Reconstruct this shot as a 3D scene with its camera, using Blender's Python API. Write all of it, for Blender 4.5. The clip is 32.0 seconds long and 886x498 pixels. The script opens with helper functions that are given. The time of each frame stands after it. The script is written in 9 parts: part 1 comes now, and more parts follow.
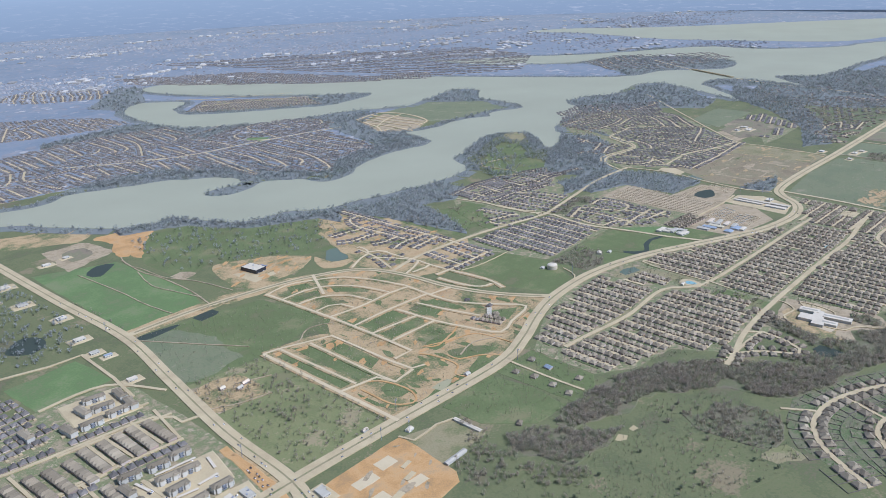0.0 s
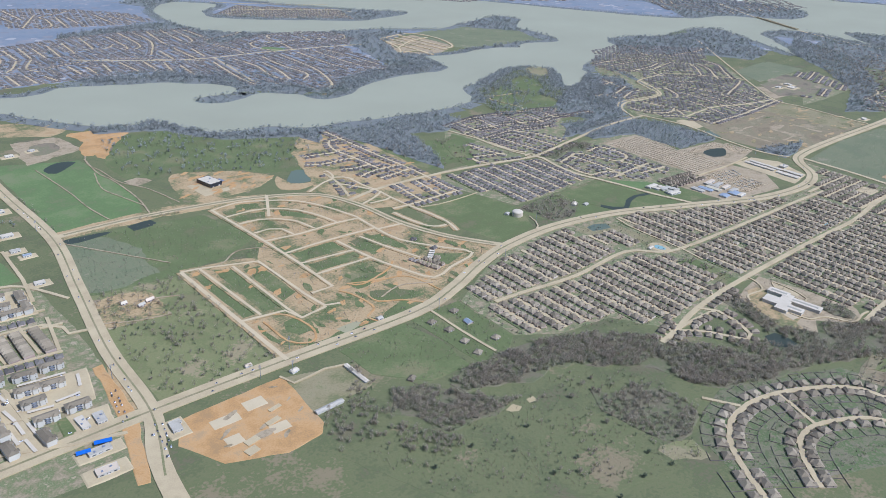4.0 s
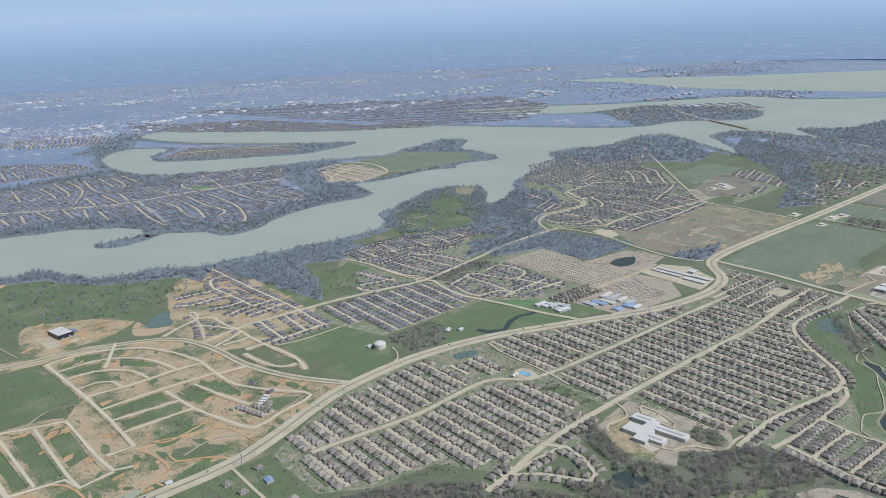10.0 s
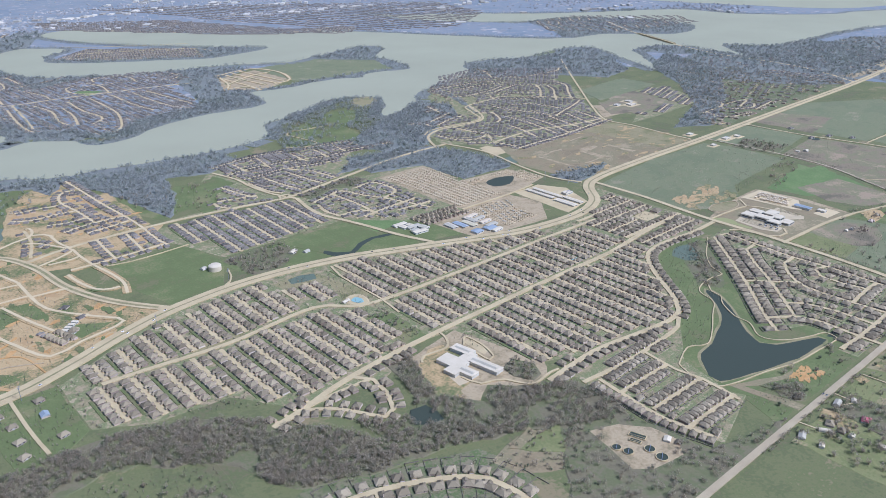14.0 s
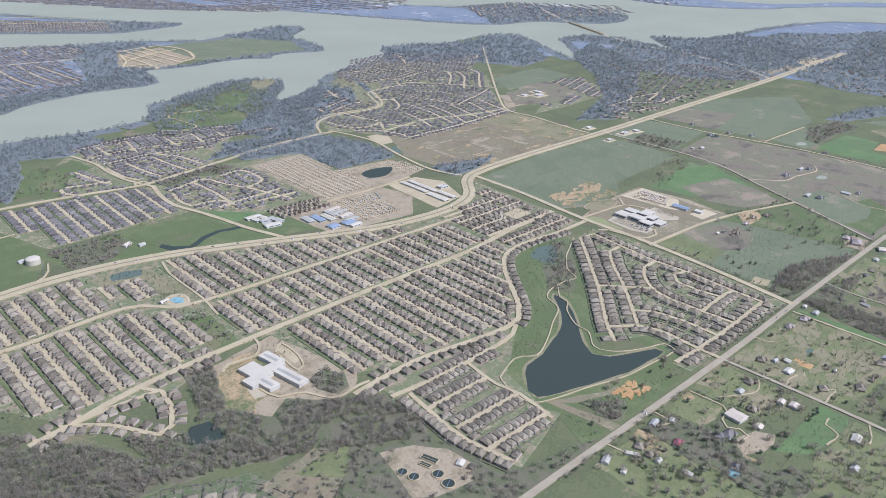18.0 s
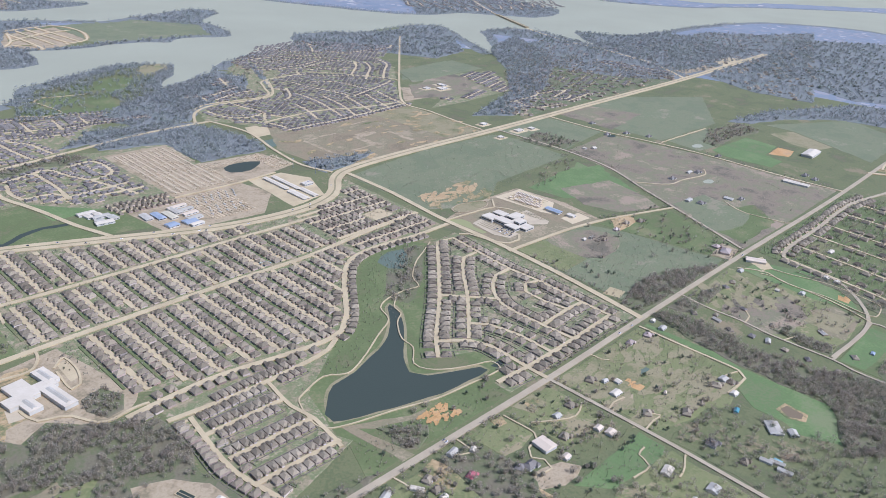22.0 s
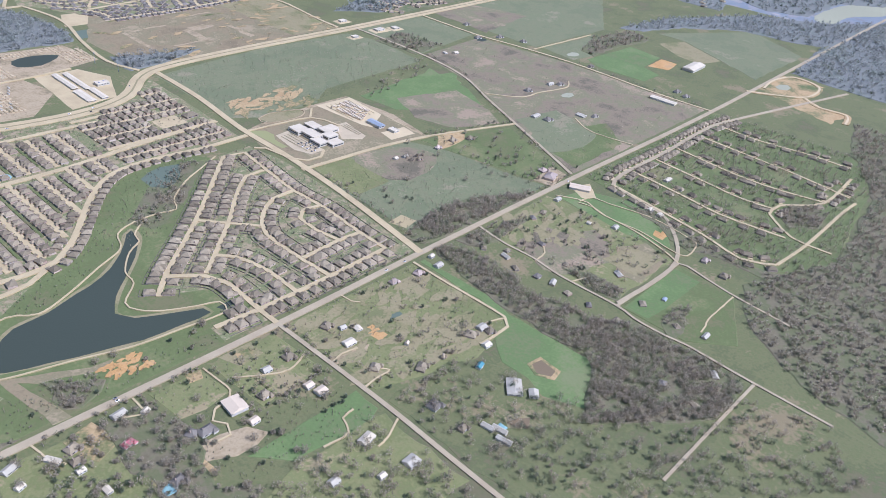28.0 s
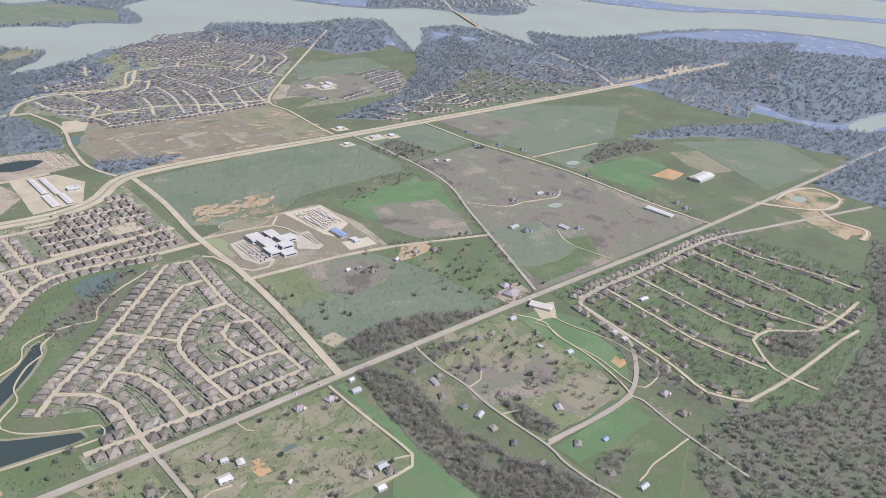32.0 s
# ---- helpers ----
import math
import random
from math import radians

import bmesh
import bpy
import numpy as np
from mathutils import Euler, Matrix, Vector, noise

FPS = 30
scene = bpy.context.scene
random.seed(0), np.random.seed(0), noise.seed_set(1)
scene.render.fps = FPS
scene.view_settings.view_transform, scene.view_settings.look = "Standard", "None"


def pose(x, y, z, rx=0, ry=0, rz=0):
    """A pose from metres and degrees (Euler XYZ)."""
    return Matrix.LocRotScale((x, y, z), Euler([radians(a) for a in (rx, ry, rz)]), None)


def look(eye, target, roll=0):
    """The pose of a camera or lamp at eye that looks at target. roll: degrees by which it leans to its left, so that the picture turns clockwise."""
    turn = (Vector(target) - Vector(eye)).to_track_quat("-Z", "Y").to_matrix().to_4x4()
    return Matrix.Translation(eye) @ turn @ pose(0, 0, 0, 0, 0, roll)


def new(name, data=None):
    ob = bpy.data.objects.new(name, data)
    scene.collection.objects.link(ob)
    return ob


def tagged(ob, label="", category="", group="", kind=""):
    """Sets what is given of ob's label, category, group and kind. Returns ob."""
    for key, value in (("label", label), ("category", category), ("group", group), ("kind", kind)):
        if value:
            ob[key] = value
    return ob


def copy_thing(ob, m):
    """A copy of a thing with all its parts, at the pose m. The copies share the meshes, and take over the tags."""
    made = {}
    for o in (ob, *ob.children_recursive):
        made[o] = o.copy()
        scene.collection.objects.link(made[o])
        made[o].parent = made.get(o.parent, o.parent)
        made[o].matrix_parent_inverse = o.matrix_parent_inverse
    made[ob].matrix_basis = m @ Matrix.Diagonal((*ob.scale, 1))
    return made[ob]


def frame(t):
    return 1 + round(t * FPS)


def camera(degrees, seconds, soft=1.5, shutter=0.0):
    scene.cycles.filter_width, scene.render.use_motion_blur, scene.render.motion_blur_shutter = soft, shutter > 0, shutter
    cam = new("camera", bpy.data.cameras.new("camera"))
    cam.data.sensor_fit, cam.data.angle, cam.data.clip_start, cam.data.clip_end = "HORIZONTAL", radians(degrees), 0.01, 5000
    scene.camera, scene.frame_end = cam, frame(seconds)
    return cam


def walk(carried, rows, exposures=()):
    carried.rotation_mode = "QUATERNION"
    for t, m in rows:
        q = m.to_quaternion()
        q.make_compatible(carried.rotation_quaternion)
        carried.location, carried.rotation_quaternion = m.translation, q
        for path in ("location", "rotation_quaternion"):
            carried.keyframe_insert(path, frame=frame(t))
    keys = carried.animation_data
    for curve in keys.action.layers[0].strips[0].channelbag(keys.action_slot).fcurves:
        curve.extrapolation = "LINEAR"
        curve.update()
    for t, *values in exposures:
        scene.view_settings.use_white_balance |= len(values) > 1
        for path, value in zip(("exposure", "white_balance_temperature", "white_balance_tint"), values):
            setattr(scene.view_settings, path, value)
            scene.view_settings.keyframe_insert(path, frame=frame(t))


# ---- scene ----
cam = camera(59.83, 32.0, soft=0.8)
# seconds, place in metres, turn in degrees
PATH = [
    (0.0, 0.0, -0.0, 320.0, 69.42, 1.74, -46.212),
    (0.5, 14.13, -4.73, 318.39, 69.377, 1.122, -46.206),
    (1.0, 28.21, -9.45, 316.8, 73.484, -0.178, -45.526),
    (1.5, 42.25, -14.18, 315.24, 73.936, -1.931, -44.849),
    (2.0, 56.24, -18.9, 313.72, 70.11, -2.219, -42.668),
    (2.5, 70.19, -23.61, 312.22, 67.727, -1.306, -41.009),
    (3.0, 84.1, -28.33, 310.75, 65.601, -1.24, -39.705),
    (3.5, 97.97, -33.04, 309.31, 64.352, -1.941, -39.359),
    (5.5, 152.99, -51.86, 303.85, 64.627, -2.756, -41.599),
    (6.0, 166.64, -56.56, 302.56, 66.109, -2.021, -41.669),
    (6.5, 180.25, -61.26, 301.3, 67.11, -1.109, -41.125),
    (7.0, 193.81, -65.95, 300.06, 69.947, 0.818, -40.847),
    (7.5, 207.33, -70.64, 298.86, 74.736, 2.652, -40.804),
    (8.0, 220.8, -75.33, 297.68, 78.26, 2.788, -40.317),
    (8.5, 234.23, -80.01, 296.54, 78.497, 2.595, -40.128),
    (9.0, 247.62, -84.7, 295.42, 77.036, 2.213, -39.924),
    (9.5, 260.97, -89.38, 294.33, 75.06, 1.981, -39.47),
    (10.0, 274.27, -94.05, 293.27, 73.23, 2.19, -39.453),
    (10.5, 287.53, -98.73, 292.24, 71.542, 2.167, -39.731),
    (11.0, 300.74, -103.4, 291.24, 70.18, 1.776, -40.598),
    (11.5, 313.91, -108.07, 290.27, 69.545, 1.236, -41.268),
    (12.0, 327.04, -112.74, 289.33, 69.751, 0.817, -41.738),
    (12.5, 340.13, -117.4, 288.42, 69.842, 0.451, -41.83),
    (13.0, 353.17, -122.06, 287.54, 68.844, 0.181, -41.543),
    (13.5, 366.17, -126.72, 286.69, 67.569, 0.2, -41.571),
    (14.0, 379.12, -131.38, 285.86, 66.571, 0.354, -42.026),
    (14.5, 392.03, -136.03, 285.07, 66.146, 0.498, -43.024),
    (15.0, 404.9, -140.68, 284.3, 67.143, 0.508, -43.952),
    (15.5, 417.73, -145.33, 283.56, 67.202, 0.041, -44.217),
    (17.5, 468.59, -163.9, 280.91, 65.527, -1.301, -43.956),
    (18.0, 481.2, -168.53, 280.32, 65.494, -1.788, -44.086),
    (18.5, 493.77, -173.16, 279.76, 65.417, -2.401, -44.194),
    (19.0, 506.29, -177.79, 279.23, 65.153, -2.762, -44.398),
    (19.5, 518.77, -182.42, 278.73, 65.017, -2.556, -44.539),
    (20.0, 531.2, -187.04, 278.25, 64.566, -2.387, -45.11),
    (20.5, 543.59, -191.67, 277.81, 64.63, -2.73, -45.493),
    (21.0, 555.94, -196.29, 277.4, 64.772, -3.086, -45.968),
    (21.5, 568.24, -200.9, 277.01, 64.945, -3.547, -46.288),
    (22.0, 580.51, -205.52, 276.66, 64.957, -3.857, -46.374),
    (22.5, 592.72, -210.13, 276.33, 64.523, -4.613, -46.599),
    (23.0, 604.9, -214.73, 276.03, 63.53, -5.357, -47.229),
    (23.5, 617.03, -219.34, 275.76, 62.868, -5.617, -47.592),
    (24.0, 629.12, -223.94, 275.53, 62.854, -5.662, -47.712),
    (24.5, 641.16, -228.54, 275.32, 62.818, -5.619, -47.769),
    (26.5, 688.91, -246.92, 274.77, 60.253, -5.715, -47.397),
    (27.0, 700.74, -251.51, 274.71, 59.174, -6.247, -47.07),
    (27.5, 712.52, -256.09, 274.67, 58.686, -6.624, -47.205),
    (28.0, 724.26, -260.67, 274.67, 57.601, -6.45, -47.773),
    (28.5, 735.96, -265.25, 274.69, 56.632, -6.545, -46.699),
    (29.0, 747.62, -269.83, 274.75, 57.025, -6.279, -45.2),
    (29.5, 759.23, -274.4, 274.83, 57.464, -6.034, -43.959),
    (30.0, 770.8, -278.97, 274.94, 58.127, -5.383, -44.277),
    (30.5, 782.32, -283.54, 275.09, 58.676, -4.933, -45.252),
    (31.0, 793.8, -288.11, 275.26, 58.63, -5.461, -45.169),
    (31.5, 805.24, -292.67, 275.46, 60.81, -5.17, -44.877),
    (32.0, 816.63, -297.23, 275.69, 64.487, -5.141, -42.543),
]
walk(cam, [(r[0], pose(*r[1:])) for r in PATH], [(0.0, 0.26, 4760.0, 19.0), (3.0, 0.28, 4760.0, 20.0), (6.0, 0.28, 4720.0, 18.5), (7.0, 0.22, 4690.0, 17.0), (8.0, 0.0, 4580.0, 14.5), (9.0, 0.0, 4580.0, 14.5), (10.0, 0.16, 4680.0, 16.5), (12.0, 0.26, 4720.0, 19.5), (15.0, 0.38, 4740.0, 21.0), (19.0, 0.38, 4760.0, 22.5), (25.0, 0.52, 4820.0, 25.0), (30.0, 0.54, 4820.0, 25.0), (32.0, 0.45, 4820.0, 24.5)])

from mathutils.geometry import tessellate_polygon

# ---- light ----
SUN_EL, SUN_AZ = 50.0, 292.0      # height of the sun, and the plan angle it stands at (0 is +x, 90 is +y)
world = bpy.data.worlds.new("sky")
scene.world = world
world.use_nodes = True
wn = world.node_tree.nodes
sky = wn.new("ShaderNodeTexSky")
sky.sky_type, sky.sun_disc = "NISHITA", False
sky.sun_elevation, sky.sun_rotation = radians(SUN_EL), radians(90 - SUN_AZ)
sky.air_density, sky.dust_density, sky.ozone_density = 1.0, 1.2, 1.0
wn["Background"].inputs["Strength"].default_value = 0.10
world.node_tree.links.new(sky.outputs[0], wn["Background"].inputs[0])
lamp = bpy.data.lights.new("sun", "SUN")
lamp.energy, lamp.angle, lamp.color = 3.6, radians(0.5), (1.0, 0.95, 0.87)
sun = new("sun", lamp)
aim = Vector((math.cos(radians(SUN_AZ)) * math.cos(radians(SUN_EL)), math.sin(radians(SUN_AZ)) * math.cos(radians(SUN_EL)), math.sin(radians(SUN_EL))))
sun.matrix_world = look(aim * 900, (0, 0, 0))

# ---- materials ----
MATS = {}


def material(name, cols, scale=0.2, fine=3.0, rough=0.9, bump=0.0, metal=0.0, island=0.0, objrand=0.0, spec=0.3, detail=6.0, gain=2.0):
    """cols: two to four colours that a broad and a fine noise run through; island and objrand: brightness changes from piece to piece."""
    m = bpy.data.materials.new(name)
    m.use_nodes = True
    nt = m.node_tree
    nd, ln = nt.nodes, nt.links
    bs = nd["Principled BSDF"]
    bs.inputs["Roughness"].default_value = rough
    bs.inputs["Metallic"].default_value = metal
    bs.inputs["Specular IOR Level"].default_value = spec
    geo = nd.new("ShaderNodeNewGeometry")
    n1, n2 = nd.new("ShaderNodeTexNoise"), nd.new("ShaderNodeTexNoise")
    n1.inputs["Scale"].default_value, n1.inputs["Detail"].default_value = scale, detail
    n2.inputs["Scale"].default_value, n2.inputs["Detail"].default_value = fine, 4.0
    n1.inputs["Roughness"].default_value = 0.62
    for n in (n1, n2):
        ln.new(geo.outputs["Position"], n.inputs["Vector"])
    mix = nd.new("ShaderNodeMath")
    mix.operation = "MULTIPLY_ADD"
    mix.inputs[1].default_value = 0.8
    ln.new(n2.outputs["Fac"], mix.inputs[0])
    sc = nd.new("ShaderNodeMath")
    sc.operation = "MULTIPLY_ADD"
    sc.inputs[1].default_value, sc.inputs[2].default_value = gain, 0.1 - gain / 2
    ln.new(n1.outputs["Fac"], sc.inputs[0])
    ln.new(sc.outputs[0], mix.inputs[2])
    ramp = nd.new("ShaderNodeValToRGB")
    el = ramp.color_ramp.elements
    k = len(cols)
    while len(el) < k:
        el.new(0.5)
    for i, c in enumerate(cols):
        el[i].position = 0.15 + 0.7 * i / max(1, k - 1)
        el[i].color = (*c, 1)
    ln.new(mix.outputs[0], ramp.inputs[0])
    out = ramp.outputs[0]
    for amount, node, sock in ((island, geo, "Random Per Island"), (objrand, None, "Random")):
        if amount:
            if node is None:
                node = nd.new("ShaderNodeObjectInfo")
            mr = nd.new("ShaderNodeMapRange")
            mr.inputs["To Min"].default_value, mr.inputs["To Max"].default_value = 1 - amount, 1 + amount
            ln.new(node.outputs[sock], mr.inputs["Value"])
            hs = nd.new("ShaderNodeHueSaturation")
            ln.new(mr.outputs[0], hs.inputs["Value"])
            ln.new(out, hs.inputs["Color"])
            out = hs.outputs[0]
    ln.new(out, bs.inputs["Base Color"])
    if bump:
        b = nd.new("ShaderNodeBump")
        b.inputs["Strength"].default_value, b.inputs["Distance"].default_value = bump, 0.6
        ln.new(n2.outputs["Fac"], b.inputs["Height"])
        ln.new(b.outputs[0], bs.inputs["Normal"])
    MATS[name] = m
    return m


M_GROUND = material("pasture", [(0.150, 0.128, 0.058), (0.118, 0.126, 0.044), (0.158, 0.150, 0.056), (0.132, 0.140, 0.047), (0.232, 0.18, 0.084)], 0.02, 0.45, bump=0.3, detail=11, gain=2.4)
M_GRASS = material("spring_grass", [(0.160, 0.145, 0.058), (0.122, 0.138, 0.042), (0.142, 0.158, 0.050), (0.200, 0.178, 0.070)], 0.024, 0.5, bump=0.2, detail=10, gain=2.4)
M_LUSH = material("lush_green_crop", [(0.16, 0.1705, 0.0628), (0.128, 0.1705, 0.0502), (0.15, 0.1947, 0.058), (0.188, 0.198, 0.0754)], 0.022, 0.5, bump=0.2, detail=9, gain=2.4)
M_DRY = material("dry_grass", [(0.17, 0.165, 0.06), (0.249, 0.205, 0.088), (0.286, 0.23, 0.108), (0.201, 0.19, 0.068)], 0.03, 0.6, bump=0.2, detail=8, gain=2.4)
M_GREY = material("fallow_soil", [(0.1436, 0.1198, 0.0648), (0.2408, 0.1798, 0.102), (0.1836, 0.1733, 0.076), (0.3154, 0.2301, 0.1296)], 0.024, 0.5, bump=0.2, detail=10, gain=2.7)
M_DIRT = material("graded_dirt", [(0.126, 0.140, 0.044), (0.208, 0.182, 0.069), (0.366, 0.252, 0.106), (0.446, 0.312, 0.136), (0.384, 0.250, 0.104)], 0.03, 0.5, bump=0.3, detail=9, gain=2.4)
M_RED = material("orange_clay", [(0.36, 0.215, 0.078), (0.45, 0.250, 0.078), (0.50, 0.295, 0.105), (0.40, 0.260, 0.110)], 0.05, 0.9, bump=0.3, detail=8, gain=2.3)
M_CONC = material("pale_concrete", [(0.405, 0.305, 0.148), (0.468, 0.357, 0.176), (0.510, 0.394, 0.198)], 0.05, 1.2)
M_NEWCONC = material("new_concrete", [(0.505, 0.385, 0.198), (0.560, 0.436, 0.230)], 0.05, 1.2)
# Dark grey that puts the shade on the fairing sides into their colour.
M_FAIRING_SHADE = material("shaded_grey_fairing", [(0.088, 0.090, 0.086), (0.115, 0.117, 0.110)], 0.8, 5.0, rough=0.5)
M_ROAD = material("worn_asphalt", [(0.35, 0.27, 0.148), (0.424, 0.335, 0.188)], 0.06, 1.5)
M_YARD = material("back_yard_lawn", [(0.118, 0.13, 0.0473), (0.196, 0.165, 0.086), (0.103, 0.135, 0.0387), (0.227, 0.185, 0.103)], 0.06, 0.6, gain=2.4)
M_ROOF = material("shingle_roof", [(0.184, 0.143, 0.080), (0.236, 0.186, 0.106), (0.288, 0.230, 0.134)], 0.03, 2.5, island=0.36, objrand=0.3)
M_BRICK = material("brick_wall", [(0.3, 0.21, 0.144), (0.38, 0.29, 0.207), (0.44, 0.37, 0.27)], 0.04, 2.0, island=0.3, objrand=0.3)
M_WOODS = material("bare_twigs", [(0.315, 0.258, 0.168), (0.380, 0.312, 0.204), (0.316, 0.280, 0.170)], 0.03, 0.5, island=0.22)
# Paler, bluer copy of bare_twigs: far trees carry haze in their colour.
M_HAZEWOODS = material("hazed_winter_woods", [(0.345, 0.338, 0.276), (0.392, 0.380, 0.308), (0.352, 0.360, 0.274)], 0.01, 0.1, island=0.10)
# Blue-grey far ground: distance haze is put into the base colour.
M_HAZELAND = material("hazed_town_plain", [(0.178, 0.194, 0.190), (0.202, 0.216, 0.208), (0.228, 0.230, 0.212), (0.186, 0.204, 0.196)], 0.006, 0.12, detail=10, gain=2.6)
M_TRUNK = material("grey_bark", [(0.10, 0.08, 0.065), (0.16, 0.13, 0.11)], 0.5, 4)
M_EVERGREEN = material("dark_cedar_leaves", [(0.135, 0.15, 0.08), (0.165, 0.18, 0.10)], 0.1, 1.0, island=0.25)
M_SLATE = material("slate_grey_roof", [(0.128, 0.108, 0.078), (0.162, 0.138, 0.10), (0.21, 0.178, 0.13)], 0.03, 2.0, island=0.35)
M_TOWN = material("pale_flat_roofs", [(0.396, 0.36, 0.279), (0.506, 0.44, 0.328)], 0.02, 0.4, island=0.35)
# Lighter, bluer version of woodland_floor, with far haze painted in.
M_HAZELITTER = material("hazed_leaf_litter", [(0.168, 0.166, 0.128), (0.190, 0.184, 0.142), (0.170, 0.178, 0.126)], 0.03, 0.3, gain=2.2)
M_LITTER = material("woodland_floor", [(0.142, 0.118, 0.060), (0.176, 0.146, 0.076), (0.128, 0.132, 0.050), (0.158, 0.142, 0.064)], 0.05, 0.5, bump=0.3, gain=2.4)
M_ESTATE = material("estate_lots", [(0.335, 0.255, 0.136), (0.250, 0.205, 0.096), (0.150, 0.172, 0.058), (0.372, 0.285, 0.155)], 0.11, 0.8, gain=2.4)
M_LOTDIRT = material("bare_building_lots", [(0.223, 0.175, 0.084), (0.329, 0.245, 0.124), (0.403, 0.305, 0.16), (0.286, 0.215, 0.112)], 0.05, 0.5, detail=9, gain=2.4)
M_FENCE = material("weathered_fence_boards", [(0.16, 0.13, 0.095), (0.21, 0.172, 0.128)], 0.3, 3.0)
M_GLASS = material("dark_window_glass", [(0.02, 0.025, 0.03), (0.03, 0.035, 0.04)], 0.2, 1.0, rough=0.1, spec=0.6)
M_DOOR = material("painted_door", [(0.42, 0.38, 0.32), (0.5, 0.46, 0.4)], 0.3, 2.0, objrand=0.3)
M_METAL = material("grey_metal_roof", [(0.39, 0.335, 0.225), (0.47, 0.41, 0.284)], 0.1, 1.0, rough=0.65)
M_BLUE = material("blue_metal_roof", [(0.255, 0.275, 0.27), (0.305, 0.325, 0.315)], 0.1, 1.0, rough=0.6)
M_GREENROOF = material("green_metal_roof", [(0.08, 0.2, 0.2), (0.1, 0.24, 0.23)], 0.1, 1.0, rough=0.5)
M_REDROOF = material("red_metal_roof", [(0.4, 0.11, 0.1), (0.46, 0.14, 0.13)], 0.1, 1.0, rough=0.5)
M_YELLOW = material("ochre_metal_roof", [(0.5, 0.42, 0.24), (0.56, 0.47, 0.28)], 0.1, 1.0, rough=0.5)
M_STUCCO = material("pale_stucco_wall", [(0.5, 0.45, 0.333), (0.58, 0.53, 0.396)], 0.1, 1.5, objrand=0.12)
M_TYRE = material("black_rubber", [(0.02, 0.02, 0.02), (0.03, 0.03, 0.03)], 1, 4)
M_CAR = material("car_paint", [(0.55, 0.52, 0.46), (0.65, 0.62, 0.55)], 0.05, 1.0, rough=0.3, objrand=0.9)
M_STEEL = material("galvanised_steel", [(0.3, 0.31, 0.32), (0.36, 0.37, 0.38)], 0.5, 3.0, rough=0.5, metal=0.6)
M_WHITE = material("white_membrane_roof", [(0.53, 0.435, 0.275), (0.61, 0.51, 0.33)], 0.1, 1.0, rough=0.7)
M_CREAM = material("cream_metal_roof", [(0.558, 0.432, 0.266), (0.612, 0.481, 0.301)], 0.1, 1.0, rough=0.5)
M_CLEARED = material("cleared_brown_earth", [(0.205, 0.156, 0.077), (0.268, 0.202, 0.100), (0.212, 0.178, 0.082), (0.330, 0.252, 0.130)], 0.028, 0.5, bump=0.2, detail=10, gain=2.5)
M_DULL = material("dull_grey_green_pasture", [(0.176, 0.1702, 0.0798), (0.1518, 0.1635, 0.0707), (0.198, 0.1859, 0.0866), (0.1606, 0.1725, 0.073), (0.2508, 0.2128, 0.1117)], 0.018, 0.4, bump=0.2, detail=11, gain=2.5)
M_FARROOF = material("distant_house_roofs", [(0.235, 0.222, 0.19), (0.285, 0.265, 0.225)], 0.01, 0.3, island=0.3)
M_OLIVE = material("olive_pasture", [(0.1969, 0.1728, 0.0682), (0.1584, 0.1674, 0.0528), (0.214, 0.1966, 0.0726), (0.1766, 0.1836, 0.0583), (0.2943, 0.2322, 0.1078)], 0.024, 0.5, bump=0.25, detail=11, gain=2.5)
M_PAD = material("washed_concrete_pad", [(0.42, 0.328, 0.182), (0.50, 0.392, 0.222)], 0.1, 1.2, island=0.15)


def town_specks(m, cell, share):
    """Lets small roofs and bare plots show as specks in the towns of a far plain."""
    nd, ln = m.node_tree.nodes, m.node_tree.links
    bs = nd["Principled BSDF"]
    geo, vor, tow = nd.new("ShaderNodeNewGeometry"), nd.new("ShaderNodeTexVoronoi"), nd.new("ShaderNodeTexNoise")
    vor.inputs["Scale"].default_value = 1.0 / cell
    tow.inputs["Scale"].default_value, tow.inputs["Detail"].default_value = 0.0035, 4.0
    ln.new(geo.outputs["Position"], vor.inputs["Vector"])
    ln.new(geo.outputs["Position"], tow.inputs["Vector"])
    sep, add, cut, mx = nd.new("ShaderNodeSeparateColor"), nd.new("ShaderNodeMath"), nd.new("ShaderNodeMapRange"), nd.new("ShaderNodeMixRGB")
    ln.new(vor.outputs["Color"], sep.inputs[0])
    add.operation = "ADD"
    ln.new(sep.outputs[0], add.inputs[0])
    ln.new(tow.outputs["Fac"], add.inputs[1])
    cut.inputs["From Min"].default_value, cut.inputs["From Max"].default_value = 1.5 - share, 1.62 - share
    cut.inputs["To Max"].default_value = 0.85
    ln.new(add.outputs[0], cut.inputs["Value"])
    ramp = nd.new("ShaderNodeValToRGB")
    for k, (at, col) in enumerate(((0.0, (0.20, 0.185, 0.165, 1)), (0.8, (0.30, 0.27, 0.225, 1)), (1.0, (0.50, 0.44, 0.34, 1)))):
        el = ramp.color_ramp.elements[k] if k < 2 else ramp.color_ramp.elements.new(at)
        el.position, el.color = at, col
    ln.new(sep.outputs[1], ramp.inputs[0])
    ln.new(cut.outputs[0], mx.inputs[0])
    ln.new(bs.inputs["Base Color"].links[0].from_socket, mx.inputs[1])
    ln.new(ramp.outputs[0], mx.inputs[2])
    ln.new(mx.outputs[0], bs.inputs["Base Color"])


town_specks(M_HAZELAND, 13.0, 0.22)


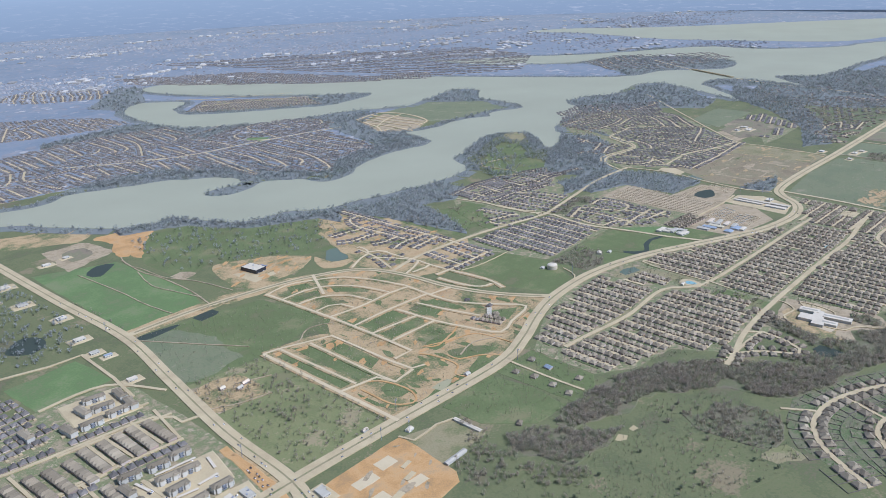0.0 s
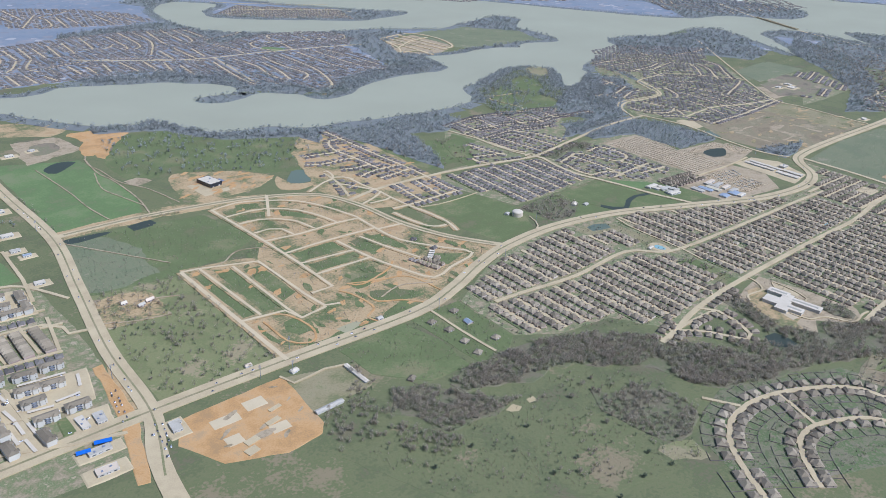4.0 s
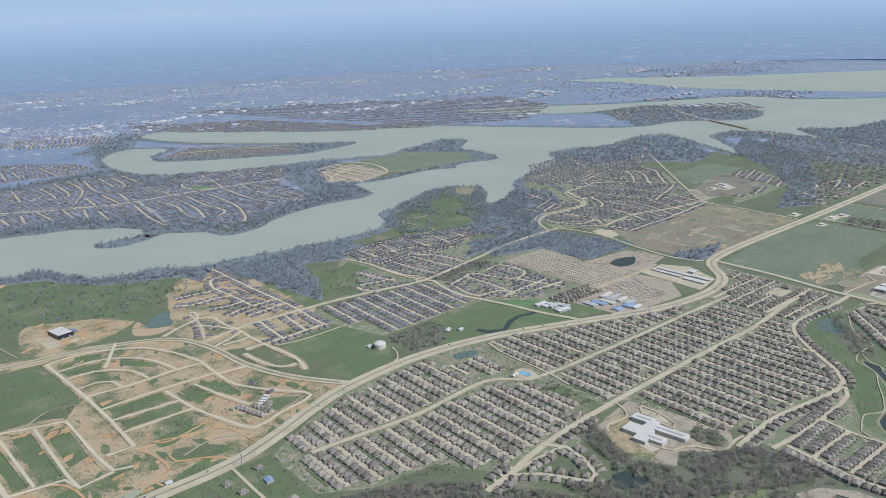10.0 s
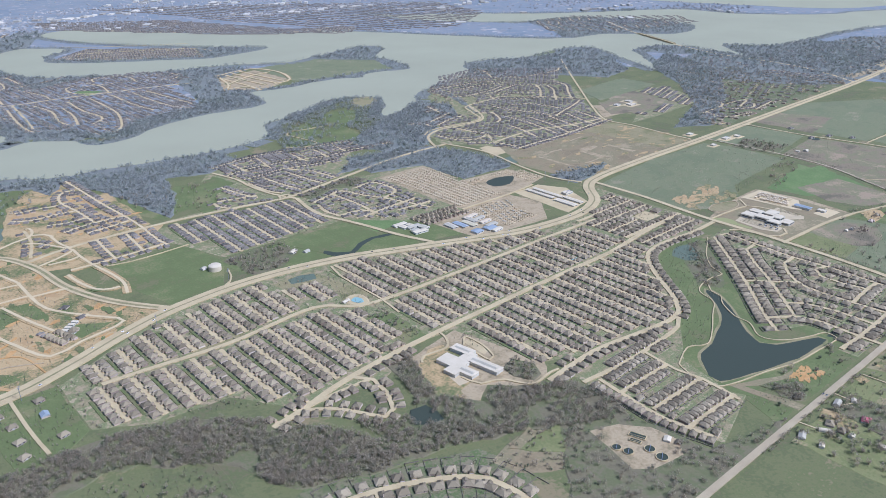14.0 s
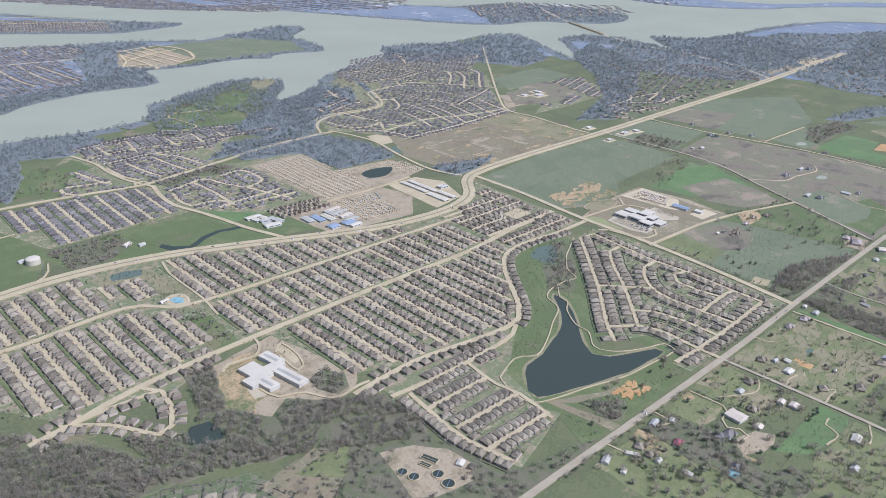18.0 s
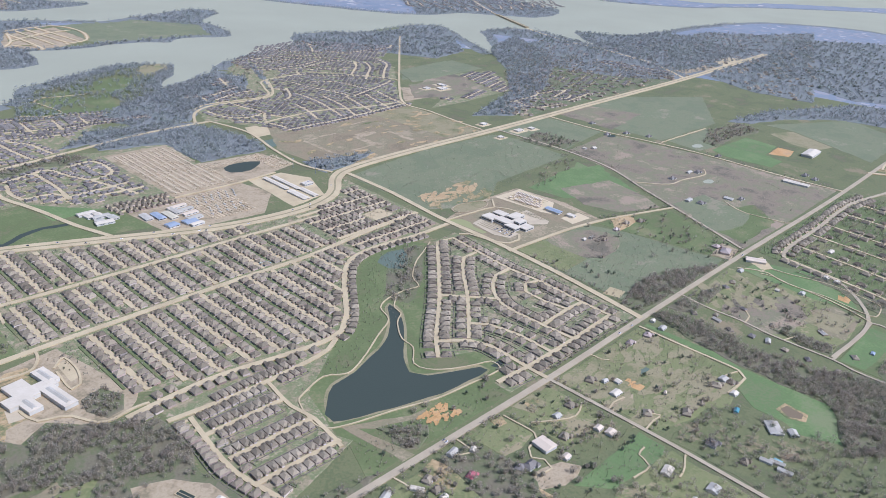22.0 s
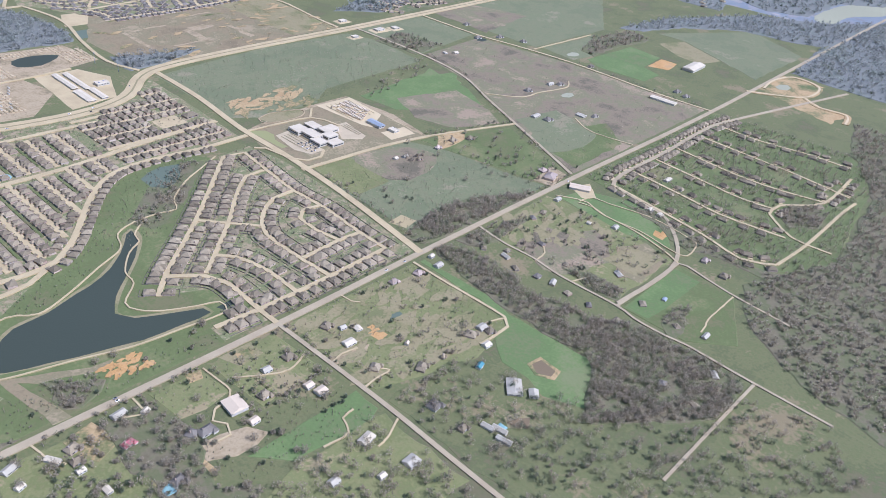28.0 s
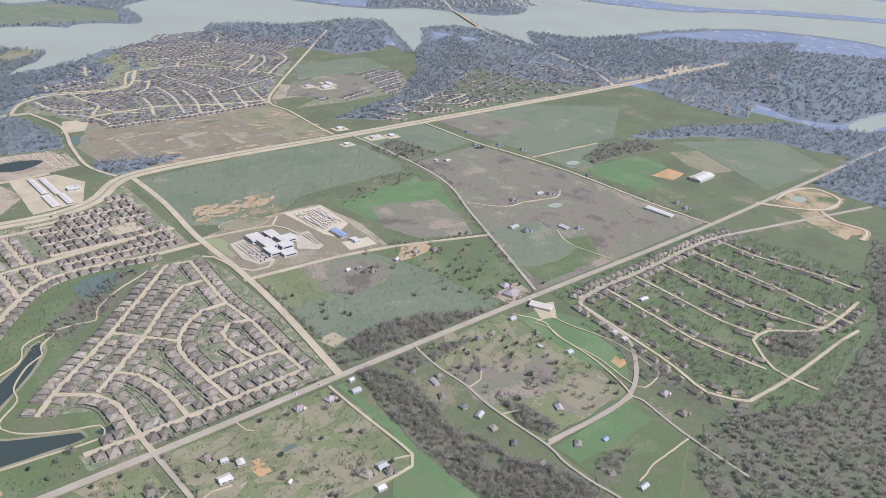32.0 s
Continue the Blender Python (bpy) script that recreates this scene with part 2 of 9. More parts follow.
def leafy(m, share=0.5):
    """Lets part of the light through thin twigs and leaves."""
    nd, ln = m.node_tree.nodes, m.node_tree.links
    bs = nd["Principled BSDF"]
    tr, mx = nd.new("ShaderNodeBsdfTranslucent"), nd.new("ShaderNodeMixShader")
    ln.new(bs.inputs["Base Color"].links[0].from_socket, tr.inputs["Color"])
    mx.inputs["Fac"].default_value = share
    ln.new(bs.outputs[0], mx.inputs[1])
    ln.new(tr.outputs[0], mx.inputs[2])
    ln.new(mx.outputs[0], nd["Material Output"].inputs["Surface"])


for m in (M_WOODS, M_HAZEWOODS, M_EVERGREEN):
    leafy(m)


def water(name, col, ripple):
    m = bpy.data.materials.new(name)
    m.use_nodes = True
    nd, ln = m.node_tree.nodes, m.node_tree.links
    bs = nd["Principled BSDF"]
    bs.inputs["Roughness"].default_value = 0.55
    bs.inputs["Specular IOR Level"].default_value = 0.09
    bs.inputs["IOR"].default_value = 1.33
    geo = nd.new("ShaderNodeNewGeometry")
    n = nd.new("ShaderNodeTexNoise")
    n.inputs["Scale"].default_value, n.inputs["Detail"].default_value = 0.006, 5
    ln.new(geo.outputs["Position"], n.inputs["Vector"])
    ramp = nd.new("ShaderNodeValToRGB")
    ramp.color_ramp.elements[0].color = (*[c * 0.88 for c in col], 1)
    ramp.color_ramp.elements[1].color = (*[c * 1.1 for c in col], 1)
    ln.new(n.outputs["Fac"], ramp.inputs[0])
    ln.new(ramp.outputs[0], bs.inputs["Base Color"])
    w = nd.new("ShaderNodeTexNoise")
    w.inputs["Scale"].default_value, w.inputs["Detail"].default_value = 0.8, 3
    ln.new(geo.outputs["Position"], w.inputs["Vector"])
    b = nd.new("ShaderNodeBump")
    b.inputs["Strength"].default_value, b.inputs["Distance"].default_value = ripple, 0.3
    ln.new(w.outputs["Fac"], b.inputs["Height"])
    ln.new(b.outputs[0], bs.inputs["Normal"])
    MATS[name] = m
    return m


M_LAKE = water("silty_lake_water", (0.340, 0.318, 0.192), 0.2)
M_POND = water("dark_pond_water", (0.058, 0.066, 0.044), 0.2)
M_TEAL = water("teal_pond_water", (0.135, 0.155, 0.10), 0.2)
M_MUD = water("tan_pond_water", (0.36, 0.315, 0.16), 0.2)
M_CLAYWATER = water("clay_pond_water", (0.42, 0.325, 0.155), 0.3)
M_ALGAE = water("olive_pond_water", (0.285, 0.270, 0.105), 0.2)
M_SILT = water("brown_silt_water", (0.19, 0.14, 0.075), 0.25)
M_POOL = water("blue_pool_water", (0.25, 0.37, 0.32), 0.1)

# ---- mesh helpers ----


class Bag:
    """Gathers many small pieces for one mesh."""

    def __init__(self):
        self.v, self.f, self.n = [], [], 0

    def add(self, v, f):
        k = self.n
        self.v.extend(v)
        self.f.extend(tuple(i + k for i in q) for q in f)
        self.n += len(v)

    def mesh(self, name, mat):
        me = bpy.data.meshes.new(name)
        me.from_pydata([tuple(p) for p in self.v], [], self.f)
        me.materials.append(mat)
        me.update()
        return me


def link(name, me, parent=None, label="", m=None):
    ob = new(name, me)
    if m is not None:
        ob.matrix_basis = m
    if parent is not None:
        ob.parent = parent
    if label:
        ob["label"] = label
    return ob


def box_piece(cx, cy, z0, z1, w, d, rot=0.0, taper=1.0):
    c, s = math.cos(rot), math.sin(rot)
    v = []
    for z, k in ((z0, 1.0), (z1, taper)):
        for sx, sy in ((-1, -1), (1, -1), (1, 1), (-1, 1)):
            x, y = sx * w / 2 * k, sy * d / 2 * k
            v.append((cx + c * x - s * y, cy + s * x + c * y, z))
    return v, [(0, 3, 2, 1), (4, 5, 6, 7), (0, 1, 5, 4), (1, 2, 6, 5), (2, 3, 7, 6), (3, 0, 4, 7)]


def hip_piece(cx, cy, z0, z1, w, d, rot=0.0, gable=False):
    c, s = math.cos(rot), math.sin(rot)
    h = min(w, d) / 2 * (0.15 if gable else 0.9)
    pts = [(-w / 2, -d / 2, z0), (w / 2, -d / 2, z0), (w / 2, d / 2, z0), (-w / 2, d / 2, z0)]
    pts += [(-w / 2 + h, 0, z1), (w / 2 - h, 0, z1)] if w >= d else [(0, -d / 2 + h, z1), (0, d / 2 - h, z1)]
    v = [(cx + c * x - s * y, cy + s * x + c * y, z) for x, y, z in pts]
    f = [(0, 1, 5, 4), (1, 2, 5), (2, 3, 4, 5), (3, 0, 4)] if w >= d else [(0, 1, 4), (1, 2, 5, 4), (2, 3, 5), (3, 0, 4, 5)]
    return v, f + [(3, 2, 1, 0)]


def smooth(pts, step=6.0, closed=False):
    """A curve through the given points, as a denser run of points."""
    p = [Vector((x, y)) for x, y in pts]
    n = len(p)
    out = []
    for i in range(n if closed else n - 1):
        a, b = p[i], p[(i + 1) % n]
        a0 = p[(i - 1) % n] if closed or i else a
        b1 = p[(i + 2) % n] if closed or i + 2 < n else b
        k = max(1, int((b - a).length / step))
        for j in range(k):
            t = j / k
            m0, m1 = (b - a0) * 0.5, (b1 - a) * 0.5
            q = a * (2 * t**3 - 3 * t**2 + 1) + m0 * (t**3 - 2 * t**2 + t) + b * (-2 * t**3 + 3 * t**2) + m1 * (t**3 - t**2)
            out.append((q.x, q.y))
    if not closed:
        out.append(tuple(p[-1]))
    return out


def ragged(pts, amount, scale, seed):
    """Pushes an outline in and out by a noise, as a natural shore is."""
    out = []
    for x, y in pts:
        n = noise.noise_vector(Vector((x * scale, y * scale, seed)))
        out.append((x + n.x * amount, y + n.y * amount))
    return out


def strip(bag, pts, width, z0, z1):
    """A raised ribbon along a line."""
    p = [Vector((x, y)) for x, y in pts]
    v, f = [], []
    for i, q in enumerate(p):
        d = (p[min(i + 1, len(p) - 1)] - p[max(i - 1, 0)])
        if d.length < 1e-6:
            d = Vector((1, 0))
        d.normalize()
        nrm = Vector((-d.y, d.x)) * width / 2
        for s, z in ((1, z0), (1, z1), (-1, z1), (-1, z0)):
            v.append((q.x + nrm.x * s, q.y + nrm.y * s, z))
    for i in range(len(p) - 1):
        a, b = 4 * i, 4 * i + 4
        f += [(a, b, b + 1, a + 1), (a + 1, b + 1, b + 2, a + 2), (a + 2, b + 2, b + 3, a + 3)]
    f += [(0, 1, 2, 3), (4 * len(p) - 1, 4 * len(p) - 2, 4 * len(p) - 3, 4 * len(p) - 4)]
    bag.add(v, f)


def slab(bag, pts, z0, z1):
    """A flat polygon with a sloping bank down to the ground."""
    area = sum(a[0] * b[1] - b[0] * a[1] for a, b in zip(pts, pts[1:] + pts[:1]))
    if area < 0:
        pts = pts[::-1]
    n = len(pts)
    low, e = [], 2.2 * (z1 - max(z0, 0.0))
    for i, (x, y) in enumerate(pts):
        (xa, ya), (xb, yb) = pts[i - 1], pts[(i + 1) % n]
        ln = math.hypot(xb - xa, yb - ya) or 1.0
        low.append((x + (yb - ya) / ln * e, y - (xb - xa) / ln * e, z0))
    v = [(x, y, z1) for x, y in pts] + low
    tris = tessellate_polygon([[Vector((x, y, 0)) for x, y in pts]])
    f = []
    for a, b, c in tris:
        va, vb, vc = pts[a], pts[b], pts[c]
        up = (vb[0] - va[0]) * (vc[1] - va[1]) - (vb[1] - va[1]) * (vc[0] - va[0])
        f.append((a, b, c) if up > 0 else (a, c, b))
    f += [((i + 1) % n, i, i + n, (i + 1) % n + n) for i in range(n)]
    bag.add(v, f)


def sheet(name, pts, mat, z0, z1, label, category, kind="structure", group=""):
    b = Bag()
    slab(b, pts, z0, z1)
    return tagged(link(name, b.mesh(name, mat)), label, category, group, kind)


def inside(poly, x, y):
    """Which of the points lie in the polygon."""
    x, y = np.asarray(x, float), np.asarray(y, float)
    r = np.zeros(x.shape, bool)
    n = len(poly)
    for i in range(n):
        (x0, y0), (x1, y1) = poly[i], poly[(i + 1) % n]
        if y0 == y1:
            continue
        r ^= ((y0 > y) != (y1 > y)) & (x < (x1 - x0) * (y - y0) / (y1 - y0) + x0)
    return r


TAKEN = {}                       # where a street or a house already stands, by cells of 1 m


def take(x, y, r):
    for i in range(int(x - r), int(x + r) + 1):
        for j in range(int(y - r), int(y + r) + 1):
            if (i + 0.5 - x)**2 + (j + 0.5 - y)**2 <= (r + 0.2)**2:
                TAKEN[(i, j)] = 1


def take_line(pts, width):
    for (x0, y0), (x1, y1) in zip(pts, pts[1:]):
        k = max(1, int(math.hypot(x1 - x0, y1 - y0) / 1.2))
        for j in range(k + 1):
            take(x0 + (x1 - x0) * j / k, y0 + (y1 - y0) * j / k, width / 2 - 0.6)


def free(x, y, r):
    return not any((i, j) in TAKEN and (i + 0.5 - x)**2 + (j + 0.5 - y)**2 <= (r + 0.2)**2 for i in range(int(x - r), int(x + r) + 1) for j in range(int(y - r), int(y + r) + 1))


RND = random.Random(7)
NPR = np.random.RandomState(5)

# ---- ground and water ----
CENTRE, REACH = (400.0, -100.0), 4550.0
gb = Bag()
rings = [0, 60, 160, 320, 600, 1000, 1600, 2400, 3400, REACH]
gb.v = [(CENTRE[0], CENTRE[1], 0)]
for r in rings[1:]:
    gb.v += [(CENTRE[0] + r * math.cos(i * math.pi / 48), CENTRE[1] + r * math.sin(i * math.pi / 48), 0) for i in range(96)]
gb.f = [(0, 1 + i, 1 + (i + 1) % 96) for i in range(96)]
for k in range(len(rings) - 2):
    a, b = 1 + 96 * k, 1 + 96 * (k + 1)
    gb.f += [(a + i, b + i, b + (i + 1) % 96, a + (i + 1) % 96) for i in range(96)]
gm = gb.mesh("ground", M_GROUND)
gm.materials.append(M_HAZELAND)
# The outer rings take the ground colour with haze mixed in.
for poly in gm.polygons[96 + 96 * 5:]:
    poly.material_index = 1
tagged(link("ground", gm), "flat farmland in patchy green and brown spring grass", "ground", kind="structure")

LAYER = [0.02]


def parcel(name, pts, mat, label, category="field", rag=1.5, closed_smooth=False):
    """A patch of land or water with its own cover, laid a little above the ones before it."""
    LAYER[0] += 0.0011
    p = smooth(pts, 8, True) if closed_smooth else []
    if not closed_smooth:
        for (x0, y0), (x1, y1) in zip(pts, pts[1:] + pts[:1]):
            k = max(1, int(math.hypot(x1 - x0, y1 - y0) / 8))
            p += [(x0 + (x1 - x0) * j / k, y0 + (y1 - y0) * j / k) for j in range(k)]
    return sheet(name, ragged(p, rag, 0.08, LAYER[0] * 30), mat, 0.0, LAYER[0], label, category)


SHORE_S = [(-200, 1500), (100, 1290), (290, 1122), (335, 1066), (372, 1009), (422, 965), (465, 969), (489, 907), (513, 878), (575, 868), (616, 839), (667, 828), (713, 821), (772, 814), (815, 807), (869, 812), (908, 829), (928, 880), (972, 903), (1090, 956), (1141, 952), (1173, 910), (1096, 798), (1200, 852), (1231, 889), (1313, 929), (1432, 967), (1505, 1054), (1598, 1050), (1654, 1022), (1803, 1042), (1868, 1006), (1836, 938), (1806, 876), (1734, 740), (1833, 835), (1904, 913), (1986, 922), (2043, 864), (2015, 701), (2117, 815), (2190, 730), (2317, 715), (2548, 716), (2798, 672), (2930, 562), (2992, 458), (3000, 329), (3100, 150)]
SHORE_E = [(3500, 150), (3560, 500), (3300, 720), (3050, 860), (2898, 901), (2724, 1088), (2688, 1304), (2432, 1445), (2271, 1554), (2127, 1702), (1968, 1809), (1912, 1918), (1902, 1712), (1989, 1549), (2095, 1436), (2276, 1400), (2386, 1247), (2404, 1143), (2366, 1034), (2219, 989), (2129, 1054), (2066, 1119), (1940, 1140), (1847, 1235), (1728, 1436), (1608, 1638), (1443, 1741), (1315, 1868), (1207, 2043), (1092, 2186), (993, 2144), (1009, 1976), (1114, 1783), (1231, 1637), (1319, 1535), (1160, 1493), (1053, 1544), (944, 1612), (866, 1685)]
SHORE_N = [(893, 1773), (957, 1847), (884, 1925), (806, 1858), (769, 1704), (782, 1562), (830, 1497), (936, 1423), (983, 1411), (1115, 1395), (1243, 1334), (1322, 1351), (1364, 1360), (1490, 1402), (1510, 1338), (1430, 1261), (1421, 1204), (1393, 1093), (1300, 1110), (1259, 1082), (1204, 1107), (1108, 1096), (1036, 1107), (1020, 1032), (986, 1003), (886, 1009), (805, 981), (756, 946), (709, 945), (687, 994), (648, 1026), (589, 1005), (549, 1017), (559, 1048), (609, 1048), (628, 1088), (559, 1155), (474, 1184), (415, 1205), (312, 1190), (0, 1400), (-180, 1600)]
LAKE = ragged(smooth(SHORE_S + SHORE_E + SHORE_N, 12, True), 7, 0.03, 1.0)
sheet("lake", LAKE, M_LAKE, -1, 0.605, "large silty grey-green reservoir with a winding wooded shore", "lake")
FAR_LAKE = ragged(smooth([(3070, 965), (2917, 1366), (2876, 1598), (2950, 1973), (2912, 2258), (3131, 2142), (3351, 1814), (3900, 1332), (4300, 900), (4000, 500), (3650, 640), (3350, 850)], 30, True), 15, 0.02, 3.0)
sheet("lake", FAR_LAKE, M_LAKE, -1, 0.605, "far arm of the reservoir under the haze", "lake")
# fields west of the new parkway and round it
parcel("field", [(249, 895), (290, 881), (335, 865), (345, 779), (348, 718), (338, 676), (258, 676)], M_LUSH, "bright green spring wheat field")
parcel("field", [(353, 824), (374, 936), (456, 925), (560, 830), (589, 800), (563, 729), (528, 699), (490, 712), (465, 745), (412, 765), (360, 760)], M_GRASS, "rolling green pasture dotted with small trees")
parcel("field", [(256, 657), (322, 652), (384, 640), (402, 564), (363, 545), (319, 537), (274, 535), (243, 542)], M_GRASS, "green field beside new building lots")
parcel("field", [(256, 655), (290, 646), (307, 603), (305, 549), (270, 540), (243, 545)], M_DULL, "dull grey-brown wet patch of a field", rag=5)
parcel("field", [(243, 540), (319, 532), (317, 378), (237, 379), (236, 480)], M_OLIVE, "scrubby pasture with scattered bushes")
parcel("yard", [(242, 533), (277, 517), (286, 478), (240, 482)], M_LOTDIRT, "bare tan farm yard with scrap", "yard", 3)
parcel("quarry", [(287, 966), (338, 967), (352, 905), (283, 875)], M_LOTDIRT, "grey and tan gravel yard", "yard", 4)
parcel("building_plots", [(262, 1070), (334, 1042), (371, 996), (335, 971), (301, 991), (256, 1015)], M_DIRT, "graded tan earth of new plots by the lake", "ground", 3)
parcel("bare_earth", [(374, 936), (421, 943), (381, 891), (359, 856), (352, 880)], M_RED, "bare orange earth beside a track", "ground", 5)
parcel("field", [(141, 647), (202, 654), (210, 597), (147, 593)], M_LUSH, "green field behind an apartment block")
parcel("estate_ground", [(60, 600), (140, 592), (214, 590), (222, 500), (222, 330), (60, 330)], M_ESTATE, "paved and planted ground between row houses", "ground")
parcel("field", [(100, 900), (225, 900), (236, 700), (205, 668), (100, 690)], M_GROUND, "rough grass behind roadside buildings")
parcel("bare_earth", [(224, 445), (230, 445), (228, 382), (217, 376)], M_DIRT, "strip of bare earth beside an avenue", "ground")
# graded building ground inside the parkway
parcel("graded_ground", [(317, 538), (380, 520), (402, 560), (395, 648), (456, 652), (506, 624), (526, 578), (536, 515), (552, 464), (577, 413), (530, 402), (472, 370), (325, 374)], M_DIRT, "graded tan earth of a new estate with green plots", "ground")
for pts in ([(322, 526), (331, 531), (337, 440), (325, 440)], [(341, 528), (356, 517), (358, 440), (343, 440)], [(362, 512), (377, 512), (379, 452), (364, 446)], [(412, 516), (455, 517), (455, 496), (412, 498)], [(412, 489), (458, 487), (462, 474), (412, 472)], [(400, 618), (425, 618), (440, 612), (434, 604), (405, 604)], [(442, 615), (462, 596), (473, 574), (468, 570), (446, 598)], [(425, 645), (452, 634), (440, 624), (402, 628)], [(410, 545), (478, 546), (498, 541), (498, 525), (412, 528)], [(467, 508), (478, 508), (486, 476), (470, 472)], [(486, 508), (500, 505), (508, 470), (495, 470)], [(500, 440), (512, 445), (538, 428), (512, 418)]):
    parcel("grass_plot", pts, M_GRASS, "green building plot between new streets", "field", 1.5)
parcel("field", [(330, 425), (385, 408), (470, 400), (475, 378), (335, 378)], M_DIRT, "churned tan earth with green patches", "ground", 4)
parcel("field", [(345, 410), (372, 400), (372, 388), (345, 386)], M_GRASS, "small green patch in churned earth", "field", 3)
parcel("field", [(425, 460), (470, 432), (480, 405), (430, 404), (418, 440)], M_DRY, "grass and clay patches at the edge of a building ground", "field", 6)
parcel("office_ground", [(394, 754), (414, 761), (463, 739), (488, 707), (467, 680), (416, 673), (389, 680), (388, 719)], M_DIRT, "bare earth and gravel round a new office", "ground", 3)
parcel("pond", [(496, 672), (516, 701), (532, 697), (534, 676), (513, 662)], M_TEAL, "small teal pond among building plots", "pond", 2, True)
parcel("pond", [(354, 772), (368, 776), (379, 760), (361, 752)], M_LOTDIRT, "dried pale brown pond bed", "pond", 1, True)
parcel("pond", [(293, 851), (312, 870), (330, 862), (302, 835)], M_POND, "dark pond in a green field", "pond", 2, True)
parcel("pond", [(315, 655), (338, 658), (341, 648), (317, 641)], M_POND, "dark shallow pond beside the parkway", "pond", 2, True)
parcel("pond", [(258, 656), (300, 652), (280, 644), (258, 646)], M_POND, "dark flooded corner of a field", "pond", 2, True)
parcel("pond", [(163, 715), (187, 739), (200, 717), (183, 698)], M_POND, "dark pond behind roadside shops", "pond", 3, True)
# west of the water tower, up to the lake
parcel("field", [(641, 720), (759, 697), (730, 610), (659, 610), (645, 640)], M_GRASS, "green meadow with bushes between estates")
parcel("field", [(576, 531), (648, 538), (655, 472), (632, 428), (584, 424), (572, 476)], M_GRASS, "green field round a water tank")
parcel("field", [(649, 470), (719, 480), (790, 478), (800, 430), (850, 430), (860, 375), (800, 388), (740, 412), (660, 428)], M_GRASS, "green field along the highway")
parcel("brush", [(655, 475), (716, 478), (716, 446), (690, 426), (660, 430)], M_LITTER, "brown brush beside a green field", "ground", 4)
parcel("field", [(797, 480), (848, 474), (850, 438), (800, 436)], M_LUSH, "bright green sports lawn", "field", 1)
parcel("estate_ground", [(540, 735), (610, 800), (640, 760), (645, 600), (800, 590), (830, 600), (880, 605), (984, 724), (780, 748), (735, 690), (730, 606), (655, 606), (650, 600), (530, 592)], M_ESTATE, "mixed lots of a growing housing estate", "ground", 2)
parcel("estate_ground", [(560, 592), (660, 590), (790, 574), (870, 590), (985, 575), (960, 440), (900, 420), (840, 440), (795, 486), (660, 482), (640, 545), (590, 538)], M_ESTATE, "lots and yards of a housing estate", "ground", 2)
parcel("building_plots", [(905, 572), (975, 570), (966, 496), (1042, 490), (1052, 438), (962, 420), (905, 424)], M_LOTDIRT, "bare tan plots of a mobile home park", "ground", 1)
parcel("building_plots", [(855, 420), (905, 424), (975, 424), (985, 385), (950, 345), (862, 356)], M_LOTDIRT, "pale yard of roadside businesses", "ground", 1)
parcel("business_yard", [(985, 424), (1025, 424), (1040, 395), (1022, 350), (980, 342)], M_CONC, "paved yard of storage sheds", "ground", 1)
parcel("pond", [(986, 470), (1006, 475), (1028, 466), (1003, 448), (984, 454)], M_POND, "blue pond among bare plots", "pond", 1, True)
parcel("pond", [(1066, 524), (1088, 524), (1090, 502), (1066, 500)], M_TEAL, "pale green settling pond", "pond", 1)
parcel("gravel_pad", [(1083, 580), (1117, 577), (1112, 540), (1069, 540)], M_CONC, "pale gravel pad", "ground", 1)
parcel("field", [(1106, 565), (1200, 560), (1325, 545), (1329, 409), (1214, 408), (1100, 402), (1070, 430), (1067, 490)], M_CLEARED, "cleared brown ground cut by survey lines", "field", 3)
for x, y, w, d in ((1110, 470, 5, 60), (1140, 500, 40, 6), (1170, 455, 8, 50), (1205, 520, 50, 5), (1220, 450, 6, 45), (1150, 440, 36, 5), (1190, 480, 30, 14)):
    parcel("cleared_strip", [(x - w / 2, y - d / 2), (x + w / 2, y - d / 2 + 2), (x + w / 2, y + d / 2), (x - w / 2, y + d / 2 - 2)], M_LOTDIRT, "pale scraped strip of cleared ground", "field", 3)
parcel("field", [(1255, 545), (1325, 542), (1328, 412), (1262, 412)], M_DRY, "dull green field along the highway", "field", 3)
# cape
parcel("field", [(891, 764), (941, 820), (1022, 880), (1089, 875), (1074, 815), (998, 772), (932, 736)], M_GRASS, "green paddocks among shore woods", "field", 5)
parcel("field", [(1126, 922), (1169, 938), (1182, 908), (1132, 887)], M_DRY, "bare tan clearing on a wooded point", "field", 3)
parcel("field", [(1429, 668), (1483, 722), (1616, 732), (1613, 658), (1483, 650)], M_DULL, "green field near the cape", "field", 2)
parcel("field", [(1456, 649), (1535, 652), (1512, 553), (1391, 546)], M_GREY, "dark ploughed field", "field", 2)
parcel("estate_ground", [(1372, 974), (1462, 919), (1520, 860), (1480, 740), (1316, 563), (1117, 560), (1060, 630), (1085, 700), (1180, 720), (1232, 856)], M_ESTATE, "curving streets and lots near the lake", "ground", 6)
parcel("estate_ground", [(1534, 652), (1612, 639), (1579, 573), (1539, 530), (1426, 520), (1345, 520), (1390, 544), (1515, 552)], M_ESTATE, "lots of a small estate beside a field", "ground", 2)
parcel("village_ground", [(1880, 790), (1867, 664), (1870, 425), (1431, 419), (1406, 459), (1520, 520), (1650, 640)], M_YARD, "wooded village lots along the highway", "ground", 6)
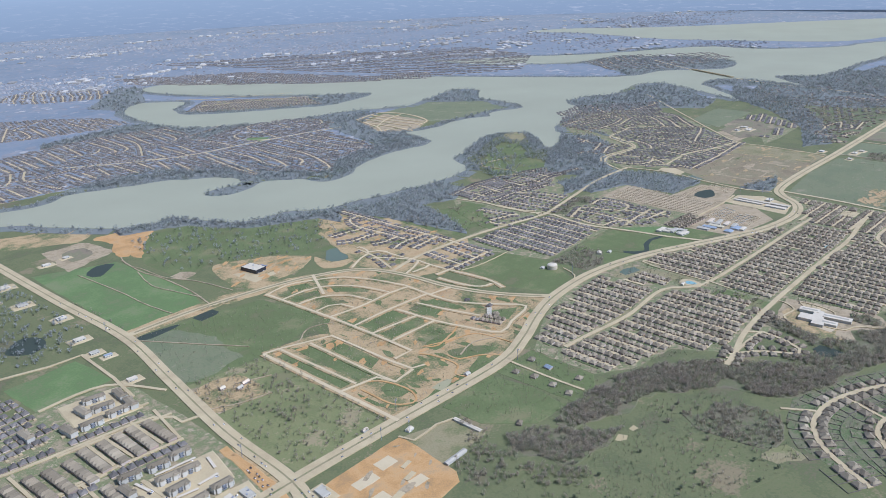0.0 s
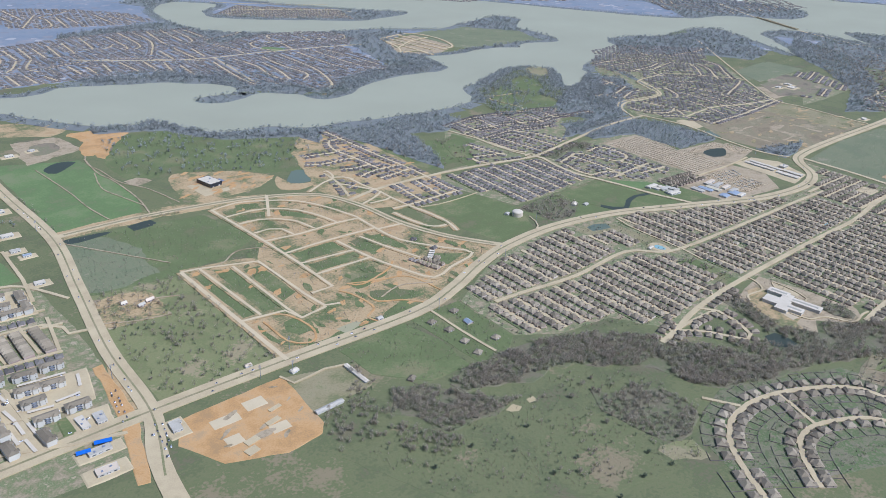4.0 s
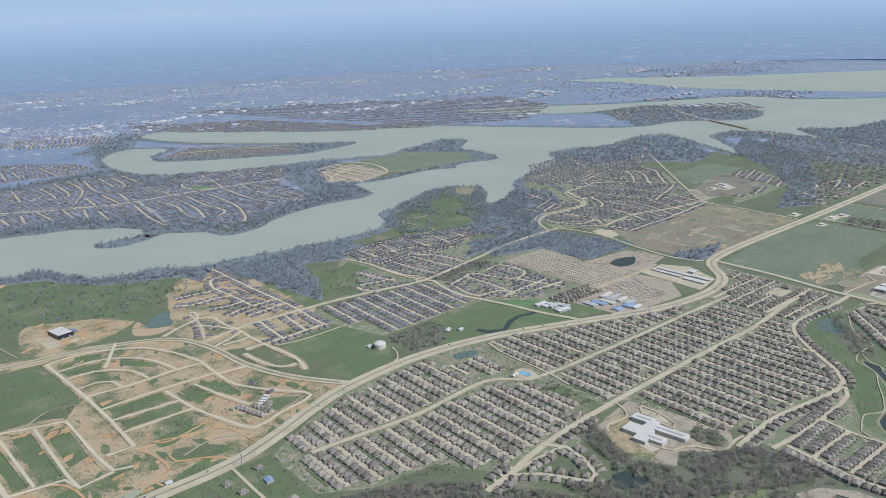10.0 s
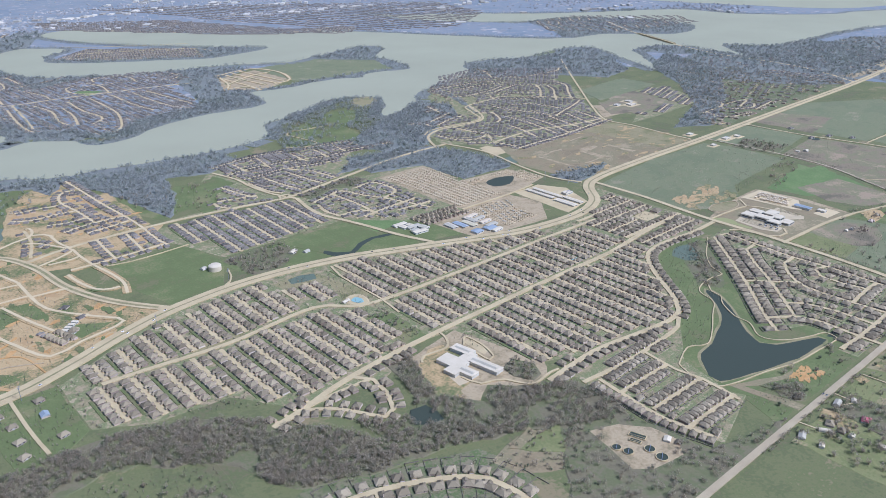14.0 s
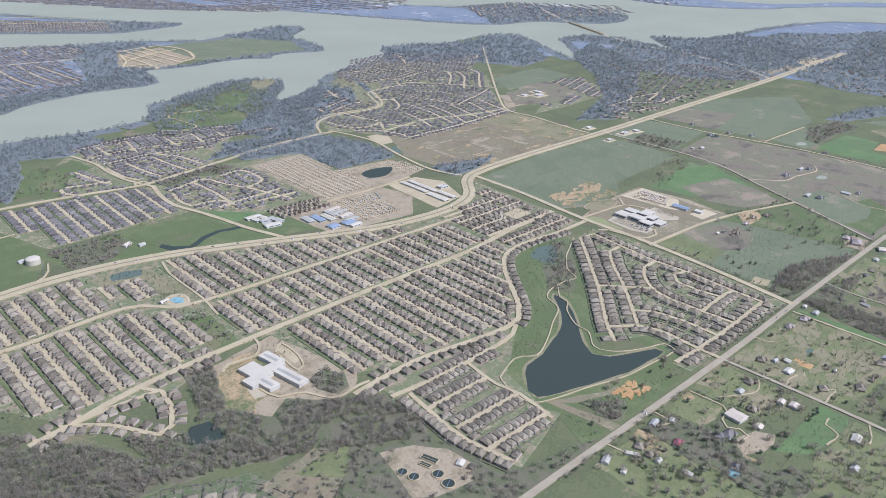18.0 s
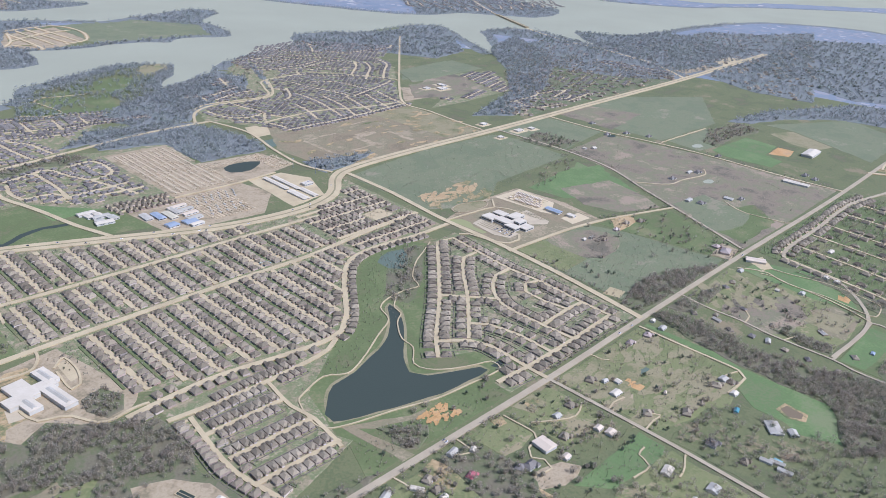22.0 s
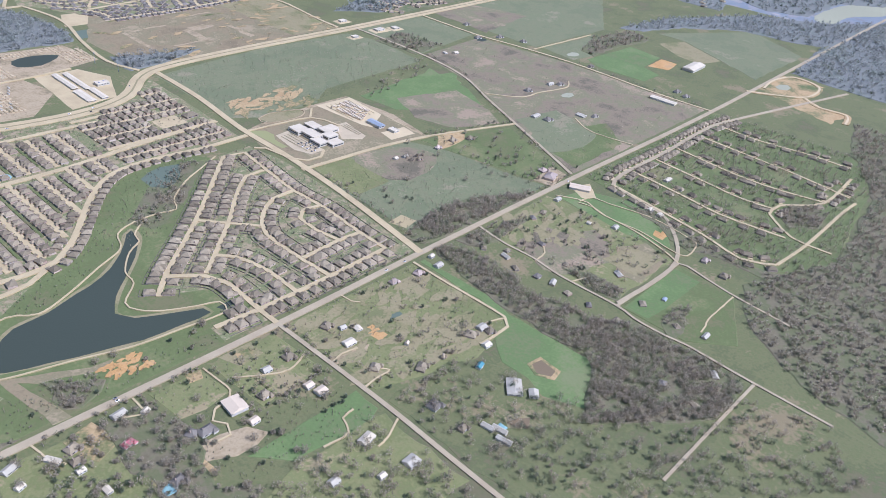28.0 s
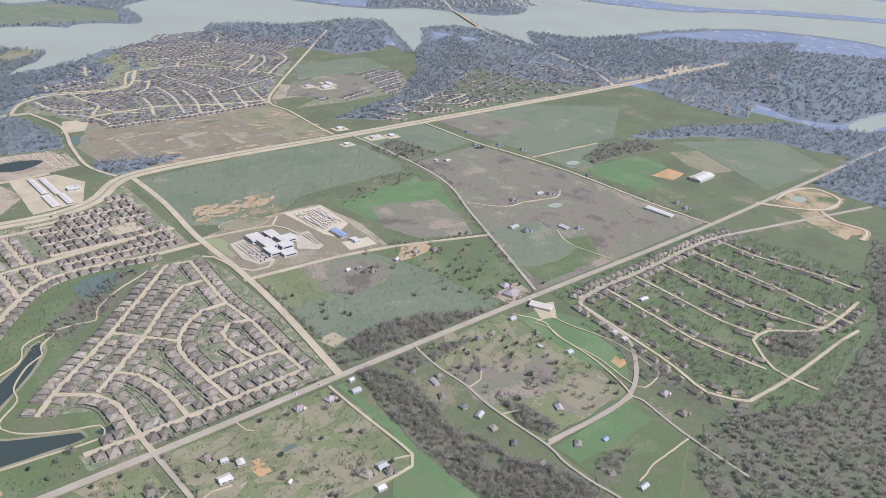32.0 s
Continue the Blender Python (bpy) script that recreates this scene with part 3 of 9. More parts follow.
# over the water
parcel("field", [(1157, 1312), (1305, 1334), (1400, 1220), (1360, 1110), (1285, 1100), (1188, 1110), (1149, 1152)], M_DULL, "green meadow on a peninsula", "field", 5)
parcel("building_plots", [(1052, 1259), (1150, 1300), (1151, 1161), (1062, 1110), (1010, 1164)], M_LOTDIRT, "tan plots of a new estate on a peninsula", "ground", 3)
# Lots over the water use the haze-coloured ground instead of estate tan.
parcel("estate_ground", [(452, 1350), (491, 1559), (636, 1589), (822, 1480), (1000, 1360), (930, 1070), (813, 1047), (741, 1010), (690, 1090), (586, 1210), (501, 1238), (300, 1300), (300, 1420)], M_HAZELAND, "lots and yards across the lake", "ground", 10)
parcel("estate_ground", [(350, 1620), (565, 1951), (687, 1942), (749, 1737), (762, 1647), (570, 1610)], M_HAZELAND, "far lots and yards", "ground", 10)
# around the schools
parcel("school_ground", [(674, 232), (724, 241), (735, 200), (740, 165), (727, 152), (708, 152), (689, 172), (673, 162), (654, 184), (663, 208)], M_LOTDIRT, "dry bare school grounds", "ground", 2)
parcel("car_park", [(679, 227), (698, 224), (705, 218), (694, 215), (678, 217)], M_CONC, "pale concrete car park of a school", "ground", 0.3)
parcel("car_park", [(716, 223), (723, 223), (722, 202), (715, 200)], M_CONC, "pale concrete bus loop of a school", "ground", 0.3)
parcel("field", [(1074, 376), (1200, 392), (1320, 388), (1335, 350), (1328, 279), (1189, 270), (1158, 249), (1095, 249), (1075, 262)], M_DULL, "broad dull green pasture", "field", 2)
parcel("school_ground", [(1074, 234), (1100, 240), (1150, 246), (1192, 246), (1200, 190), (1192, 142), (1150, 150), (1100, 152), (1074, 156)], M_LOTDIRT, "brown new school grounds", "ground", 1)
parcel("car_park", [(1158, 243), (1190, 244), (1192, 190), (1190, 143), (1166, 150), (1158, 190)], M_CONC, "pale concrete bus park of a school", "ground", 0.3)
parcel("car_park", [(1086, 214), (1103, 212), (1103, 168), (1088, 168)], M_CONC, "pale concrete car park beside a pond", "ground", 0.3)
parcel("car_park", [(1126, 200), (1154, 206), (1154, 172), (1128, 168)], M_CONC, "concrete car park behind a school", "ground", 0.3)
parcel("field", [(1305, 250), (1320, 258), (1310, 195), (1283, 150), (1210, 197), (1205, 239)], M_LUSH, "bright green meadow", "field", 2)
parcel("field", [(1230, 217), (1297, 199), (1286, 149), (1270, 122), (1223, 140), (1213, 175)], M_GREY, "grey-brown fallow field", "field", 2)
parcel("field", [(1345, 290), (1454, 300), (1478, 180), (1484, 80), (1488, 20), (1329, 19), (1242, 20), (1282, 108), (1325, 195)], M_GREY, "large grey-brown ploughed field", "field", 1)
parcel("field", [(1262, 62), (1320, 80), (1360, 60), (1330, 28), (1250, 24)], M_GRASS, "green meadow round a small pond", "field", 4)
parcel("field", [(1290, 120), (1345, 110), (1340, 84), (1280, 90)], M_DULL, "green yard of a farm", "field", 4)
parcel("field", [(1107, 147), (1170, 143), (1185, 108), (1193, 61), (1202, 22), (1155, 19), (1066, 22), (1068, 120)], M_DULL, "pasture in dull green and grey", "field", 2)
parcel("field", [(1180, 138), (1270, 110), (1240, 40), (1205, 24)], M_GRASS, "green paddocks of small farms", "field", 2)
parcel("pond", [(1063, 56), (1077, 58), (1080, 46), (1067, 43)], M_CLAYWATER, "tan farm pond", "pond", 0.6, True)
parcel("field", [(1345, 396), (1452, 396), (1456, 312), (1346, 296)], M_DULL, "dull green pasture beside a lane", "field", 2)
parcel("field", [(1480, 398), (1660, 402), (1780, 330), (1640, 240), (1490, 242)], M_DULL, "green meadow north of a lane", "field", 3)
parcel("field", [(1480, 398), (1560, 402), (1590, 330), (1478, 310)], M_GREY, "grey-brown field along the highway", "field", 4)
parcel("field", [(1496, 236), (1601, 233), (1530, 185), (1494, 190)], M_DULL, "rough pasture with ponds", "field", 3)
parcel("field", [(1511, 182), (1608, 179), (1603, 136), (1551, 129), (1543, 104), (1506, 103), (1500, 158)], M_LUSH, "smooth green horse field", "field", 1)
parcel("field", [(1658, 166), (1699, 151), (1668, 87), (1631, 95), (1633, 126)], M_DRY, "tan hay field", "field", 2)
parcel("field", [(1700, 190), (1850, 120), (1800, 30), (1640, 30), (1670, 86), (1702, 150)], M_DULL, "pale green pastures with fences", "field", 3)
parcel("arena_ground", [(1560, 128), (1600, 132), (1602, 112), (1570, 106)], M_RED, "orange riding ground", "ground", 1)
parcel("building_plots", [(1611, 14), (1700, 12), (1697, -34), (1632, -33), (1617, -56), (1621, -84), (1576, -83)], M_DIRT, "graded earth of a new estate in the woods", "ground", 5)
# estate yards of the big estate
parcel("estate_ground", [(478, 362), (535, 394), (580, 412), (655, 416), (730, 403), (803, 374), (869, 347), (920, 331), (983, 326), (1030, 340), (1066, 372), (1060, 226), (1030, 226), (949, 220), (886, 152), (863, 138), (777, 147), (740, 165), (722, 242), (690, 244), (645, 224), (586, 230), (556, 274), (507, 281), (478, 300)], M_ESTATE, "yards and verges of a large housing estate", "ground", 1)
parcel("estate_ground", [(740, 144), (800, 142), (862, 136), (850, 120), (815, 100), (804, 50), (748, 34), (738, 100)], M_ESTATE, "yards of dense narrow houses", "ground", 1)
parcel("park", [(562, 350), (603, 350), (604, 335), (563, 334)], M_DRY, "dry grass square among houses", "park", 1)
parcel("park", [(680, 300), (700, 300), (700, 248), (684, 248)], M_GRASS, "green strip of park among houses", "park", 1)
parcel("park", [(664, 402), (700, 402), (716, 330), (690, 335), (700, 372), (664, 384)], M_DRY, "grassy park with a pond by the highway", "park", 2)
parcel("pond", [(677, 400), (688, 401), (701, 396), (697, 387), (685, 388), (675, 391)], M_TEAL, "blue-green pond by the highway", "pond", 1.5, True)
# east estate and the lake park
parcel("park", [(800, 60), (812, 100), (860, 134), (890, 150), (950, 218), (1010, 222), (1024, 200), (960, 136), (910, 92), (900, 76), (935, 60), (936, 34), (900, 24), (830, 24), (806, 46)], M_GRASS, "grassy lake park with winding paths", "park", 1)
parcel("brush", [(925, 158), (960, 190), (1000, 214), (1014, 206), (968, 160), (935, 140)], M_LITTER, "brown brush in a lake park", "ground", 3)
PARK_LAKE = [(806, 70), (815, 86), (828, 97), (847, 99), (866, 106), (885, 113), (905, 129), (918, 146), (923, 149), (922, 138), (909, 120), (895, 105), (882, 91), (873, 77), (879, 67), (898, 58), (912, 52), (913, 46), (894, 46), (873, 48), (850, 54)]
bank = Bag()
strip(bank, smooth(PARK_LAKE + PARK_LAKE[:1], 4), 4.2, 0.0, LAYER[0] + 0.0008)
tagged(link("lake_bank", bank.mesh("lake_bank", M_DRY)), "pale dry grass bank round a park lake", "ground", kind="structure")
LAYER[0] += 0.001
parcel("park_lake", PARK_LAKE, M_POND, "dark blue-green park lake behind a straight dam", "lake", 1, True)
parcel("pond", [(962, 206), (982, 215), (996, 212), (986, 194), (970, 184), (962, 192)], M_TEAL, "murky pond at the head of a park", "pond", 1, True)
parcel("pond", [(918, 48), (930, 49), (930, 45), (920, 43)], M_POND, "small dark pond by a path", "pond", 0.5, True)
parcel("estate_ground", [(900, 76), (914, 92), (963, 138), (1028, 206), (1056, 208), (1062, 170), (1060, 102), (1050, 20), (905, 21), (905, 34), (934, 36), (936, 60)], M_ESTATE, "yards of a fan shaped housing estate", "ground", 0.5)
parcel("field", [(800, 48), (862, 42), (905, 36), (905, 20), (790, 22)], M_GRASS, "grassy slope below a dam", "field", 1)
# creek and ring estate
parcel("field", [(456, 252), (518, 224), (515, 173), (473, 129), (400, 150), (330, 200), (300, 262), (352, 262), (411, 240)], M_GROUND, "open rough pasture with scattered cedars", "field", 3)
parcel("field", [(360, 360), (420, 362), (428, 328), (424, 290), (390, 292), (363, 322)], M_GRASS, "green paddock by the highway", "field", 2)
parcel("field", [(428, 362), (476, 364), (476, 300), (455, 284), (432, 290)], M_GRASS, "large green house lots", "field", 1)
parcel("storage_lot", [(311, 354), (353, 342), (356, 312), (309, 307)], M_DRY, "fenced dry grass lot", "field", 1)
parcel("building_site", [(240, 352), (294, 355), (313, 355), (309, 298), (303, 289), (278, 286), (245, 300), (230, 330)], M_RED, "orange clay building site", "ground", 1)
parcel("estate_ground", [(470, 100), (487, 144), (508, 158), (548, 167), (584, 149), (638, 128), (647, 98), (628, 70), (560, 60)], M_YARD, "fenced brown and green yards of a ring estate", "ground", 1)
parcel("pond", [(409, 238), (417, 240), (420, 234), (415, 232), (410, 235)], M_CLAYWATER, "clay-coloured pond in a pasture", "pond", 0.4, True)
parcel("pond", [(428, 238), (434, 238), (433, 233), (427, 234)], M_CLAYWATER, "small clay-coloured pond in a pasture", "pond", 0.4, True)
parcel("bare_earth", [(455, 156), (481, 147), (477, 132), (455, 143)], M_DRY, "dry tan patch in a pasture", "ground", 4, True)
parcel("field", [(634, 114), (672, 120), (691, 108), (685, 85), (662, 81), (639, 98)], M_CLEARED, "rough clearing with bare patches", "field", 3)
# small farms south of the county road
parcel("field", [(854, 10), (882, 8), (884, -13), (869, -16), (857, -14)], M_OLIVE, "olive green riding paddock", "field", 0.5)
parcel("bare_earth", [(874, 8), (879, 8), (879, 4), (874, 4)], M_LOTDIRT, "round worn patch in a riding paddock", "ground", 0.5, True)
parcel("field", [(888, 9), (928, 9), (930, -30), (890, -32)], M_OLIVE, "fenced paddocks beside a farm road", "field", 1)
parcel("field", [(866, -54), (932, -54), (931, -70), (915, -77), (899, -71), (880, -69)], M_LUSH, "bright green hay meadow", "field", 1)
parcel("bare_earth", [(854, -34), (876, -38), (881, -48), (863, -50), (852, -44)], M_LOTDIRT, "bare trampled horse paddock", "ground", 2, True)
parcel("field", [(940, 10), (1038, 9), (1038, -70), (1000, -78), (940, -60)], M_OLIVE, "broad olive green pasture of a small farm", "field", 1)
parcel("arena_ground", [(968, -14), (976, -17), (976, -32), (969, -33)], M_RED, "orange sand riding ring", "ground", 0.3, True)
parcel("field", [(938, -70), (986, -70), (1001, -84), (1010, -110), (1040, -150), (1100, -180), (1110, -330), (938, -330)], M_GROUND, "rough lawns under bare trees", "field", 3)
parcel("field", [(1050, -43), (1045, -65), (1046, -89), (1047, -113), (1049, -134), (1040, -147), (1012, -142), (1003, -121), (1007, -107), (1008, -90), (1021, -75), (1037, -71), (1040, -64), (1043, -44), (1044, 8), (1048, 8)], M_LUSH, "bright green meadow beside woods", "field", 2)
parcel("clearing", [(975, -117), (984, -119), (985, -126), (976, -128), (971, -123)], M_DRY, "worn tan clearing behind a barn", "field", 1, True)
parcel("bare_earth", [(836, -20), (850, -22), (852, -50), (838, -60), (828, -40)], M_DIRT, "bare brown yard of a house", "ground", 3)
parcel("field", [(780, 8), (826, 8), (826, -70), (780, -70)], M_OLIVE, "large lots of country houses", "field", 2)
parcel("field", [(880, -72), (930, -74), (930, -130), (850, -130), (850, -80)], M_OLIVE, "green clearing among bare trees", "field", 3)
parcel("field", [(1106, 8), (1190, 10), (1196, -40), (1186, -100), (1106, -100)], M_OLIVE, "pastures between village lanes", "field", 2)
parcel("field", [(1110, -18), (1150, -16), (1160, -50), (1110, -52)], M_GREY, "grey-brown paddock", "field", 4)
parcel("ball_field", [(1196, 2), (1222, -2), (1240, -40), (1232, -70), (1200, -92), (1190, -60)], M_LUSH, "green ball fields of a village park", "field", 1)
parcel("bare_earth", [(1206, -74), (1214, -72), (1213, -82), (1205, -83)], M_RED, "orange clay infield of a ball field", "ground", 0.5, True)
parcel("village_ground", [(1245, 10), (1490, 10), (1506, -121), (1470, -160), (1388, -168), (1291, -182), (1251, -178), (1228, -147), (1238, -65)], M_GRASS, "wooded green lots of an old village", "ground", 2)
parcel("riding_ground", [(1112, -108), (1180, -108), (1180, -146), (1112, -146)], M_GRASS, "fenced green riding grounds", "field", 1)
parcel("water_reservoir", [(2040, 100), (2124, 106), (2208, 98), (2286, 60), (2206, 34), (2115, 68), (2024, 68)], M_LAKE, "pale small lake among woods", "lake", 3, True)
for x, y, r in ((1289, 71, 5), (1390, 127, 7), (1310, 53, 4), (1510, 201, 8), (1584, 199, 9), (1765, 199, 14), (1647, -3, 10), (1450, 293, 6)):
    parcel("pond", [(x + r * 1.3 * math.cos(a), y + r * 0.8 * math.sin(a)) for a in (0, 1, 2.2, 3.1, 4.2, 5.3)], M_LAKE if r > 6 else M_POND, "small farm pond", "pond", 1, True)
# wooded rim of the lake
rim = Bag()
for i, (p0, p1) in enumerate(zip(LAKE, LAKE[1:] + LAKE[:1])):
    strip(rim, [p0, p1], 46, 0.0, LAYER[0] + 0.0009 * (i * 5 % 13))
tagged(link("shore", rim.mesh("shore", M_HAZELITTER)), "leaf-littered wooded rim of the lake", "ground", kind="structure")
LAYER[0] += 0.014
# patches of bare earth, mown strips and yards
for pts in ([(402, 764), (431, 751), (464, 735), (490, 699), (449, 674), (410, 674), (387, 684), (389, 727)], [(494, 696), (498, 668), (524, 657), (505, 647), (480, 658)]):
    parcel("bare_earth", pts, M_DIRT, "bare tan earth pushed up round a new building", "ground", 3, True)
parcel("car_park", [(402, 722), (406, 684), (441, 687), (442, 696), (420, 694), (414, 724)], M_CONC, "pale car park round a new office", "ground", 0.4)
parcel("bare_earth", [(351, 969), (405, 963), (419, 942), (379, 912), (352, 872), (344, 890), (361, 935)], M_RED, "bare orange earth beside a track", "ground", 5, True)
parcel("gravel_heap", [(304, 943), (328, 945), (328, 916), (302, 907)], M_GREY, "dark gravel stockpile ground", "ground", 3, True)
parcel("yard", [(245, 526), (273, 529), (288, 508), (284, 479), (262, 481), (240, 484), (238, 508)], M_DIRT, "bare tan farm yard with scrap", "yard", 4, True)
parcel("graded_ground", [(387, 435), (416, 444), (440, 440), (469, 442), (490, 419), (478, 402), (450, 386), (420, 378), (390, 375), (364, 377), (338, 384), (334, 408), (350, 426), (374, 412)], M_DIRT, "churned orange earth on a building ground", "ground", 6, True)
for pts in ([(427, 443), (462, 441), (444, 429), (422, 427)], [(427, 419), (450, 408), (462, 390), (442, 391), (421, 407)], [(415, 382), (442, 391), (450, 377), (417, 371)], [(347, 417), (364, 413), (361, 395), (347, 394)], [(329, 425), (332, 390), (376, 374), (410, 376), (405, 384), (357, 379), (336, 388)]):
    parcel("grass_patch", pts, M_GRASS, "green patch in churned earth", "field", 3, True)
parcel("pond", [(374, 385), (393, 386), (396, 381), (377, 376)], M_MUD, "shallow green puddle on a building ground", "pond", 1, True)
parcel("bare_earth", [(495, 601), (507, 453), (546, 495), (523, 539), (516, 586)], M_DIRT, "graded tan earth of new lots", "ground", 3)
for pts in ([(318, 440), (326, 440), (322, 534), (316, 536)], [(410, 545), (500, 545), (500, 523), (410, 524)], [(440, 640), (470, 622), (490, 590), (500, 560), (484, 556), (470, 596), (440, 620)]):
    parcel("bare_earth", pts, M_DIRT, "bare earth between new streets", "ground", 2)
parcel("verge", [(252, 657), (349, 659), (410, 650), (452, 640), (459, 656), (410, 674), (349, 682), (252, 676)], M_DIRT, "churned earth verge of a new parkway", "ground", 3)
parcel("verge", [(216, 440), (222, 440), (221, 374), (206, 310), (200, 312), (212, 380)], M_RED, "bare orange verge of an avenue", "ground", 1.5)
for x, y, w, d in ((262, 335, 18, 9), (284, 340, 14, 10), (286, 310, 12, 8), (258, 315, 10, 9)):
    parcel("building_pad", [(x - w / 2, y - d / 2), (x + w / 2, y - d / 2), (x + w / 2, y + d / 2), (x - w / 2, y + d / 2)], M_NEWCONC, "pale concrete slab on a clay building site", "ground", 0.4)
parcel("estate_ground", [(601, 828), (632, 800), (648, 760), (645, 606), (655, 600), (599, 540), (530, 560), (510, 636), (549, 756)], M_DIRT, "bare tan lots of a half-built estate", "ground", 3)
parcel("school_ground", [(1074, 232), (1149, 241), (1193, 245), (1189, 142), (1068, 156), (1068, 178), (1064, 205)], M_CLEARED, "bare mown ground round a school", "ground", 1)
parcel("bare_earth", [(650, 196), (662, 214), (690, 232), (702, 230), (706, 206), (684, 196), (692, 184), (672, 178), (668, 166), (658, 170)], M_DIRT, "bare brown ground round a school", "ground", 2)
parcel("car_park", [(677, 196), (684, 192), (684, 182), (675, 183)], M_PAD, "pale concrete court beside a school", "ground", 0.3)
parcel("lawn", [(712, 148), (730, 148), (736, 138), (728, 132), (708, 140)], M_GRASS, "green strip below a school", "lawn", 1)
parcel("lawn", [(696, 292), (706, 294), (703, 249), (692, 244)], M_GRASS, "long green park lawn between house rows", "lawn", 0.5)
parcel("sports_field", [(1094, 246), (1110, 250), (1135, 243), (1134, 236), (1122, 232), (1099, 235)], M_DRY, "oval school sports field", "field", 0.6, True)
parcel("car_park", [(1085, 212), (1099, 214), (1100, 178), (1101, 169), (1087, 169), (1081, 183)], M_PAD, "pale concrete car park before a school", "ground", 0.3)
parcel("car_park", [(1139, 201), (1152, 201), (1147, 170), (1140, 167), (1126, 177)], M_PAD, "pale concrete car park behind a school", "ground", 0.3)
parcel("car_park", [(1154, 243), (1193, 242), (1190, 196), (1164, 180), (1160, 189)], M_NEWCONC, "pale concrete bus park of a school", "ground", 0.3)
parcel("car_park", [(1163, 168), (1188, 165), (1186, 150), (1160, 152)], M_NEWCONC, "pale concrete overflow car park", "ground", 0.3)
parcel("pond", [(1069, 233), (1084, 224), (1085, 215), (1080, 206), (1080, 190), (1075, 190), (1074, 206), (1073, 222)], M_ALGAE, "olive green stormwater pond beside a school", "pond", 0.4, True)
parcel("pasture_lot", [(1073, 149), (1108, 146), (1106, 100), (1070, 98)], M_OLIVE, "lighter green lot of a farmhouse", "field", 1)
parcel("field", [(1110, 145), (1155, 139), (1170, 114), (1150, 96), (1120, 92), (1108, 102)], M_GREY, "grey-brown stretch of pasture", "field", 2.5, True)
parcel("field", [(1271, 250), (1331, 236), (1316, 209), (1245, 212), (1215, 228)], M_LUSH, "bright green meadow", "field", 5)
# among the estates north of the highway
parcel("field", [(698, 476), (767, 476), (763, 454), (821, 388), (795, 392), (741, 410), (733, 428), (720, 459)], M_GRASS, "green field along the highway", "field", 2)
parcel("creek", [(732, 428), (738, 411), (752, 408), (769, 417), (787, 423), (808, 419), (808, 423), (787, 428), (769, 424), (752, 414), (742, 420), (736, 432)], M_POND, "dark winding ditch through a green field", "pond", 1, True)
parcel("field", [(713, 656), (730, 691), (764, 710), (771, 668), (740, 649), (723, 629), (718, 602), (694, 597)], M_GRASS, "green meadow with bushes between estates", "field", 4)
parcel("wood_ground", [(799, 579), (832, 588), (877, 598), (894, 578), (866, 563), (841, 574), (805, 561)], M_LITTER, "brown brush ground beside a collector road", "ground", 3)
parcel("field", [(973, 528), (1006, 535), (1014, 506), (972, 500)], M_GRASS, "green clearing in woods", "field", 2)
# cape and far shore
parcel("field", [(1040, 880), (1080, 891), (1087, 864), (1042, 806), (1016, 801), (995, 826)], M_GRASS, "green paddocks among shore woods", "field", 3)
parcel("field", [(981, 809), (1016, 801), (1020, 765), (999, 727), (949, 725), (929, 747)], M_GRASS, "house paddocks in shore woods", "field", 4)
parcel("field", [(1131, 936), (1165, 941), (1163, 907), (1125, 879), (1109, 898)], M_DRY, "bare tan clearing on a wooded point", "field", 2, True)
parcel("field", [(1745, 1073), (1787, 1044), (1712, 988), (1675, 1038)], M_DULL, "green lawn on a cape", "field", 3)
parcel("field", [(1392, 630), (1428, 610), (1390, 564), (1340, 568)], M_LOTDIRT, "tan grounds of a small school", "ground", 2)
# small farms
parcel("bare_earth", [(806, 63), (843, 45), (855, 43), (846, 40), (820, 50), (813, 56), (821, 20), (813, 20)], M_CLEARED, "worn brown strip along a dam", "ground", 1.5)
parcel("bare_earth", [(874, 11), (882, 9), (880, 3), (873, 4)], M_DIRT, "trampled gateway of a paddock", "ground", 1.5, True)
parcel("bare_earth", [(812, 8), (826, 9), (829, -9), (817, -14)], M_DIRT, "bare orange garden ground", "ground", 3, True)
parcel("bare_earth", [(828, -17), (839, -20), (838, -35), (826, -28)], M_LOTDIRT, "bare orange garden ground", "ground", 3, True)
parcel("yard", [(937, -25), (950, -26), (962, -32), (954, -36), (937, -31)], M_LOTDIRT, "tan gravel house yard", "yard", 1, True)
parcel("field", [(895, 11), (914, 11), (914, 0), (900, -2)], M_DRY, "worn fenced paddock", "field", 1.5)
parcel("bare_earth", [(903, 8), (911, 8), (910, 2), (902, 3)], M_DIRT, "trampled middle of a paddock", "ground", 2.5, True)
parcel("bare_earth", [(1017, -100), (1028, -101), (1027, -116), (1018, -118), (1013, -108)], M_DIRT, "muddy tan rim of a stock pond", "ground", 0.8, True)
parcel("pond", [(1019, -102), (1026, -103), (1025, -114), (1019, -115), (1015, -108)], M_SILT, "brown stock pond in a meadow", "pond", 0.5, True)
parcel("pond", [(980, -19), (988, -20), (996, -21), (996, -24), (986, -23)], M_TEAL, "narrow green pond in a pasture", "pond", 0.4, True)
parcel("pond", [(973, -120), (980, -122), (985, -126), (978, -130)], M_SILT, "tan pond beside a large barn", "pond", 0.5, True)
parcel("field", [(1113, -31), (1160, -42), (1170, -58), (1147, -74), (1117, -62)], M_GREY, "grey-brown paddock by a lane", "field", 1.5)
parcel("field", [(1169, -66), (1191, -78), (1181, -99), (1142, -100), (1137, -84)], M_CLEARED, "worn brown paddock beside a lane", "field", 2)
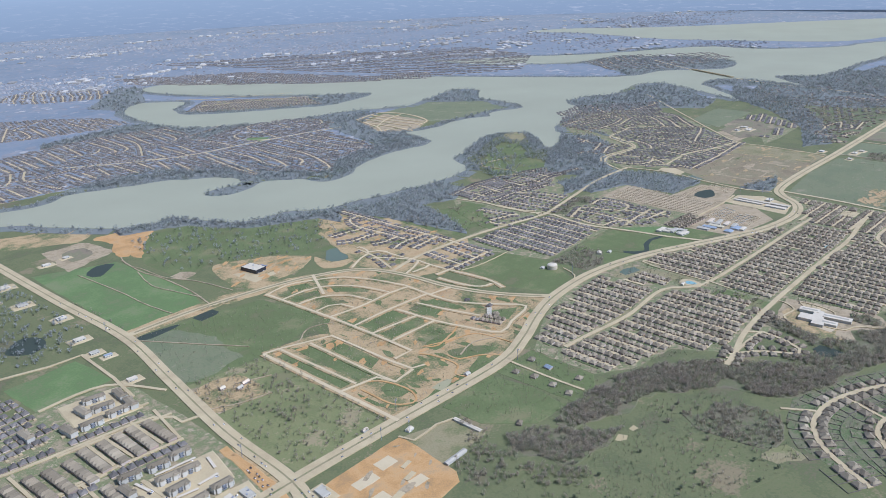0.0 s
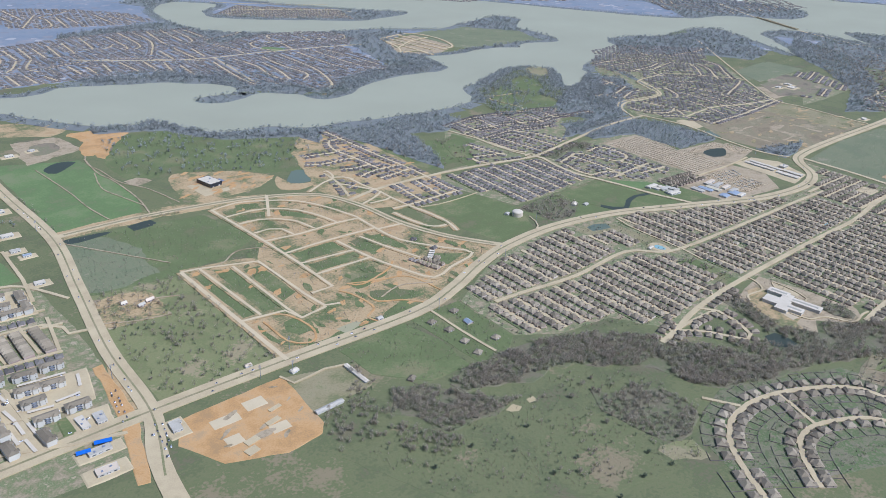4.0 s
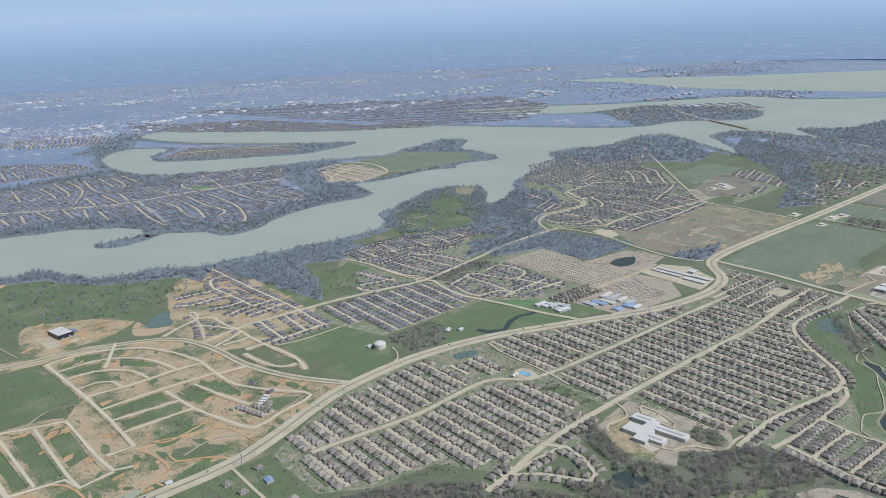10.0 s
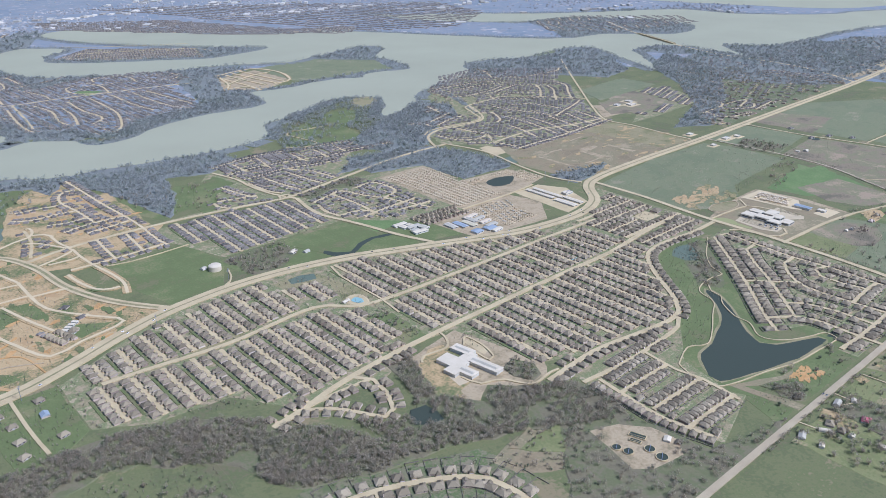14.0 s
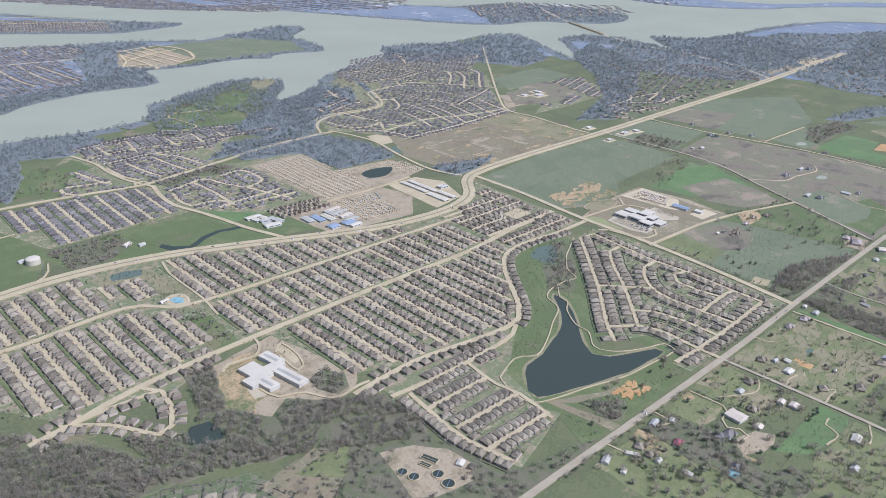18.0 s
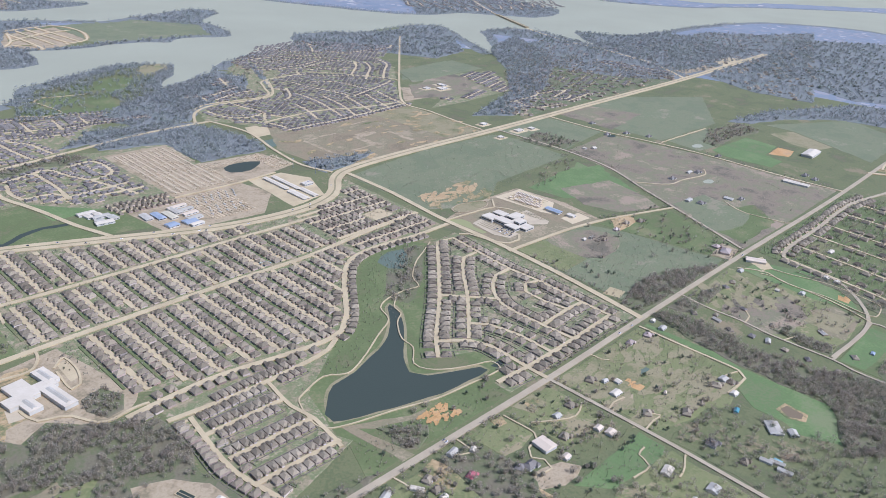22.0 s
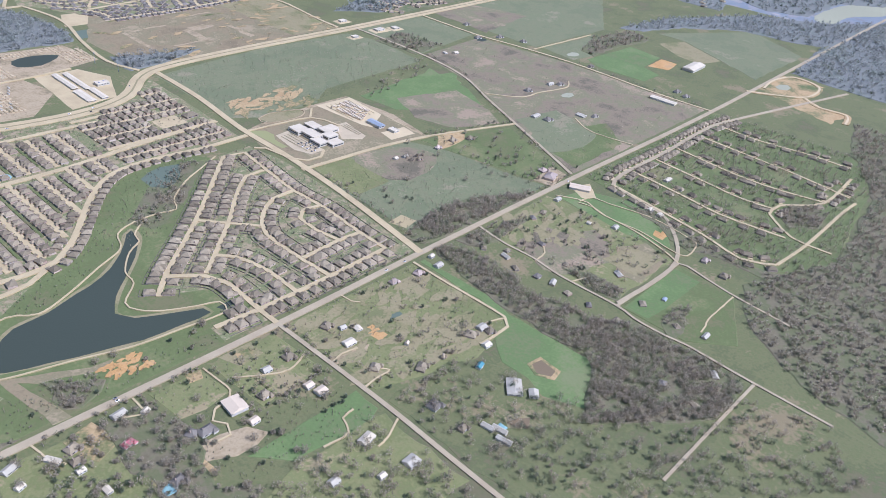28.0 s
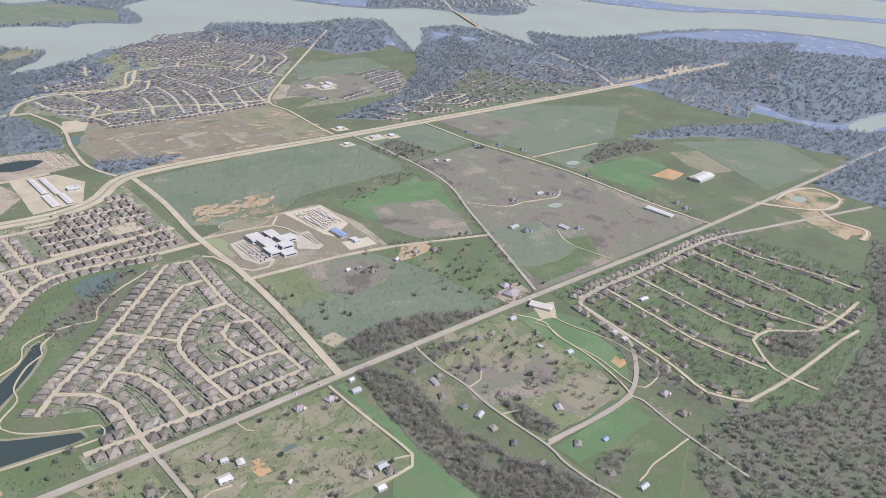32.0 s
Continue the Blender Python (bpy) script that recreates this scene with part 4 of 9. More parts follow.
parcel("field", [(1108, -107), (1182, -108), (1182, -148), (1130, -174), (1108, -150)], M_GRASS, "green lots below a village lane", "field", 1)
parcel("lawn", [(1109, -108), (1177, -108), (1176, -127), (1129, -126), (1110, -124)], M_LUSH, "fenced bright green lawns of a country house", "lawn", 0.3)
parcel("field", [(1107, -39), (1155, -37), (1178, -48), (1132, -69), (1108, -61)], M_GREY, "grey-brown paddock", "field", 3, True)
parcel("field", [(1146, -69), (1177, -71), (1181, -96), (1146, -94)], M_DRY, "tan paddock behind ball fields", "field", 2)
parcel("church_ground", [(1202, 33), (1236, 39), (1234, 22), (1207, 18)], M_LOTDIRT, "tan gravel lot of a church", "ground", 1)
parcel("car_park", [(1219, 6), (1236, 1), (1220, -16), (1210, -9)], M_CONC, "pale lot of a village hall", "ground", 0.5)
parcel("field", [(1289, 89), (1329, 92), (1333, 60), (1320, 50), (1285, 47), (1257, 57), (1268, 84)], M_DULL, "green meadow round a small pond", "field", 4, True)
parcel("yard", [(1202, 137), (1224, 132), (1213, 117), (1183, 116)], M_DIRT, "orange yard of a farm", "yard", 3, True)
for pts in ([(1209, -94), (1215, -93), (1218, -99), (1211, -101)], [(1210, -77), (1221, -76), (1216, -83), (1209, -81)]):
    parcel("bare_earth", pts, M_RED, "orange clay infield of a ball field", "ground", 0.4, True)


def patches(name, poly, mat, count, size, label, stretch=1.8, angle=0.0):
    """Many small ragged patches of another cover, scattered over a piece of land."""
    xs, ys = [p[0] for p in poly], [p[1] for p in poly]
    bag = Bag()
    LAYER[0] += 0.001
    for k in range(count):
        x, y = RND.uniform(min(xs), max(xs)), RND.uniform(min(ys), max(ys))
        if not inside(poly, [x], [y])[0]:
            continue
        r = size * RND.uniform(0.35, 1.3)
        a0 = angle + RND.gauss(0, 0.35)
        c, s = math.cos(a0), math.sin(a0)
        z = LAYER[0] + 0.00015 * k
        ring = []
        for j in range(11):
            rr = r * RND.uniform(0.55, 1.15)
            u, v = rr * stretch * math.cos(j * 0.5712), rr * math.sin(j * 0.5712)
            ring.append((x + c * u - s * v, y + s * u + c * v, z))
        bag.add([(x, y, z)] + ring, [(0, 1 + j, 1 + (j + 1) % 11) for j in range(11)])
    LAYER[0] += 0.00015 * count
    tagged(link(name, bag.mesh(name, mat)), label, "ground", kind="stuff")


GRADED = [(318, 530), (402, 560), (395, 640), (456, 648), (506, 618), (526, 578), (545, 470), (570, 415), (472, 374), (326, 376)]
patches("clay_patches", GRADED, M_RED, 100, 3.2, "scraped orange earth over building ground", 2.2, 0.3)
patches("dry_patches", [(945, 6), (1036, 6), (1040, -40), (1020, -76), (985, -64), (945, -56)], M_DRY, 130, 4.2, "dry tan swathes over a pasture", 2.6, 0.2)
patches("dry_patches", [(1110, 8), (1190, 8), (1190, -60), (1112, -30)], M_DRY, 50, 4.0, "dry tan swathes between country houses", 2.4, 0.6)
patches("clay_patches", [(846, 41), (870, 41), (867, 28), (847, 29)], M_RED, 44, 1.9, "scraped orange earth below a dam", 1.8, 0.4)
patches("grass_patches", GRADED, M_GRASS, 150, 3.0, "green grass tufts over building ground", 2.4, 1.4)
patches("clay_patches", [(540, 740), (610, 800), (645, 760), (650, 600), (530, 560), (510, 636)], M_RED, 70, 2.6, "scraped orange earth between new houses")
patches("dirt_patches", [(389, 684), (389, 730), (402, 766), (464, 738), (492, 700), (450, 674)], M_RED, 60, 2.6, "scraped orange earth round a new office", 3.0, 0.5)
patches("dirt_patches", [(240, 352), (313, 355), (309, 298), (278, 286), (232, 330)], M_LOTDIRT, 18, 2.4, "pale scrapes on a clay building site", 3.0, 0.2)
patches("dirt_patches", [(1090, 290), (1165, 292), (1165, 250), (1085, 256)], M_DIRT, 80, 3.0, "bare orange scrapes beside a school", 3.4, 0.4)
patches("dirt_patches", [(1106, 562), (1325, 543), (1328, 410), (1100, 404), (1068, 488)], M_DIRT, 70, 3.0, "tan scrapes over cleared ground", 3.0, 0.0)

parcel("distant_plain", [(-1800, 1900), (250, 1620), (480, 1980), (640, 2060), (860, 1990), (1000, 2200), (1390, 2000), (1640, 1680), (1760, 1480), (1880, 1300), (2060, 1440), (1930, 1900), (2120, 1760), (2440, 1480), (2690, 1330), (2850, 1600), (2880, 2280), (3150, 2180), (3400, 1840), (3950, 1350), (4350, 950)] + [(CENTRE[0] + (REACH - 20) * math.cos(radians(a)), CENTRE[1] + (REACH - 20) * math.sin(radians(a))) for a in range(16, 132, 5)], M_HAZELAND, "distant plain of towns and bare woods, haze in its colour", "ground", 20)

# ---- roads ----
HIGHWAY = [(100, 366), (229, 371), (322, 371), (438, 370), (489, 383), (534, 402), (582, 416), (654, 421), (730, 408), (803, 380), (869, 353), (920, 337), (983, 332), (1029, 346), (1063, 381), (1101, 394), (1202, 399), (1347, 400), (1600, 407), (1886, 415), (2300, 440)]
ROAD_Z, VERGE_Z = [0.62], [0.50]


def road(name, pts, wd, mat, lab, category="road", step=10):
    low = mat in (M_RED, M_DIRT, M_LOTDIRT) or name == "farm_drive"
    level = VERGE_Z if low else ROAD_Z
    level[0] += 0.0012
    b = Bag()
    line_pts = ragged(smooth(pts, 4), 0.5, 0.3, 7.0) if low else smooth(pts, step)
    strip(b, line_pts, wd, 0.0, level[0])
    take_line(line_pts, wd + 2)
    if mat is M_NEWCONC and wd < 4:
        VERGE_Z[0] += 0.0008
        v = Bag()
        strip(v, ragged(smooth(pts, 4), 0.8, 0.3, VERGE_Z[0] * 90), wd + 4.5, 0.0, VERGE_Z[0])
        tagged(link("verge", v.mesh("verge", M_DIRT)), "strip of bare tan earth along a new street", "verge", kind="structure")
    return tagged(link(name, b.mesh(name, mat)), lab, category, kind="structure")


road("highway", HIGHWAY, 13.0, M_CONC, "wide divided concrete highway with a grass median")
road("avenue", [(234, 1000), (243, 804), (252, 666), (242, 562), (231, 456), (229, 371), (214, 310), (205, 150)], 12.0, M_CONC, "wide pale concrete avenue")
road("parkway", [(252, 666), (329, 669), (410, 660), (457, 648), (504, 622), (524, 575), (532, 515), (550, 464), (580, 418)], 8.0, M_CONC, "new curved concrete parkway through graded lots")
road("collector_road", [(517, 590), (572, 602), (659, 601), (731, 592), (786, 583), (830, 590), (881, 601), (975, 620), (1063, 624)], 4.8, M_CONC, "pale concrete collector road winding past woods")
road("county_road", [(560, 20), (739, 17), (935, 14), (1054, 15), (1233, 15), (1474, 13), (1857, 20), (2400, 30)], 4.4, M_ROAD, "straight two lane county road")
road("side_road", [(1052, 15), (1064, 102), (1069, 170), (1070, 238), (1078, 314), (1079, 382)], 5.4, M_CONC, "straight concrete road past a school")
road("farm_road", [(935, 14), (936, -69), (934, -145), (932, -330)], 2.8, M_ROAD, "narrow straight farm road")
road("spine_street", [(560, 226), (584, 230), (627, 240), (701, 246), (841, 249), (926, 249), (985, 256), (1062, 262)], 4.8, M_CONC, "main pale street of the housing estate")
road("estate_street", [(500, 345), (528, 343), (590, 337), (665, 342), (700, 318), (788, 313), (921, 312), (985, 310)], 4.0, M_CONC, "cross street of the housing estate")
road("edge_street", [(723, 147), (777, 150), (831, 142), (863, 140), (886, 154), (949, 223), (1030, 224), (1066, 225)], 4.2, M_CONC, "pale street along the edge of the estate")
road("oak_road", [(1238, 20), (1252, 49), (1304, 160), (1335, 225), (1345, 300), (1342, 398)], 3.0, M_ROAD, "tree lined lane between fields")
road("field_lane", [(1194, 139), (1244, 124), (1282, 112)], 2.6, M_CONC, "narrow lane between paddocks")
road("north_lane", [(1490, 14), (1484, 74), (1482, 180), (1471, 253), (1459, 312), (1456, 398)], 3.2, M_CONC, "pale lane between large fields")
road("school_road", [(1064, 152), (1100, 150), (1147, 147), (1194, 139)], 3.6, M_CONC, "concrete drive behind a school")
road("village_street", [(1251, -13), (1272, -7), (1353, -7), (1434, -5), (1490, -12), (1700, -60)], 3.6, M_ROAD, "old village street under trees")
road("village_lane", [(1251, -13), (1243, -46), (1236, -70), (1185, -104), (1109, -103)], 3.0, M_ROAD, "village lane past playing fields")
road("lake_road", [(1886, 415), (1961, 534), (1991, 687), (1993, 747), (2047, 900), (2129, 1054), (2300, 1300)], 6.0, M_CONC, "road running to a bridge over the lake")
road("cape_road", [(1692, 950), (1508, 757), (1390, 632), (1331, 560), (1331, 509), (1325, 443), (1325, 410)], 3.4, M_CONC, "straight street leading to the wooded cape")
road("dirt_lane", [(1040, 10), (1040, -20), (1041, -65), (1035, -72), (1010, -72)], 1.8, M_CONC, "narrow gravel lane along a paddock")
road("highway_median", HIGHWAY, 1.7, M_DRY, "dry grass median between highway lanes", "median")
road("parkway_median", [(262, 667), (329, 669), (410, 660), (457, 648), (504, 622), (524, 575), (532, 515), (550, 464), (574, 426)], 2.6, M_DRY, "bare earth and grass median of a new parkway", "median")
road("avenue_median", [(234, 1000), (243, 804), (252, 666), (242, 562), (231, 456), (229, 371), (214, 310)], 1.3, M_DRY, "dry grass median of an avenue", "median")
# streets of the new estate
NEW = "pale new concrete street between empty lots"
road("new_street", [(318, 537), (322, 436), (325, 371)], 3.4, M_NEWCONC, NEW)
road("new_street", [(318, 537), (332, 535), (380, 519), (383, 444), (386, 420), (398, 416)], 2.6, M_NEWCONC, NEW, step=40)
road("new_street", [(333, 535), (339, 436)], 2.4, M_NEWCONC, NEW)
road("new_street", [(358, 523), (360, 433), (362, 414)], 2.4, M_NEWCONC, NEW)
road("new_street", [(322, 436), (357, 431), (362, 414), (386, 418)], 2.6, M_NEWCONC, NEW, step=40)
road("new_street", [(395, 647), (404, 550), (407, 497), (408, 443), (388, 443)], 2.8, M_NEWCONC, NEW, step=40)
road("new_street", [(459, 652), (434, 600)], 3.0, M_NEWCONC, NEW)
road("new_street", [(393, 644), (422, 650), (452, 638), (476, 621), (493, 590), (504, 552)], 2.4, M_NEWCONC, NEW)
road("new_street", [(398, 622), (426, 623), (443, 619), (465, 599), (476, 574), (481, 552)], 2.4, M_NEWCONC, NEW)
road("new_street", [(402, 600), (423, 599), (438, 591), (450, 577), (456, 551)], 2.4, M_NEWCONC, NEW)
road("new_street", [(404, 573), (419, 574), (430, 567), (433, 551)], 2.2, M_NEWCONC, NEW)
road("new_street", [(405, 552), (439, 548), (479, 550), (503, 547)], 2.4, M_NEWCONC, NEW)
road("new_street", [(407, 519), (448, 521), (503, 519)], 2.4, M_NEWCONC, NEW)
road("new_street", [(408, 494), (460, 490)], 2.4, M_NEWCONC, NEW)
road("new_street", [(409, 469), (464, 469)], 2.4, M_NEWCONC, NEW)
road("new_street", [(458, 515), (464, 469), (473, 437), (486, 406), (510, 413), (545, 423), (529, 449), (512, 475), (505, 498), (504, 552)], 2.6, M_NEWCONC, NEW)
road("new_street", [(481, 511), (490, 475), (500, 443)], 2.4, M_NEWCONC, NEW)
road("new_street", [(505, 515), (532, 512)], 2.6, M_NEWCONC, NEW)
road("dirt_track", [(400, 540), (375, 548), (350, 532), (325, 536)], 1.2, M_LOTDIRT, "pale dirt track across lots")
road("dirt_track", [(341, 865), (339, 812), (345, 779), (348, 718), (343, 668)], 1.6, M_LOTDIRT, "pale dirt track across pasture")
road("dirt_track", [(420, 440), (445, 430), (470, 420), (478, 380)], 1.4, M_RED, "orange dirt track over churned ground")
road("dirt_track", [(430, 405), (455, 412), (480, 400)], 1.4, M_LOTDIRT, "tan dirt track over churned ground")
road("street", [(543, 675), (540, 640), (528, 600)], 3.0, M_CONC, "pale street into a half-built estate")
road("street", [(145, 670), (182, 661), (210, 661), (211, 598), (208, 556)], 3.0, M_CONC, "concrete drive behind roadside shops", step=40)
road("street", [(148, 592), (200, 592), (231, 546)], 3.0, M_CONC, "concrete drive beside apartments")
road("street", [(60, 538), (105, 525), (204, 516), (216, 493), (232, 490)], 3.0, M_CONC, "street through row houses")
road("cul_de_sac", [(449, 366), (449, 329), (450, 305), (451, 292)], 2.4, M_CONC, "short lane between large lots")
road("ring_street", [(470, 90), (487, 118), (501, 133), (517, 142), (543, 145), (572, 139), (606, 122), (624, 105), (628, 80)], 4.0, M_CONC, "curving ring street with driveways")
road("ring_street", [(505, 76), (521, 95), (535, 105), (555, 107), (575, 100), (595, 88), (606, 70)], 3.6, M_CONC, "inner ring street with driveways")
road("ring_street", [(571, 138), (559, 107)], 2.6, M_CONC, "short link street")
road("ring_street", [(524, 168), (537, 147)], 2.6, M_CONC, "short link street")
road("loop_street", [(582, 230), (600, 216), (617, 189), (626, 192), (634, 208), (637, 227), (628, 240)], 3.2, M_CONC, "three-cornered loop street of houses")
road("loop_street", [(582, 230), (610, 231), (637, 229)], 2.8, M_CONC, "loop street of houses")
road("park_street", [(749, 125), (745, 97), (743, 71), (749, 40)], 3.0, M_CONC, "pale back street of narrow houses")
for y in (106, 81, 56):
    road("park_street", [(746, y), (799, y - 1)], 3.2, M_CONC, "pale street between rows of narrow houses")
road("park_street", [(801, 127), (797, 97), (800, 79), (796, 50)], 2.6, M_CONC, "pale street along a park")
road("park_street", [(738, 130), (783, 126), (826, 127), (851, 130), (868, 140)], 3.4, M_CONC, "pale street above narrow houses")
EAST = "pale concrete street of the fan shaped estate"
road("east_street", [(899, 76), (914, 93), (963, 137), (1029, 203)], 3.2, M_CONC, EAST)
road("east_street", [(932, 79), (976, 120), (1001, 147), (1024, 167), (1040, 168)], 3.0, M_CONC, EAST)
road("east_street", [(1029, 203), (1046, 200), (1042, 168), (1038, 130), (1040, 98), (1037, 56), (1037, 33)], 3.0, M_CONC, EAST, step=30)
road("east_street", [(1037, 33), (983, 31), (934, 31), (907, 33)], 3.4, M_CONC, EAST)
road("east_street", [(962, 32), (962, 60), (956, 83), (947, 93)], 3.0, M_CONC, EAST)
road("east_street", [(988, 32), (986, 65), (987, 94), (1000, 115), (1020, 129), (1038, 130)], 3.0, M_CONC, EAST)
road("east_street", [(988, 57), (1023, 59), (1038, 58)], 3.0, M_CONC, EAST)
road("east_street", [(1020, 58), (1016, 78), (1017, 96), (1026, 104), (1039, 102)], 2.8, M_CONC, EAST)
road("east_street", [(961, 135), (976, 119), (990, 104)], 2.8, M_CONC, EAST)
road("east_street", [(912, 91), (930, 77), (936, 63), (935, 30), (935, 15)], 3.4, M_CONC, EAST)
PATHL = "winding pale concrete park path"
road("park_path", [(805, 100), (829, 108), (843, 101), (862, 108), (887, 122), (907, 133), (914, 149), (928, 156), (948, 157), (959, 155), (966, 169), (986, 186), (1006, 197), (1024, 207)], 0.9, M_CONC, PATHL, "path", 4)
road("park_path", [(934, 154), (922, 143), (920, 134), (909, 126), (897, 109), (895, 96), (882, 82), (884, 72), (894, 63), (911, 55), (922, 51), (921, 42), (911, 41), (894, 43), (867, 46), (841, 54), (800, 67), (800, 90), (805, 100)], 0.9, M_CONC, PATHL, "path", 4)
road("school_drive", [(683, 190), (684, 182), (687, 175), (696, 172), (702, 168), (707, 158), (714, 151), (731, 153), (739, 152)], 1.8, M_CONC, "pale drive round a school", "road", 4)
road("school_drive", [(675, 221), (682, 227), (701, 225), (710, 235), (712, 244)], 1.8, M_CONC, "pale drive into a school", "road", 4)
road("school_drive", [(713, 219), (722, 227), (723, 210), (718, 194), (712, 192), (713, 215)], 1.4, M_CONC, "pale bus loop of a school", "road", 4)
road("school_drive", [(1072, 231), (1105, 229), (1132, 225), (1139, 214), (1142, 198)], 2.2, M_CONC, "pale drive to a school")
road("school_drive", [(1057, 203), (1064, 197), (1069, 172), (1077, 162), (1090, 161), (1100, 169)], 2.2, M_CONC, "curved drive past a pond")
road("school_drive", [(1132, 225), (1146, 240)], 1.8, M_CONC, "pale drive to a bus park")
road("running_track", [(1094, 247), (1110, 251), (1135, 244), (1135, 236), (1122, 231), (1098, 234), (1092, 241), (1094, 247)], 1.1, M_LOTDIRT, "worn tan running track", "track")
road("farm_drive", [(1317, 176), (1342, 151), (1370, 148), (1407, 141), (1426, 151)], 1.6, M_CONC, "thin drive to a farm")
road("farm_drive", [(1344, 87), (1330, 60), (1338, 20)], 1.4, M_CONC, "thin drive across a ploughed field")
road("farm_drive", [(1481, 238), (1601, 235)], 2.0, M_CONC, "straight farm lane")
road("village_lane", [(1111, 16), (1109, 5), (1107, -14), (1108, -36), (1105, -62), (1106, -104), (1103, -119), (1103, -140), (1105, -153), (1104, -189), (1104, -240)], 1.7, M_ROAD, "lane of country houses", "road", 5)
road("village_lane", [(1106, -104), (1141, -105), (1185, -106)], 1.9, M_ROAD, "straight lane past lawns")
road("village_lane", [(1185, -106), (1187, -112), (1180, -145), (1176, -190)], 1.7, M_ROAD, "village lane past playing fields", "road", 5)
road("park_drive", [(1185, -106), (1192, -91), (1199, -63), (1201, -32), (1207, -17), (1205, -8), (1196, 6)], 1.4, M_CONC, "pale drive along ball fields", "road", 5)
road("farm_drive", [(1178, -150), (1141, -150), (1133, -152), (1124, -153)], 1.0, M_CONC, "pale drive to a country house", "road", 4)
road("village_lane", [(1104, -196), (1057, -195), (1000, -194)], 1.7, M_ROAD, "straight lane through woods")
VILLAGE = [[(1251, -13), (1246, -48), (1238, -99), (1229, -133), (1243, -154)], [(1288, -10), (1284, -58), (1280, -93), (1284, -122), (1288, -143)], [(1328, -10), (1325, -54), (1322, -92), (1328, -118)], [(1368, -9), (1364, -49), (1363, -81), (1368, -111), (1379, -144)], [(1415, -8), (1414, -58), (1413, -104), (1407, -154)], [(1459, -8), (1458, -47), (1470, -96), (1473, -134)]]
for pts in VILLAGE:
    road("village_street", pts, 2.6, M_CONC, "old village street under trees")
for pts in ([(1316, -119), (1339, -119), (1376, -142), (1450, -142)], [(1316, -119), (1293, -146), (1294, -176)], [(1243, -154), (1292, -158), (1371, -159), (1401, -161)]):
    road("village_lane", pts, 2.4, M_CONC, "winding village lane")
road("park_path", [(1201, -12), (1204, -24), (1200, -41), (1202, -66), (1197, -94), (1199, -105), (1219, -103), (1224, -95), (1228, -61), (1220, -29), (1217, -14), (1204, -11)], 1.0, M_CONC, "pale loop path round ball fields", "path", 4)
road("new_street", [(1590, 18), (1611, -10), (1640, -34), (1690, -30), (1697, 4), (1660, 14), (1620, 10)], 2.4, M_NEWCONC, "pale loop street in a clearing")
road("new_street", [(1632, -34), (1617, -56), (1621, -84), (1590, -92)], 2.2, M_NEWCONC, "pale street in a clearing")
road("loop_road", [(1041, 619), (1067, 666), (1105, 686), (1147, 682), (1199, 690), (1241, 757)], 3.6, M_CONC, "curving street into the lakeside estate")
road("works_road", [(1062, 624), (1075, 560), (1062, 490), (1056, 430), (1068, 395)], 3.6, M_CONC, "straight road beside cleared ground")
road("business_street", [(905, 424), (975, 424), (1020, 428)], 2.6, M_CONC, "drive between plots")
for k in range(9):
    road("plot_street", [(912 + 6.5 * k, 432), (914 + 6.5 * k, 562)], 1.8, M_PAD, "pale lane of a mobile home park")

road("street", [(788, 587), (782, 604), (779, 625), (777, 650), (778, 677), (768, 722)], 3.6, M_CONC, "curving street north of a roundabout")
road("street", [(790, 583), (794, 572), (788, 545), (786, 510), (794, 484), (802, 454), (810, 417), (823, 378)], 4.6, M_CONC, "curving street from a roundabout to the highway")
road("roundabout", [(788 + 6 * math.cos(a * 0.5236), 587 + 6 * math.sin(a * 0.5236)) for a in range(13)], 3.0, M_CONC, "small pale concrete roundabout", step=2)
road("park_drive", [(720, 398), (715, 377), (714, 348), (714, 319), (710, 290)], 2.0, M_CONC, "curving drive through a park")
road("far_street", [(477, 1389), (533, 1351), (622, 1305), (694, 1289), (777, 1290), (862, 1281), (920, 1275), (1000, 1262)], 4.5, M_CONC, "pale collector street across the lake")
road("far_street", [(694, 1289), (684, 1184), (673, 1100)], 4.0, M_CONC, "pale side street across the lake")
road("cape_street", [(1071, 677), (1090, 690), (1112, 693), (1189, 689), (1216, 733), (1238, 767), (1303, 775), (1341, 775), (1410, 692), (1420, 668)], 3.2, M_CONC, "curving street of a lakeside estate")
road("cape_street", [(1114, 584), (1200, 592), (1264, 574), (1325, 566)], 3.2, M_CONC, "curving street of a lakeside estate")
for pts in ([(345, 876), (339, 845), (344, 816), (349, 772), (366, 737), (378, 684)], [(287, 858), (297, 774), (300, 723), (307, 679)], [(336, 814), (328, 765), (336, 730), (347, 694)], [(236, 495), (259, 483), (286, 477)], [(273, 512), (302, 501)], [(256, 650), (290, 600), (318, 560)]):
    road("dirt_track", pts, 1.3, M_LOTDIRT, "thin brown track across fields")
for pts in ([(421, 440), (430, 432), (462, 441), (476, 452)], [(423, 414), (424, 401), (442, 391), (454, 377)], [(408, 434), (414, 421), (416, 396), (403, 385), (410, 372)], [(336, 426), (338, 391), (353, 381), (361, 399), (355, 424), (344, 433)]):
    road("dirt_track", pts, 1.8, M_RED, "orange dirt track over churned ground")
